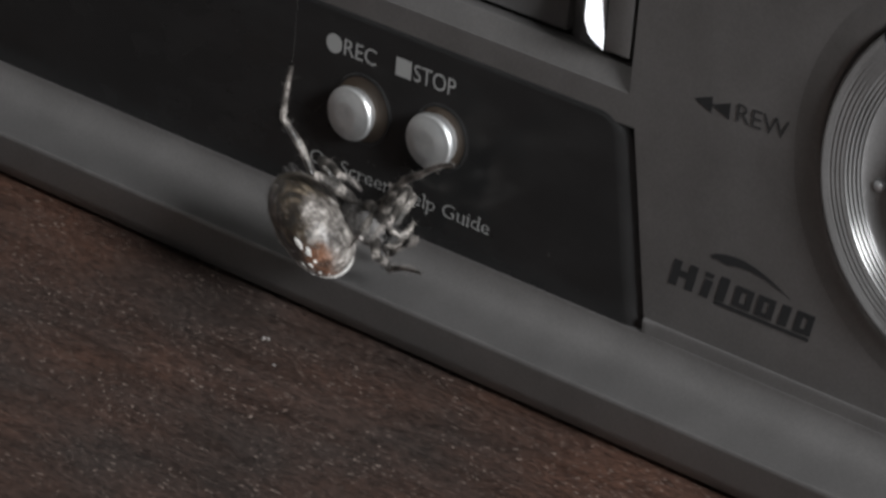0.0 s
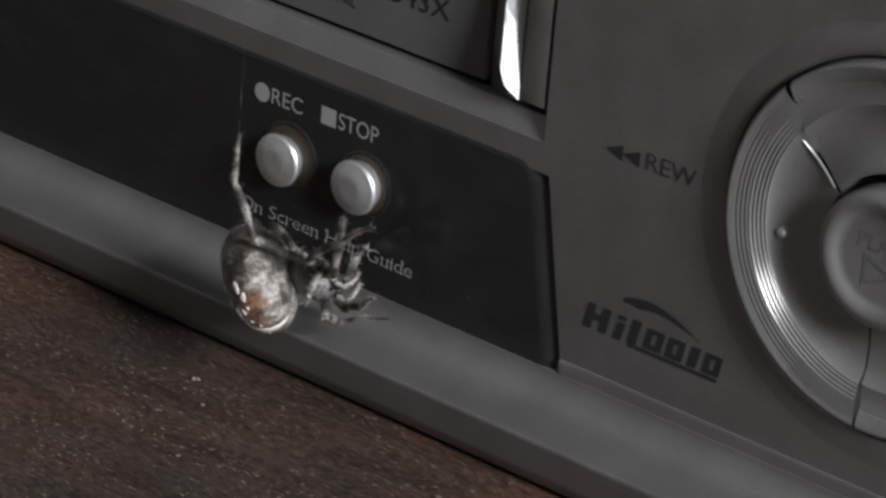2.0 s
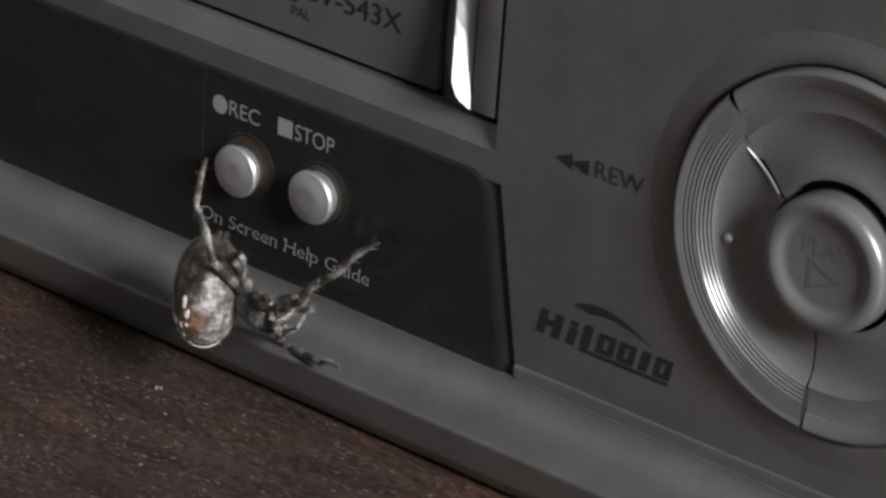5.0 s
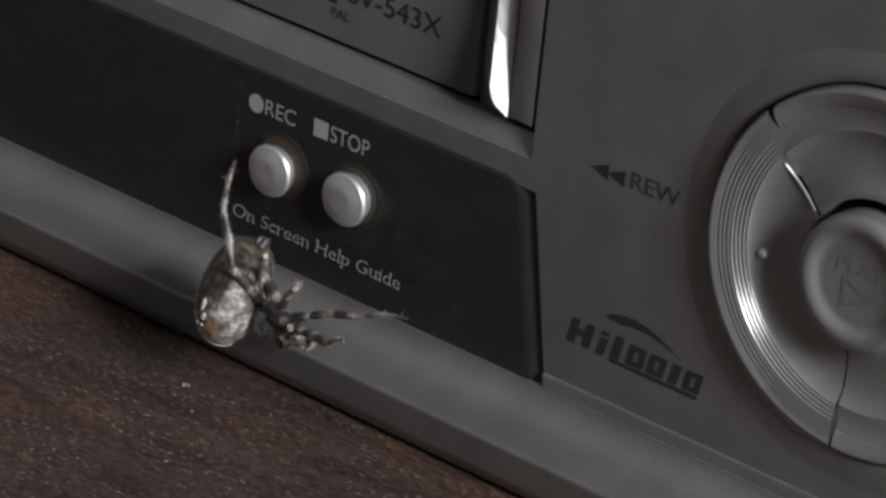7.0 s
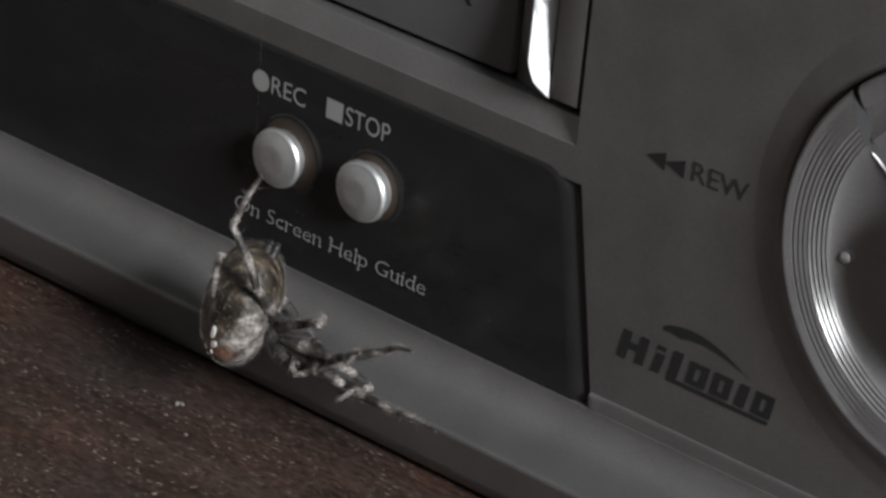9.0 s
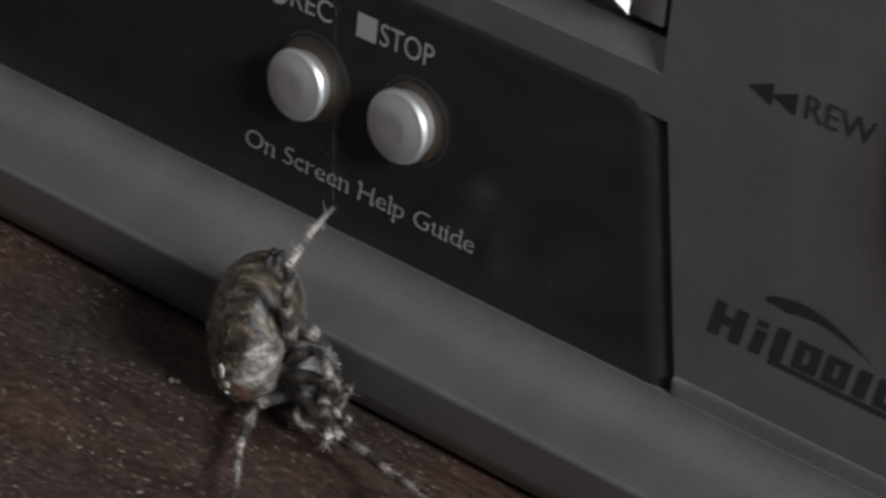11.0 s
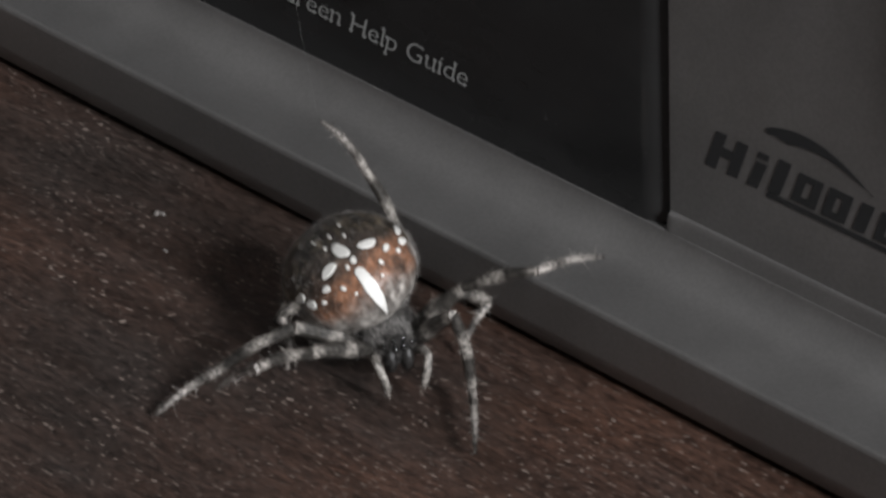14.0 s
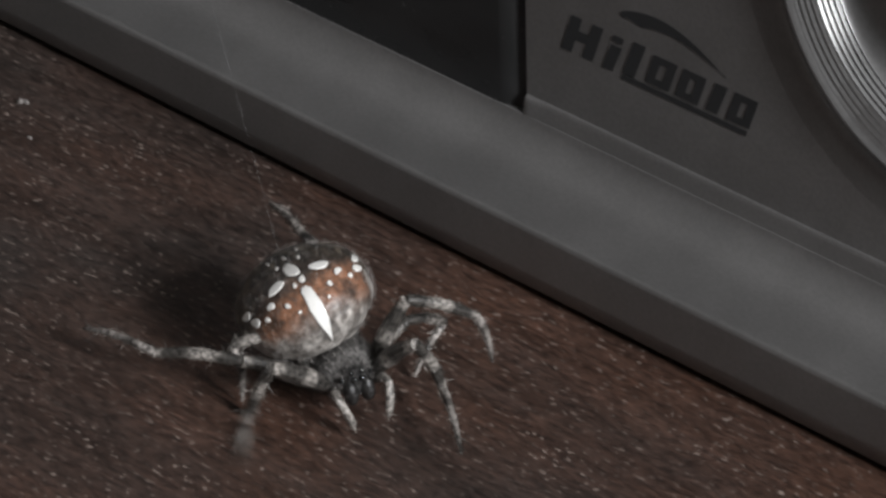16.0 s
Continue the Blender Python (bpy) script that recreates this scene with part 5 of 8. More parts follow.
    keyed(LEGS["R1"][2], (
        (0, 0.537, -0.413, 0.524, -179.4, -18.2, 51.2), (0.5, 0.540, -0.406, 0.527, -178.9, -17.9, 51.1), (1, 0.650, -0.223, 0.441, -176.0, -18.4, 53.3),
        (1.25, 0.621, -0.360, 0.450, -167.5, -15.9, 41.3), (1.5, 0.591, -0.502, 0.455, -159.9, -11.8, 30.0), (2, 0.633, -0.511, 0.337, -148.2, -9.0, 22.3),
        (2.167, 0.550, -0.510, 0.338, -159.8, -10.9, 37.9), (2.333, 0.474, -0.498, 0.349, -171.6, -9.7, 53.5), (2.5, 0.407, -0.478, 0.372, 177.5, -5.4, 68.5),
        (3, 0.485, -0.441, 0.312, -177.0, -13.0, 71.8), (3.5, 0.483, -0.447, 0.310, -176.9, -13.0, 71.6), (4.333, 0.684, -0.294, 0.217, -164.4, -1.1, 69.0),
        (5.167, 0.855, -0.125, 0.095, -152.2, 11.0, 69.0), (6, 0.982, 0.052, -0.041, -139.2, 22.8, 71.7), (6.5, 0.853, -0.032, -0.109, -139.9, 21.9, 73.1),
        (6.75, 0.784, -0.017, -0.007, -140.4, 20.8, 70.3), (7, 0.731, 0.023, 0.091, -140.9, 19.6, 67.5), (7.083, 0.549, 0.173, 0.350, -142.0, 13.0, 64.8),
        (7.167, 0.446, 0.356, 0.577, -142.7, 6.3, 62.3), (7.25, 0.437, 0.529, 0.744, -143.1, -0.4, 60.0), (7.333, 0.519, 0.646, 0.831, -143.2, -7.1, 57.6),
        (7.417, 0.670, 0.669, 0.837, -143.1, -13.7, 55.2), (7.5, 0.852, 0.578, 0.772, -142.6, -20.4, 52.7), (7.667, 1.046, 0.642, 0.694, -142.7, -13.6, 53.8),
        (7.833, 1.240, 0.658, 0.585, -142.7, -6.8, 54.8), (8, 1.418, 0.625, 0.451, -142.6, 0.0, 55.8), (8.125, 1.505, 0.685, 0.114, -142.7, 9.3, 61.0),
        (8.25, 1.483, 0.649, -0.248, -141.8, 18.5, 66.5), (8.375, 1.356, 0.528, -0.579, -140.0, 27.5, 72.5), (8.5, 1.145, 0.344, -0.831, -136.8, 36.3, 79.5),
        (8.917, 1.146, 0.573, -0.679, -141.6, 31.2, 78.0), (9.333, 1.080, 0.775, -0.481, -146.0, 26.0, 77.0), (9.75, 0.949, 0.927, -0.252, -150.2, 20.8, 76.6),
        (10.167, 0.763, 1.008, -0.014, -154.2, 15.6, 76.5), (10.583, 0.540, 1.007, 0.211, -158.2, 10.3, 76.8), (11, 0.301, 0.919, 0.403, -162.1, 5.1, 77.5),
        (11.25, 0.301, 0.933, 0.416, -159.3, 14.6, 67.8), (11.5, 0.307, 0.938, 0.426, -158.2, 24.4, 58.0), (11.75, 0.419, 0.879, 0.512, -152.5, 23.4, 55.9),
        (12, 0.528, 0.789, 0.580, -146.8, 22.6, 53.7), (12.25, 0.608, 0.870, 0.645, -144.2, 3.3, 62.9), (12.5, 0.699, 0.912, 0.701, -144.7, -16.2, 71.5),
        (12.75, 0.745, 0.844, 0.808, -130.4, -21.8, 71.2), (13, 0.804, 0.771, 0.896, -115.4, -27.0, 69.3), (13.067, 0.596, 0.536, 1.119, -118.1, -44.6, 75.0),
        (13.133, 0.385, 0.252, 1.250, -125.8, -61.7, 85.4), (13.2, 0.186, -0.053, 1.280, -155.3, -76.4, 117.3), (13.275, 0.203, -0.298, 1.172, -133.8, -82.8, 95.5),
        (13.35, 0.247, -0.502, 0.997, -63.8, -84.7, 25.3), (13.425, 0.319, -0.646, 0.778, -24.2, -79.3, -14.5), (13.5, 0.418, -0.721, 0.540, -13.1, -72.4, -25.9),
        (13.583, 0.336, -0.791, 0.633, 52.4, -59.5, -88.0), (13.667, 0.262, -0.847, 0.723, 71.4, -34.8, -103.4), (13.75, 0.198, -0.888, 0.808, 80.6, -8.4, -107.9),
        (13.833, 0.144, -0.915, 0.884, 88.0, 18.3, -108.2), (13.917, 0.099, -0.926, 0.951, 97.7, 44.8, -104.0), (14, 0.063, -0.924, 1.005, 123.3, 69.3, -83.0),
        (14.25, 0.208, -0.788, 1.101, 124.3, 64.6, -84.8), (14.5, 0.369, -0.636, 1.159, 125.4, 59.8, -86.5), (15, 0.312, -0.557, 1.233, 89.7, 60.3, -120.9),
        (15.5, 0.317, -0.793, 1.130, 64.4, 65.0, -132.4), (15.583, 0.226, -0.912, 0.954, 69.6, 41.3, -120.6), (15.667, 0.187, -0.979, 0.740, 68.7, 17.4, -113.6),
        (15.75, 0.203, -0.985, 0.517, 65.0, -6.2, -106.5), (15.833, 0.269, -0.931, 0.317, 57.5, -29.1, -96.7), (15.917, 0.372, -0.824, 0.167, 41.6, -49.7, -78.9),
        (16, 0.494, -0.680, 0.085, 4.3, -62.4, -39.9),
    ))
    keyed(LEGS["L2"][0], (
        (0, 0.624, 0.069, 0.062, -164.2, 8.1, 34.4), (0.5, 0.621, 0.069, 0.069, -163.3, 9.2, 34.2), (1, 0.506, 0.252, 0.051, -148.1, 8.9, 19.0),
        (1.125, 0.540, 0.200, 0.047, -154.1, -1.7, 27.7), (1.25, 0.573, 0.149, 0.043, -161.8, -11.3, 37.7), (1.375, 0.607, 0.097, 0.038, -171.4, -19.3, 49.4),
        (1.5, 0.640, 0.046, 0.034, 177.0, -25.1, 62.9), (2, 0.641, 0.100, -0.012, -166.9, -28.4, 47.1), (2.5, 0.658, 0.003, -0.019, -172.1, -26.1, 55.3),
        (3, 0.647, 0.087, -0.022, -160.8, -31.6, 51.8), (3.5, 0.649, 0.081, -0.025, -160.9, -31.5, 51.8), (4.333, 0.578, 0.160, -0.044, -153.6, -14.0, 47.8),
        (5.167, 0.506, 0.238, -0.063, -147.7, 3.9, 46.1), (6, 0.435, 0.317, -0.082, -142.0, 21.9, 46.2), (6.5, 0.486, 0.295, -0.089, -141.1, 24.9, 46.1),
        (7, 0.504, 0.284, -0.102, -144.6, 17.7, 35.2), (7.5, 0.479, 0.298, -0.099, -148.1, 10.0, 21.9), (7.75, 0.476, 0.300, -0.097, -146.3, 14.3, 34.1),
        (8, 0.473, 0.301, -0.095, -143.5, 18.2, 46.8), (8.5, 0.453, 0.311, -0.085, -155.4, 19.8, 25.7), (9.75, 0.420, 0.302, -0.007, -160.5, 26.5, 39.5),
        (11, 0.387, 0.293, 0.071, -163.9, 34.0, 53.5), (11.25, 0.397, 0.291, 0.069, -161.7, 38.6, 51.2), (11.5, 0.407, 0.290, 0.067, -159.5, 43.1, 49.0),
        (12, 0.467, 0.269, 0.062, -145.8, 32.4, 53.9), (12.25, 0.450, 0.286, 0.037, -140.9, 28.3, 51.0), (12.5, 0.434, 0.304, 0.012, -135.9, 24.4, 47.8),
        (12.75, 0.444, 0.285, 0.045, -119.4, 17.7, 57.4), (13, 0.455, 0.266, 0.079, -104.7, 8.8, 64.4), (13.067, 0.480, 0.255, 0.069, -104.2, -8.7, 69.8),
        (13.133, 0.506, 0.244, 0.060, -105.6, -26.3, 75.5), (13.2, 0.532, 0.232, 0.050, -109.6, -43.5, 83.2), (13.25, 0.540, 0.225, 0.046, -108.9, -41.4, 87.4),
        (13.3, 0.549, 0.218, 0.042, -107.9, -39.3, 91.4), (13.35, 0.558, 0.211, 0.038, -106.8, -37.2, 95.4), (13.4, 0.566, 0.204, 0.033, -105.6, -35.2, 99.3),
        (13.45, 0.575, 0.197, 0.029, -104.2, -33.3, 103.2), (13.5, 0.584, 0.190, 0.025, -102.8, -31.5, 107.0), (13.625, 0.584, 0.170, 0.045, -102.3, -33.4, 107.0),
        (13.75, 0.584, 0.151, 0.065, -101.8, -35.4, 107.0), (13.875, 0.584, 0.131, 0.085, -101.3, -37.3, 106.9), (14, 0.585, 0.112, 0.105, -100.8, -39.2, 106.8),
        (14.167, 0.590, 0.125, 0.083, -87.6, -38.2, 86.2), (14.333, 0.596, 0.139, 0.062, -76.0, -33.7, 67.1), (14.5, 0.601, 0.153, 0.040, -67.4, -26.5, 50.4),
        (14.75, 0.595, 0.160, 0.046, -68.3, -24.6, 64.4), (15, 0.588, 0.167, 0.051, -68.8, -22.4, 78.2), (15.25, 0.596, 0.139, 0.063, -70.1, -29.9, 101.0),
        (15.5, 0.604, 0.110, 0.075, -75.0, -36.2, 125.8), (15.75, 0.585, 0.147, 0.071, -81.9, -36.3, 125.4), (16, 0.566, 0.185, 0.067, -88.9, -36.4, 125.1),
    ))
    keyed(LEGS["L2"][1], (
        (0, 1.049, 0.360, -0.011, 147.6, -38.1, 107.9), (0.5, 1.045, 0.358, -0.015, 148.4, -37.7, 107.2), (1, 0.992, 0.419, -0.030, 156.5, -39.5, 96.6),
        (1.125, 1.000, 0.442, 0.063, 166.2, -24.9, 84.2), (1.25, 0.977, 0.461, 0.145, 171.7, -9.1, 75.3), (1.375, 0.927, 0.470, 0.210, 174.8, 7.3, 68.0),
        (1.5, 0.855, 0.465, 0.255, 175.9, 24.0, 61.1), (2, 0.953, 0.435, 0.235, -173.1, 21.8, 61.2), (2.5, 0.924, 0.387, 0.210, -170.3, 14.8, 59.0),
        (3, 0.921, 0.435, 0.250, -162.7, 7.8, 63.8), (3.5, 0.923, 0.430, 0.247, -162.6, 7.9, 63.7), (4.333, 0.917, 0.534, 0.082, -155.8, 8.9, 62.9),
        (5.167, 0.866, 0.612, -0.098, -149.0, 10.0, 62.3), (6, 0.769, 0.665, -0.275, -142.2, 11.2, 61.7), (6.5, 0.814, 0.634, -0.308, -142.4, 21.3, 42.4),
        (7, 0.909, 0.570, -0.260, -142.4, 14.5, 53.5), (7.5, 0.954, 0.489, -0.189, -142.3, 15.7, 61.9), (7.75, 0.893, 0.583, -0.225, -139.7, 22.9, 68.2),
        (8, 0.811, 0.662, -0.257, -136.1, 29.8, 75.2), (8.5, 0.893, 0.523, -0.261, -138.8, 29.8, 87.8), (9.75, 0.779, 0.597, -0.239, -150.9, 24.9, 80.1),
        (11, 0.643, 0.639, -0.221, -161.8, 18.7, 74.1), (11.25, 0.651, 0.608, -0.255, -156.0, 31.6, 75.8), (11.5, 0.656, 0.577, -0.289, -148.5, 44.2, 79.6),
        (12, 0.726, 0.624, -0.216, -136.6, 40.8, 74.8), (12.25, 0.739, 0.642, -0.209, -139.5, 23.4, 65.2), (12.5, 0.752, 0.655, -0.203, -139.3, 5.9, 57.2),
        (12.75, 0.711, 0.702, -0.113, -126.8, -2.8, 68.9), (13, 0.677, 0.729, -0.001, -116.0, -13.7, 78.7), (13.067, 0.658, 0.737, 0.148, -114.3, -26.6, 79.4),
        (13.133, 0.622, 0.695, 0.290, -112.4, -39.5, 79.8), (13.2, 0.576, 0.607, 0.408, -110.2, -52.5, 79.5), (13.25, 0.558, 0.615, 0.389, -96.6, -48.4, 64.5),
        (13.3, 0.539, 0.621, 0.371, -85.8, -42.5, 52.3), (13.35, 0.519, 0.623, 0.352, -77.8, -35.2, 42.8), (13.4, 0.498, 0.623, 0.333, -71.8, -27.1, 35.2),
        (13.45, 0.476, 0.620, 0.315, -67.4, -18.4, 29.0), (13.5, 0.454, 0.614, 0.297, -64.1, -9.4, 23.7), (13.625, 0.457, 0.585, 0.332, -64.8, -18.1, 33.7),
        (13.75, 0.460, 0.556, 0.366, -67.3, -26.6, 44.4), (13.875, 0.464, 0.527, 0.400, -71.8, -34.4, 56.5), (14, 0.468, 0.497, 0.434, -78.9, -41.1, 70.6),
        (14.167, 0.617, 0.533, 0.405, -69.7, -38.7, 53.0), (14.333, 0.764, 0.538, 0.350, -62.2, -34.4, 36.9), (14.5, 0.898, 0.511, 0.273, -56.7, -28.6, 22.4),
        (14.75, 0.799, 0.586, 0.262, -55.2, -21.7, 19.5), (15, 0.686, 0.637, 0.250, -54.1, -14.7, 16.9), (15.25, 0.510, 0.581, 0.322, -54.4, -2.6, 28.8),
        (15.5, 0.359, 0.450, 0.382, -52.2, 9.3, 40.9), (15.75, 0.342, 0.489, 0.379, -57.1, 21.6, 47.1), (16, 0.326, 0.527, 0.376, -61.0, 34.3, 52.7),
    ))
    keyed(LEGS["L2"][2], (
        (0, 0.913, 0.779, 0.334, 152.5, -23.2, 98.4), (0.5, 0.914, 0.781, 0.328, 152.9, -22.9, 98.4), (1, 0.942, 0.848, 0.326, 153.3, -35.2, 102.6),
        (1.125, 1.051, 0.947, 0.298, 159.8, -26.8, 92.8), (1.25, 1.117, 0.995, 0.233, 164.3, -17.6, 84.6), (1.375, 1.134, 0.985, 0.139, 167.3, -8.0, 77.4),
        (1.5, 1.102, 0.913, 0.027, 169.1, 2.0, 70.9), (2, 1.203, 0.891, 0.027, 178.5, -3.4, 66.6), (2.5, 1.203, 0.851, 0.067, 177.9, -0.8, 67.9),
        (3, 1.166, 0.933, 0.175, -176.0, -8.3, 71.1), (3.5, 1.169, 0.927, 0.170, -176.0, -8.2, 71.0), (4.333, 1.169, 1.026, -0.005, -163.7, 5.8, 71.7),
        (5.167, 1.123, 1.100, -0.196, -150.7, 19.3, 75.6), (6, 1.029, 1.149, -0.384, -135.1, 31.5, 83.3), (6.5, 1.199, 0.987, -0.512, -141.5, 20.9, 83.2),
        (7, 1.231, 1.005, -0.401, -140.2, 22.1, 69.8), (7.5, 1.208, 0.965, -0.340, -139.1, 25.9, 73.2), (7.75, 1.085, 1.061, -0.443, -138.9, 24.2, 78.6),
        (8, 0.936, 1.131, -0.535, -138.9, 22.5, 83.9), (8.5, 0.912, 1.009, -0.539, -139.9, 27.2, 89.1), (9.75, 0.866, 1.098, -0.474, -147.6, 34.7, 88.5),
        (11, 0.789, 1.149, -0.400, -156.3, 42.1, 86.5), (11.25, 0.769, 1.071, -0.549, -153.7, 42.1, 79.5), (11.5, 0.728, 0.971, -0.680, -151.2, 42.4, 72.5),
        (12, 0.837, 1.033, -0.582, -139.7, 39.6, 66.8), (12.25, 0.955, 1.109, -0.432, -141.2, 19.7, 72.3), (12.5, 1.054, 1.123, -0.260, -144.6, -0.0, 77.9),
        (12.75, 0.913, 1.224, -0.085, -132.8, -10.2, 81.5), (13, 0.783, 1.263, 0.132, -121.2, -20.8, 83.0), (13.067, 0.750, 1.229, 0.399, -118.0, -33.7, 81.6),
        (13.133, 0.699, 1.120, 0.646, -113.8, -46.5, 78.9), (13.2, 0.638, 0.942, 0.852, -106.9, -59.1, 73.3), (13.25, 0.718, 0.950, 0.808, -100.8, -39.3, 55.1),
        (13.3, 0.792, 0.948, 0.749, -102.4, -19.2, 42.3), (13.35, 0.855, 0.934, 0.675, -108.3, 0.2, 29.7), (13.4, 0.905, 0.911, 0.588, -118.7, 17.6, 14.5),
        (13.45, 0.940, 0.878, 0.492, -135.3, 31.0, -6.0), (13.5, 0.959, 0.836, 0.388, -158.5, 37.3, -32.8), (13.625, 0.900, 0.881, 0.506, -137.4, 48.7, -11.7),
        (13.75, 0.818, 0.907, 0.616, -107.7, 52.4, 18.0), (13.875, 0.719, 0.912, 0.716, -79.6, 46.3, 45.9), (14, 0.608, 0.895, 0.802, -60.9, 33.5, 64.6),
        (14.167, 0.880, 0.882, 0.755, -64.3, 25.8, 43.8), (14.333, 1.134, 0.815, 0.667, -64.3, 17.5, 24.7), (14.5, 1.352, 0.698, 0.541, -61.6, 9.6, 6.3),
        (14.75, 1.289, 0.760, 0.469, -74.0, 23.7, -3.3), (15, 1.205, 0.795, 0.392, -90.6, 35.1, -17.6), (15.25, 1.000, 0.851, 0.348, -94.8, 40.3, -11.5),
        (15.5, 0.776, 0.812, 0.292, -98.5, 45.8, -5.3), (15.75, 0.697, 0.870, 0.173, -109.5, 54.4, 0.4), (16, 0.606, 0.895, 0.060, -121.7, 63.6, 4.0),
    ))
    keyed(LEGS["R2"][0], (
        (0, 0.444, -0.264, 0.089, -137.7, -26.5, -83.2), (0.5, 0.438, -0.262, 0.096, -138.0, -26.2, -82.1), (0.75, 0.531, -0.186, 0.065, -148.2, -21.3, -92.1),
        (1, 0.625, -0.109, 0.033, -158.8, -18.2, -102.7), (1.25, 0.535, -0.194, 0.048, -146.8, -19.7, -86.6), (1.5, 0.445, -0.279, 0.064, -135.4, -24.2, -71.0),
        (2, 0.521, -0.260, 0.006, -147.2, -11.0, -83.5), (2.5, 0.435, -0.303, 0.014, -139.3, -13.7, -72.0), (3, 0.514, -0.268, -0.002, -147.2, 1.6, -75.6),
        (3.5, 0.509, -0.271, -0.004, -146.9, 1.6, -75.4), (4.333, 0.560, -0.176, -0.041, -152.9, -13.6, -65.5), (5.167, 0.611, -0.081, -0.079, -162.3, -27.3, -53.1),
        (6, 0.662, 0.014, -0.116, -176.6, -38.4, -36.1), (6.083, 0.661, 0.005, -0.116, -177.5, -29.0, -17.2), (6.167, 0.661, -0.005, -0.116, -175.0, -19.9, 0.1),
        (6.25, 0.660, -0.014, -0.116, -170.0, -11.8, 17.1), (6.333, 0.660, -0.024, -0.115, -162.9, -5.5, 34.4), (6.417, 0.660, -0.033, -0.115, -154.3, -1.6, 52.2),
        (6.5, 0.659, -0.043, -0.115, -145.0, -0.6, 70.4), (7, 0.655, -0.064, -0.125, -145.3, -0.4, 69.5), (7.25, 0.657, -0.050, -0.125, -141.6, 13.9, 67.7),
        (7.5, 0.659, -0.036, -0.125, -138.1, 28.3, 66.7), (7.75, 0.659, -0.032, -0.124, -138.7, 23.9, 73.9), (8, 0.660, -0.028, -0.123, -139.8, 19.7, 80.9),
        (8.5, 0.662, -0.005, -0.116, -143.5, 17.8, 71.3), (8.917, 0.659, -0.002, -0.091, -146.3, 14.7, 73.6), (9.333, 0.656, 0.002, -0.067, -149.2, 11.7, 76.0),
        (9.75, 0.653, 0.005, -0.042, -152.1, 8.8, 78.5), (10.167, 0.650, 0.009, -0.017, -155.2, 6.0, 81.1), (10.583, 0.647, 0.012, 0.007, -158.4, 3.4, 83.9),
        (11, 0.644, 0.016, 0.032, -161.7, 1.0, 86.8), (11.5, 0.645, -0.004, 0.031, -153.1, 9.3, 91.4), (11.583, 0.643, -0.015, 0.032, -151.9, 5.9, 90.0),
        (11.667, 0.641, -0.026, 0.033, -150.5, 2.5, 88.5), (11.75, 0.640, -0.038, 0.034, -149.1, -0.9, 87.0), (11.833, 0.638, -0.049, 0.035, -147.6, -4.2, 85.3),
        (11.917, 0.636, -0.060, 0.036, -146.0, -7.5, 83.6), (12, 0.634, -0.071, 0.037, -144.2, -10.7, 81.7), (12.25, 0.647, -0.036, 0.008, -146.0, -18.6, 80.0),
        (12.5, 0.659, -0.000, -0.022, -147.6, -26.6, 78.4), (12.6, 0.653, -0.014, -0.007, -157.0, -41.7, 94.9), (12.7, 0.647, -0.029, 0.008, -175.7, -53.1, 120.1),
        (12.8, 0.640, -0.043, 0.023, 155.2, -56.5, 155.2), (12.9, 0.634, -0.057, 0.038, 128.9, -49.9, -172.3), (13, 0.628, -0.071, 0.053, 113.8, -37.0, -150.5),
        (13.1, 0.570, -0.099, 0.111, 97.1, -19.0, -140.3), (13.2, 0.511, -0.128, 0.170, 84.6, 0.7, -136.0), (13.25, 0.515, -0.136, 0.161, 81.8, 2.4, -136.9),
        (13.3, 0.519, -0.144, 0.152, 79.1, 4.0, -138.0), (13.35, 0.523, -0.152, 0.143, 76.3, 5.6, -139.1), (13.4, 0.527, -0.160, 0.134, 73.4, 7.2, -140.3),
        (13.45, 0.531, -0.168, 0.125, 70.5, 8.7, -141.6), (13.5, 0.535, -0.176, 0.117, 67.6, 10.1, -142.9), (13.625, 0.508, -0.190, 0.122, 67.8, 2.1, -142.5),
        (13.75, 0.481, -0.204, 0.128, 68.0, -5.9, -142.0), (13.875, 0.454, -0.218, 0.134, 68.1, -13.9, -141.5), (14, 0.427, -0.232, 0.139, 68.1, -22.0, -141.1),
        (14.25, 0.463, -0.218, 0.132, 67.1, -26.5, -142.2), (14.5, 0.498, -0.203, 0.125, 66.0, -31.1, -143.2), (14.667, 0.498, -0.199, 0.129, 65.1, -29.7, -143.2),
        (14.833, 0.497, -0.195, 0.133, 64.2, -28.2, -143.1), (15, 0.496, -0.192, 0.137, 63.4, -26.8, -143.1), (15.25, 0.482, -0.217, 0.120, 63.8, -31.2, -143.3),
        (15.5, 0.467, -0.243, 0.103, 64.2, -35.6, -143.5), (15.75, 0.490, -0.215, 0.116, 60.6, -26.9, -138.3), (16, 0.512, -0.187, 0.128, 58.0, -17.9, -134.0),
    ))
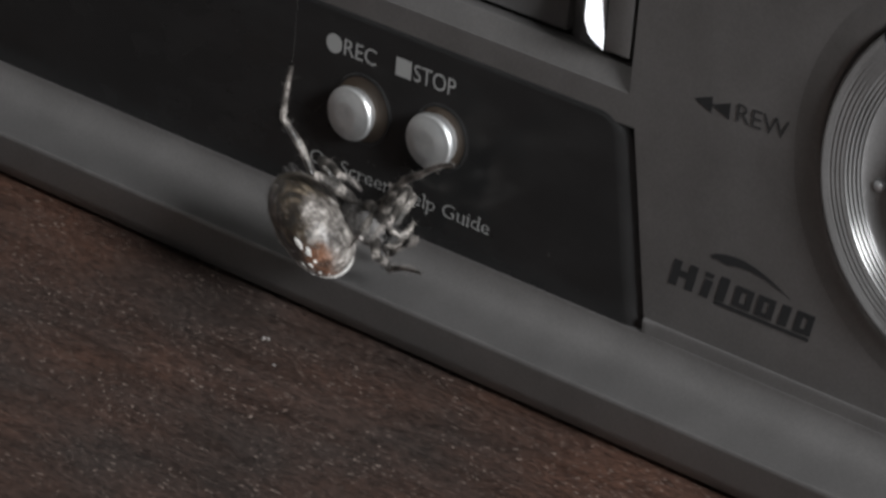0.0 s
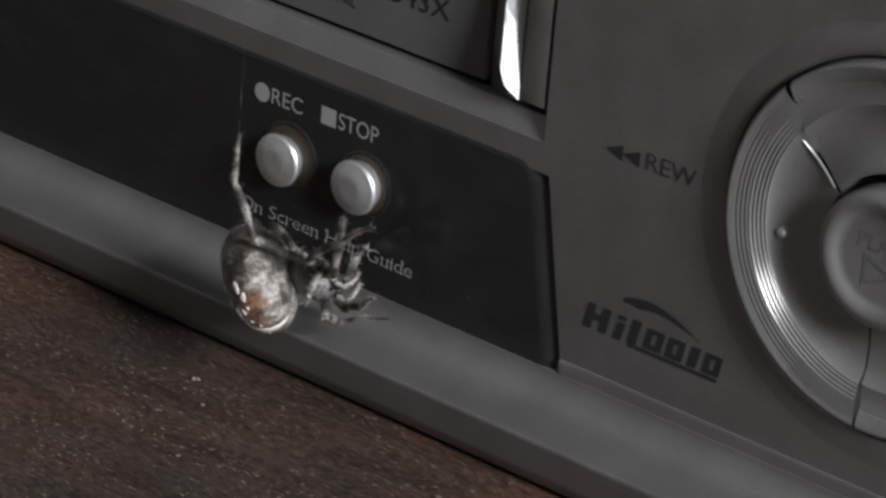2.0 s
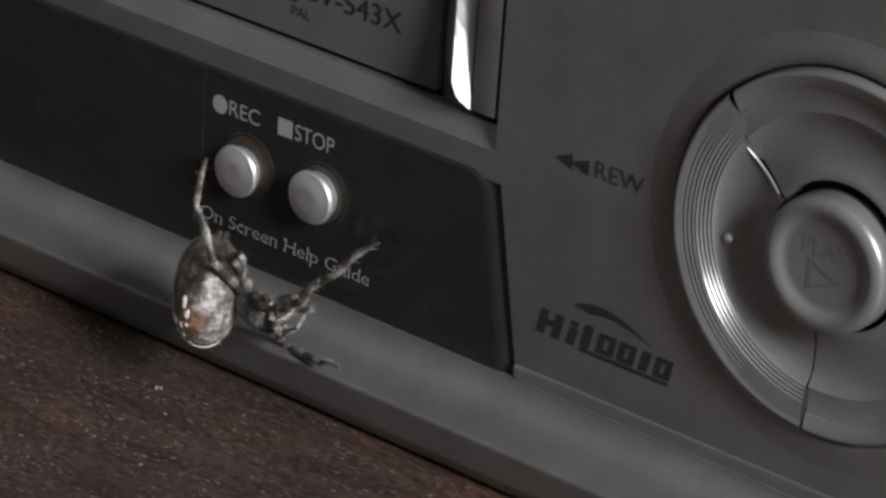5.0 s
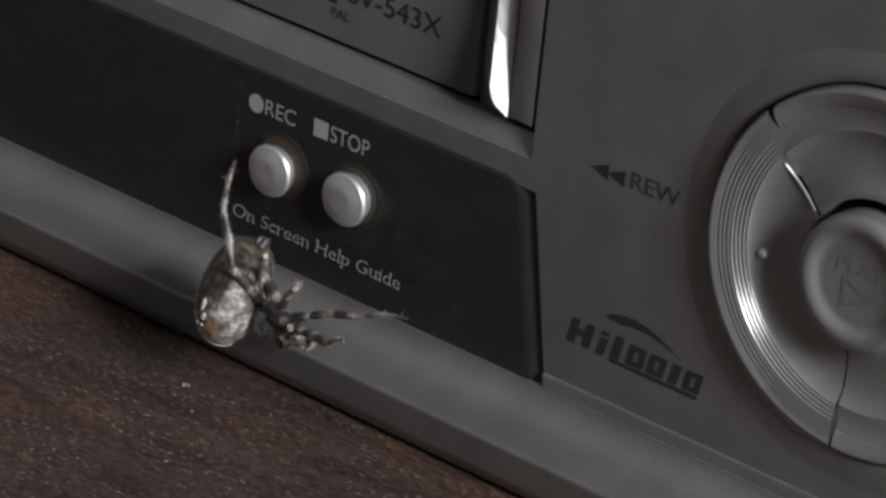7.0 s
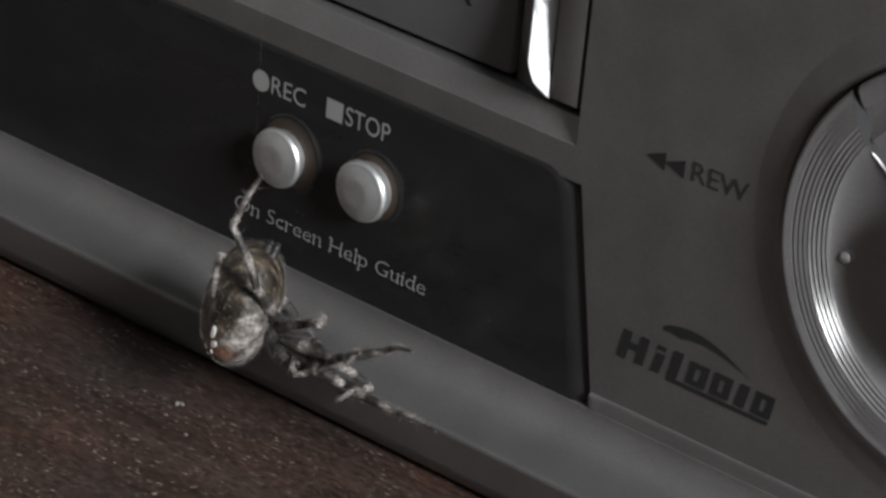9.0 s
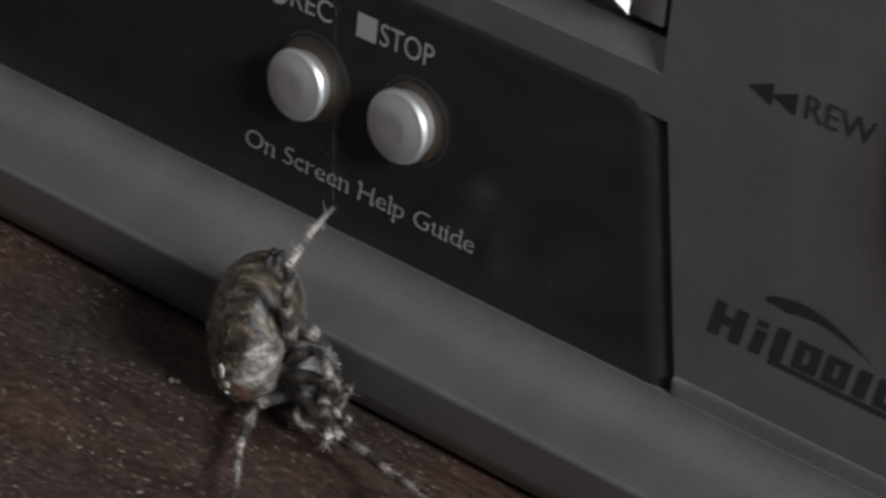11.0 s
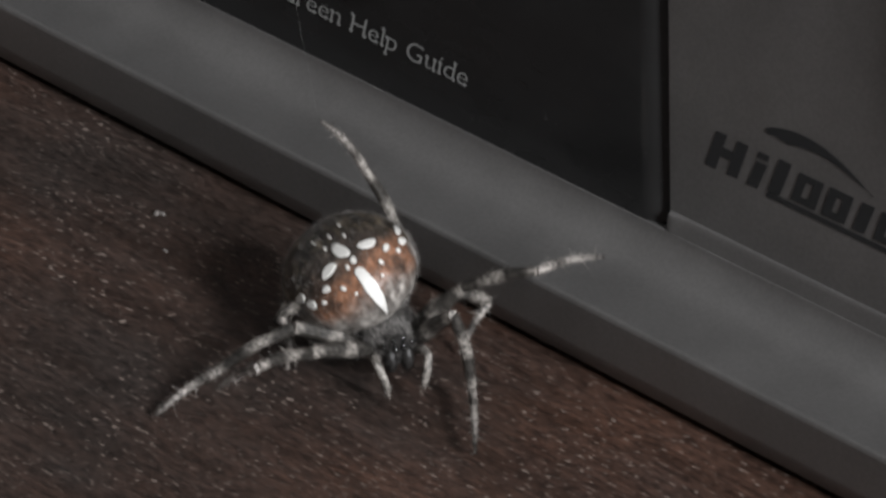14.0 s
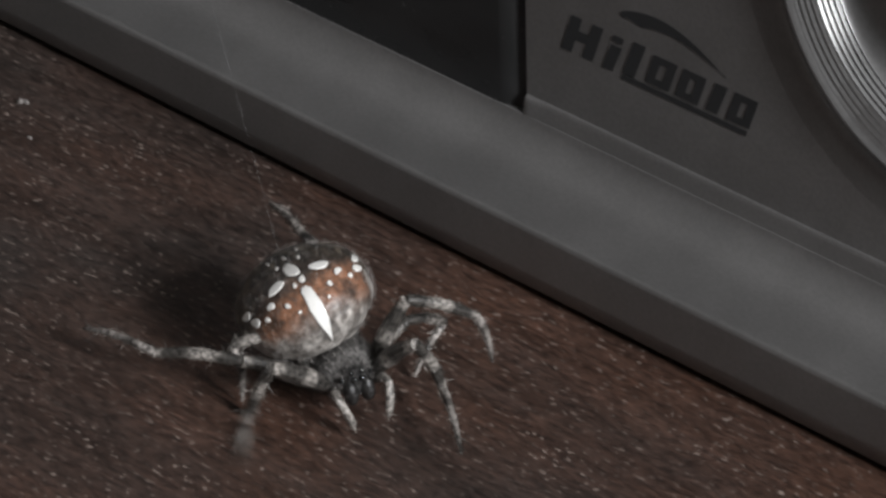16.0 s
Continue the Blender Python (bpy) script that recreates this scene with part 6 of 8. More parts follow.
    keyed(LEGS["R2"][1], (
        (0, 0.499, -0.727, 0.321, -177.6, -1.3, 49.1), (0.5, 0.502, -0.724, 0.326, -177.2, -0.9, 49.2), (0.75, 0.513, -0.670, 0.254, -173.9, -3.2, 48.2),
        (1, 0.516, -0.591, 0.195, -170.6, -5.5, 47.0), (1.25, 0.563, -0.683, 0.223, -174.9, -9.8, 52.3), (1.5, 0.599, -0.727, 0.277, -179.6, -13.6, 58.0),
        (2, 0.578, -0.767, 0.105, -168.3, -16.5, 50.4), (2.5, 0.591, -0.783, 0.138, -169.2, -10.4, 53.2), (3, 0.643, -0.771, -0.017, -161.1, -16.4, 55.0),
        (3.5, 0.641, -0.774, -0.019, -160.8, -16.3, 54.6), (4.333, 0.769, -0.636, 0.081, -154.5, -9.9, 48.3), (5.167, 0.888, -0.450, 0.160, -149.0, -3.0, 42.8),
        (6, 0.991, -0.226, 0.207, -144.2, 4.4, 38.0), (6.083, 1.096, -0.130, 0.137, -152.9, 12.4, 19.8), (6.167, 1.150, -0.004, 0.061, -164.0, 17.2, 0.0),
        (6.25, 1.147, 0.135, -0.009, -176.3, 18.0, -20.6), (6.333, 1.087, 0.268, -0.065, 172.0, 14.6, -40.8), (6.417, 0.978, 0.378, -0.101, 162.3, 7.6, -59.6),
        (6.5, 0.834, 0.447, -0.110, 155.4, -1.9, -76.9), (7, 0.837, 0.423, -0.121, 151.0, -6.7, -84.9), (7.25, 0.849, 0.417, -0.250, 150.4, -1.7, -91.1),
        (7.5, 0.840, 0.385, -0.372, 149.2, 3.2, -97.4), (7.75, 0.791, 0.425, -0.335, 151.8, -3.9, -81.1), (8, 0.737, 0.455, -0.298, 152.4, -11.4, -64.9),
        (8.5, 0.820, 0.464, -0.275, 153.5, -19.1, -52.9), (8.917, 0.801, 0.481, -0.223, 153.7, -7.9, -33.1), (9.333, 0.780, 0.496, -0.172, 157.8, 2.5, -13.4),
        (9.75, 0.756, 0.509, -0.122, 165.2, 10.9, 7.3), (10.167, 0.730, 0.520, -0.072, 175.4, 16.1, 29.5), (10.583, 0.702, 0.528, -0.024, -173.0, 16.9, 52.7),
        (11, 0.673, 0.535, 0.023, -162.0, 13.4, 75.5), (11.5, 0.633, 0.509, -0.054, -154.6, 20.0, 73.8), (11.583, 0.644, 0.502, -0.022, -152.7, 18.6, 74.2),
        (11.667, 0.655, 0.493, 0.010, -150.8, 17.3, 74.5), (11.75, 0.667, 0.482, 0.042, -149.0, 15.9, 74.8), (11.833, 0.680, 0.468, 0.073, -147.2, 14.5, 75.0),
        (11.917, 0.694, 0.452, 0.104, -145.4, 13.1, 75.1), (12, 0.708, 0.434, 0.134, -143.6, 11.7, 75.3), (12.25, 0.732, 0.449, 0.174, -142.3, 8.0, 71.0),
        (12.5, 0.753, 0.455, 0.211, -140.8, 4.4, 66.8), (12.6, 0.619, 0.373, 0.339, -140.0, -6.5, 74.3), (12.7, 0.490, 0.242, 0.423, -140.6, -17.5, 81.9),
        (12.8, 0.380, 0.077, 0.457, -142.9, -28.2, 90.3), (12.9, 0.302, -0.102, 0.436, -147.5, -38.5, 100.3), (13, 0.266, -0.276, 0.365, -155.5, -47.8, 113.3),
        (13.1, 0.191, -0.414, 0.280, -175.1, -57.4, 132.5), (13.2, 0.138, -0.489, 0.163, 156.0, -61.2, 161.1), (13.25, 0.136, -0.491, 0.139, 143.0, -62.9, 172.3),
        (13.3, 0.134, -0.491, 0.115, 129.0, -63.3, -175.5), (13.35, 0.132, -0.491, 0.092, 115.3, -62.4, -163.6), (13.4, 0.130, -0.489, 0.069, 102.9, -60.3, -153.1),
        (13.45, 0.128, -0.487, 0.047, 92.3, -57.2, -144.3), (13.5, 0.126, -0.484, 0.026, 83.5, -53.4, -137.4), (13.625, 0.096, -0.506, 0.104, 71.8, -37.8, -121.0),
        (13.75, 0.073, -0.522, 0.182, 66.9, -20.9, -110.5), (13.875, 0.059, -0.532, 0.259, 65.3, -3.4, -102.2), (14, 0.052, -0.535, 0.334, 66.3, 14.0, -94.2),
        (14.25, 0.095, -0.503, 0.364, 64.8, 13.1, -106.5), (14.5, 0.142, -0.470, 0.393, 63.5, 11.8, -118.7), (14.667, 0.136, -0.470, 0.386, 61.8, 8.0, -121.8),
        (14.833, 0.130, -0.470, 0.379, 60.3, 4.1, -124.9), (15, 0.125, -0.470, 0.371, 59.1, 0.1, -127.8), (15.25, 0.125, -0.483, 0.389, 55.4, 5.2, -119.0),
        (15.5, 0.128, -0.495, 0.406, 52.6, 10.8, -110.5), (15.75, 0.144, -0.523, 0.351, 54.2, 11.7, -117.9), (16, 0.169, -0.542, 0.288, 55.6, 12.7, -125.2),
    ))
    keyed(LEGS["R2"][2], (
        (0, 0.866, -0.303, 0.334, 159.4, -17.1, 84.2), (0.5, 0.868, -0.300, 0.335, 159.8, -16.7, 84.2), (0.75, 0.886, -0.253, 0.286, 164.3, -21.1, 79.8),
        (1, 0.896, -0.183, 0.249, 169.4, -25.1, 74.9), (1.25, 0.901, -0.246, 0.318, 173.8, -16.4, 68.2), (1.5, 0.888, -0.266, 0.409, 176.9, -7.3, 62.4),
        (2, 0.921, -0.354, 0.264, -172.7, -10.8, 56.4), (2.5, 0.921, -0.342, 0.239, -175.1, -9.5, 60.2), (3, 0.951, -0.331, 0.141, -167.9, -16.3, 62.4),
        (3.5, 0.952, -0.336, 0.139, -167.9, -16.2, 62.3), (4.333, 1.136, -0.224, 0.178, -159.3, -8.4, 60.7), (5.167, 1.299, -0.070, 0.189, -151.0, -0.4, 60.3),
        (6, 1.431, 0.118, 0.164, -142.7, 7.5, 61.1), (6.083, 1.610, 0.055, 0.016, -141.7, 11.4, 60.9), (6.167, 1.685, -0.004, -0.104, -140.8, 15.2, 60.8),
        (6.25, 1.646, -0.052, -0.182, -139.8, 19.1, 60.7), (6.333, 1.497, -0.086, -0.206, -138.9, 23.0, 60.7), (6.417, 1.259, -0.101, -0.175, -137.9, 26.8, 60.8),
        (6.5, 0.961, -0.098, -0.091, -136.8, 30.7, 60.9), (7, 0.886, -0.131, -0.056, -142.0, 18.3, 76.1), (7.25, 0.838, -0.143, -0.234, -141.4, 20.5, 76.2),
        (7.5, 0.768, -0.169, -0.403, -140.8, 22.6, 76.5), (7.75, 0.877, -0.127, -0.297, -141.0, 18.2, 77.8), (8, 0.970, -0.042, -0.187, -141.4, 13.8, 79.1),
        (8.5, 1.139, 0.042, -0.092, -144.1, 12.6, 82.7), (8.917, 1.266, 0.178, -0.146, -134.9, -2.6, 106.1), (9.333, 1.324, 0.366, -0.197, -132.2, -20.2, 128.1),
        (9.75, 1.301, 0.579, -0.228, -137.4, -37.3, 153.3), (10.167, 1.198, 0.785, -0.227, -154.8, -50.0, -172.1), (10.583, 1.027, 0.955, -0.187, 177.1, -51.7, -127.5),
        (11, 0.810, 1.062, -0.107, 156.1, -41.2, -89.6), (11.5, 0.779, 1.014, -0.245, 149.4, -39.1, -97.5), (11.583, 0.788, 1.013, -0.201, 172.6, -51.5, -135.2),
        (11.667, 0.798, 1.008, -0.156, -155.2, -49.6, 178.8), (11.75, 0.809, 1.001, -0.111, -135.8, -35.0, 144.6), (11.833, 0.821, 0.992, -0.067, -129.6, -15.4, 121.1),
        (11.917, 0.834, 0.979, -0.023, -131.8, 4.8, 100.4), (12, 0.847, 0.965, 0.020, -141.7, 22.8, 77.1), (12.25, 0.913, 0.974, 0.096, -138.7, 22.1, 66.0),
        (12.5, 0.973, 0.968, 0.168, -135.7, 21.9, 55.0), (12.6, 0.770, 0.908, 0.402, -132.2, 11.1, 63.2), (12.7, 0.565, 0.771, 0.592, -130.3, -0.1, 70.6),
        (12.8, 0.377, 0.571, 0.722, -129.8, -11.4, 77.7), (12.9, 0.224, 0.329, 0.785, -130.8, -22.7, 85.2), (13, 0.118, 0.070, 0.781, -133.7, -33.7, 93.8),
        (13.1, -0.013, -0.191, 0.752, -146.2, -53.9, 106.6), (13.2, -0.117, -0.402, 0.654, 179.0, -69.2, 141.8), (13.25, -0.117, -0.457, 0.637, 124.4, -62.9, -164.0),
        (13.3, -0.117, -0.511, 0.616, 101.6, -44.9, -141.7), (13.35, -0.117, -0.564, 0.588, 91.9, -24.2, -132.5), (13.4, -0.117, -0.615, 0.556, 86.3, -2.7, -127.5),
        (13.45, -0.118, -0.664, 0.518, 82.3, 19.1, -124.5), (13.5, -0.119, -0.710, 0.475, 78.8, 41.1, -122.7), (13.625, -0.132, -0.886, 0.447, 74.1, 21.4, -118.5),
        (13.75, -0.110, -1.012, 0.381, 68.3, 2.1, -113.0), (13.875, -0.060, -1.078, 0.292, 60.4, -16.4, -105.3), (14, 0.012, -1.077, 0.198, 48.4, -33.3, -93.4),
        (14.25, -0.060, -1.026, 0.238, 51.3, -26.8, -103.6), (14.5, -0.122, -0.951, 0.279, 52.8, -20.0, -112.9), (14.667, -0.157, -0.941, 0.308, 58.5, -5.3, -122.4),
        (14.833, -0.189, -0.929, 0.339, 61.7, 10.0, -130.5), (15, -0.218, -0.913, 0.370, 62.8, 25.7, -138.4), (15.25, -0.145, -0.971, 0.338, 63.3, 35.9, -126.3),
        (15.5, -0.065, -1.010, 0.301, 67.1, 45.7, -112.0), (15.75, -0.113, -1.008, 0.237, 58.9, 42.9, -127.9), (16, -0.147, -0.988, 0.165, 52.4, 38.6, -142.3),
    ))
    keyed(LEGS["L3"][0], (
        (0, 0.566, 0.095, -0.016, 172.3, -20.1, 63.6), (0.5, 0.565, 0.094, -0.011, 172.8, -18.7, 63.4), (0.75, 0.500, 0.163, -0.014, -176.5, -27.5, 49.0),
        (1, 0.435, 0.232, -0.017, -162.7, -33.2, 31.9), (1.5, 0.576, 0.078, -0.036, -177.4, -22.5, 54.8), (2, 0.560, 0.124, -0.066, -159.4, -21.9, 37.0),
        (2.5, 0.587, 0.049, -0.073, -166.7, -34.4, 47.2), (3, 0.565, 0.115, -0.073, -153.0, -37.2, 40.7), (3.5, 0.567, 0.111, -0.075, -153.2, -37.2, 40.9),
        (4, 0.525, 0.141, -0.081, -151.3, -23.5, 42.8), (4.5, 0.482, 0.170, -0.086, -149.1, -9.8, 45.1), (5, 0.440, 0.200, -0.092, -146.4, 3.7, 47.8),
        (5.5, 0.397, 0.230, -0.097, -142.9, 17.1, 51.3), (6, 0.355, 0.260, -0.103, -138.2, 30.2, 56.2), (6.5, 0.398, 0.251, -0.109, -138.5, 27.4, 57.5),
        (7, 0.413, 0.246, -0.118, -138.5, 28.4, 58.6), (7.5, 0.391, 0.252, -0.115, -138.3, 37.1, 46.5), (8, 0.386, 0.254, -0.112, -129.7, 44.0, 70.6),
        (8.5, 0.370, 0.258, -0.105, -140.9, 45.3, 54.4), (9.333, 0.356, 0.255, -0.070, -147.1, 48.2, 53.8), (10.167, 0.343, 0.252, -0.035, -153.8, 51.1, 52.7),
        (11, 0.330, 0.249, 0.000, -160.9, 53.8, 51.1), (11.5, 0.347, 0.250, -0.003, -144.1, 58.7, 74.2), (12, 0.401, 0.242, -0.008, -127.8, 48.0, 89.0),
        (12.25, 0.382, 0.249, -0.025, -130.6, 40.0, 74.8), (12.5, 0.362, 0.257, -0.042, -130.8, 31.8, 62.4), (12.667, 0.372, 0.251, -0.026, -125.6, 13.7, 71.0),
        (12.833, 0.383, 0.246, -0.011, -123.2, -4.9, 77.6), (13, 0.393, 0.240, 0.004, -122.9, -23.7, 84.0), (13.067, 0.423, 0.229, -0.009, -129.3, -41.0, 90.6),
        (13.133, 0.454, 0.218, -0.022, -142.0, -57.3, 103.4), (13.2, 0.484, 0.207, -0.035, -172.8, -69.6, 134.4), (13.25, 0.490, 0.202, -0.038, -123.7, -59.7, 95.5),
        (13.3, 0.496, 0.198, -0.040, -100.3, -42.4, 83.3), (13.35, 0.501, 0.193, -0.043, -85.5, -23.7, 81.4), (13.4, 0.507, 0.189, -0.045, -72.5, -5.0, 84.3),
        (13.45, 0.512, 0.184, -0.048, -58.4, 12.4, 91.5), (13.5, 0.518, 0.180, -0.050, -40.4, 27.2, 104.0), (13.75, 0.530, 0.151, -0.018, -46.0, 18.2, 98.7),
        (14, 0.541, 0.123, 0.015, -50.6, 8.7, 94.5), (14.5, 0.539, 0.152, -0.038, -36.2, 19.3, 94.5), (15, 0.530, 0.162, -0.031, -35.3, 18.0, 94.8),
        (15.25, 0.539, 0.144, -0.018, -38.5, 9.6, 96.7), (15.5, 0.548, 0.126, -0.006, -41.9, 1.3, 99.0), (16, 0.510, 0.179, -0.016, -37.7, 10.4, 105.4),
    ))
    keyed(LEGS["L3"][1], (
        (0, 0.716, 0.397, 0.108, 140.1, -45.2, 120.9), (0.5, 0.717, 0.399, 0.105, 140.6, -45.0, 120.8), (0.75, 0.709, 0.404, 0.152, 143.5, -44.6, 117.5),
        (1, 0.691, 0.391, 0.180, 146.3, -44.1, 114.3), (1.5, 0.768, 0.350, 0.102, 136.7, -51.6, 127.5), (2, 0.827, 0.325, 0.068, 128.8, -63.4, 134.6),
        (2.5, 0.789, 0.267, 0.130, 160.0, -62.2, 92.8), (3, 0.782, 0.302, 0.145, 166.4, -71.2, 90.8), (3.5, 0.784, 0.298, 0.142, 166.5, -71.3, 90.7),
        (4, 0.767, 0.365, 0.063, -170.4, -51.3, 73.4), (4.5, 0.733, 0.422, -0.025, -160.5, -30.1, 70.3), (5, 0.681, 0.466, -0.115, -153.0, -8.7, 71.2),
        (5.5, 0.612, 0.499, -0.203, -145.1, 12.4, 74.9), (6, 0.528, 0.518, -0.284, -134.4, 32.6, 82.6), (6.5, 0.570, 0.521, -0.275, -124.1, 44.3, 84.2),
        (7, 0.578, 0.516, -0.289, -124.8, 44.3, 84.3), (7.5, 0.589, 0.460, -0.332, -134.1, 37.0, 64.3), (8, 0.472, 0.498, -0.362, -132.0, 37.8, 76.1),
        (8.5, 0.517, 0.463, -0.362, -136.4, 34.5, 88.7), (9.333, 0.498, 0.448, -0.339, -150.1, 22.2, 72.4), (10.167, 0.480, 0.432, -0.315, -159.1, 7.4, 60.3),
        (11, 0.463, 0.415, -0.290, -164.8, -8.8, 50.6), (11.5, 0.398, 0.430, -0.311, -160.6, -9.1, 43.5), (12, 0.405, 0.483, -0.275, -144.4, -10.4, 53.3),
        (12.25, 0.454, 0.515, -0.256, -142.2, -4.0, 54.8), (12.5, 0.504, 0.528, -0.232, -139.8, 2.3, 56.6), (12.667, 0.487, 0.582, -0.112, -130.3, -5.0, 60.4),
        (12.833, 0.459, 0.596, 0.019, -121.2, -12.8, 63.1), (13, 0.427, 0.568, 0.148, -112.1, -21.0, 64.4), (13.067, 0.420, 0.501, 0.227, -109.8, -32.7, 67.7),
        (13.133, 0.409, 0.407, 0.281, -108.0, -44.5, 70.8), (13.2, 0.396, 0.297, 0.302, -106.8, -56.4, 74.1), (13.25, 0.472, 0.383, 0.273, -96.0, -39.0, 59.9),
        (13.3, 0.526, 0.462, 0.203, -91.8, -20.5, 51.6), (13.35, 0.551, 0.519, 0.102, -90.4, -1.7, 45.2), (13.4, 0.542, 0.546, -0.014, -91.2, 17.2, 38.9),
        (13.45, 0.503, 0.536, -0.125, -94.5, 35.8, 31.2), (13.5, 0.441, 0.491, -0.215, -103.2, 53.6, 18.9), (13.75, 0.478, 0.489, -0.130, -84.8, 46.2, 34.3),
        (14, 0.513, 0.477, -0.040, -71.6, 36.3, 44.3), (14.5, 0.513, 0.491, -0.157, -81.0, 55.6, 28.9), (15, 0.501, 0.503, -0.142, -77.8, 55.8, 31.7),
        (15.25, 0.497, 0.497, -0.078, -61.2, 45.3, 52.3), (15.5, 0.491, 0.481, -0.014, -52.2, 32.2, 65.7), (16, 0.416, 0.520, -0.081, -58.2, 44.9, 64.6),
    ))
    keyed(LEGS["L3"][2], (
        (0, 0.586, 0.615, 0.364, -174.4, -0.7, -121.1), (0.5, 0.587, 0.617, 0.359, -174.9, -1.1, -121.0), (0.75, 0.591, 0.631, 0.405, -177.5, 0.6, -121.1),
        (1, 0.584, 0.627, 0.430, 179.8, 2.2, -121.2), (1.5, 0.632, 0.527, 0.384, -174.0, -1.2, -114.7), (2, 0.714, 0.440, 0.390, 177.3, 5.4, -117.9),
        (2.5, 0.781, 0.435, 0.448, 174.0, -3.7, -119.7), (3, 0.781, 0.418, 0.486, 166.5, 2.2, -116.1), (3.5, 0.783, 0.414, 0.483, 166.5, 2.1, -116.3),
        (4, 0.831, 0.580, 0.344, 162.8, 2.4, -111.9), (4.5, 0.838, 0.715, 0.155, 159.2, 3.0, -107.5), (5, 0.796, 0.803, -0.061, 155.6, 3.8, -103.2),
        (5.5, 0.704, 0.838, -0.281, 152.0, 4.9, -98.9), (6, 0.567, 0.819, -0.478, 148.6, 6.3, -94.7), (6.5, 0.596, 0.777, -0.526, 147.0, -0.5, -99.9),
        (7, 0.603, 0.772, -0.541, 147.5, -0.6, -99.9), (7.5, 0.713, 0.719, -0.549, 148.7, 3.1, -99.1), (8, 0.541, 0.774, -0.583, 146.5, 1.2, -89.6),
        (8.5, 0.524, 0.760, -0.565, 147.2, -2.3, -86.2), (9.333, 0.599, 0.766, -0.475, 150.9, -12.4, -83.9), (10.167, 0.657, 0.742, -0.361, 154.5, -22.6, -82.3),
        (11, 0.689, 0.690, -0.235, 158.1, -32.9, -81.2), (11.5, 0.656, 0.674, -0.254, 145.4, -38.2, -70.7), (12, 0.617, 0.767, -0.210, 138.8, -27.5, -77.8),
        (12.25, 0.661, 0.809, -0.231, 142.7, -19.5, -84.3), (12.5, 0.702, 0.828, -0.246, 145.4, -11.1, -90.0), (12.667, 0.664, 0.894, -0.081, 140.3, -2.4, -85.2),
        (12.833, 0.619, 0.909, 0.099, 135.8, 6.7, -81.3), (13, 0.572, 0.871, 0.277, 131.9, 16.0, -77.9), (13.067, 0.536, 0.781, 0.422, 134.2, 27.2, -75.5),
        (13.133, 0.493, 0.650, 0.533, 137.3, 38.3, -72.2), (13.2, 0.451, 0.488, 0.602, 142.0, 49.2, -67.4), (13.25, 0.613, 0.625, 0.500, 120.0, 40.7, -73.6),
        (13.3, 0.736, 0.726, 0.329, 101.5, 31.1, -75.2), (13.35, 0.804, 0.775, 0.112, 84.8, 21.7, -73.3), (13.4, 0.810, 0.762, -0.120, 68.6, 13.1, -68.8),
        (13.45, 0.753, 0.687, -0.336, 52.1, 6.1, -62.1), (13.5, 0.643, 0.560, -0.505, 35.1, 1.3, -53.8), (13.75, 0.684, 0.630, -0.390, 43.1, 5.5, -58.5),
        (14, 0.721, 0.680, -0.253, 50.9, 10.3, -62.5), (14.5, 0.690, 0.589, -0.455, 34.1, 7.8, -66.6), (15, 0.674, 0.610, -0.440, 33.7, 9.2, -66.7),
        (15.25, 0.652, 0.697, -0.334, 39.1, 13.9, -64.8), (15.5, 0.617, 0.759, -0.206, 44.7, 18.4, -62.4), (16, 0.525, 0.751, -0.335, 38.0, 12.0, -57.3),
    ))
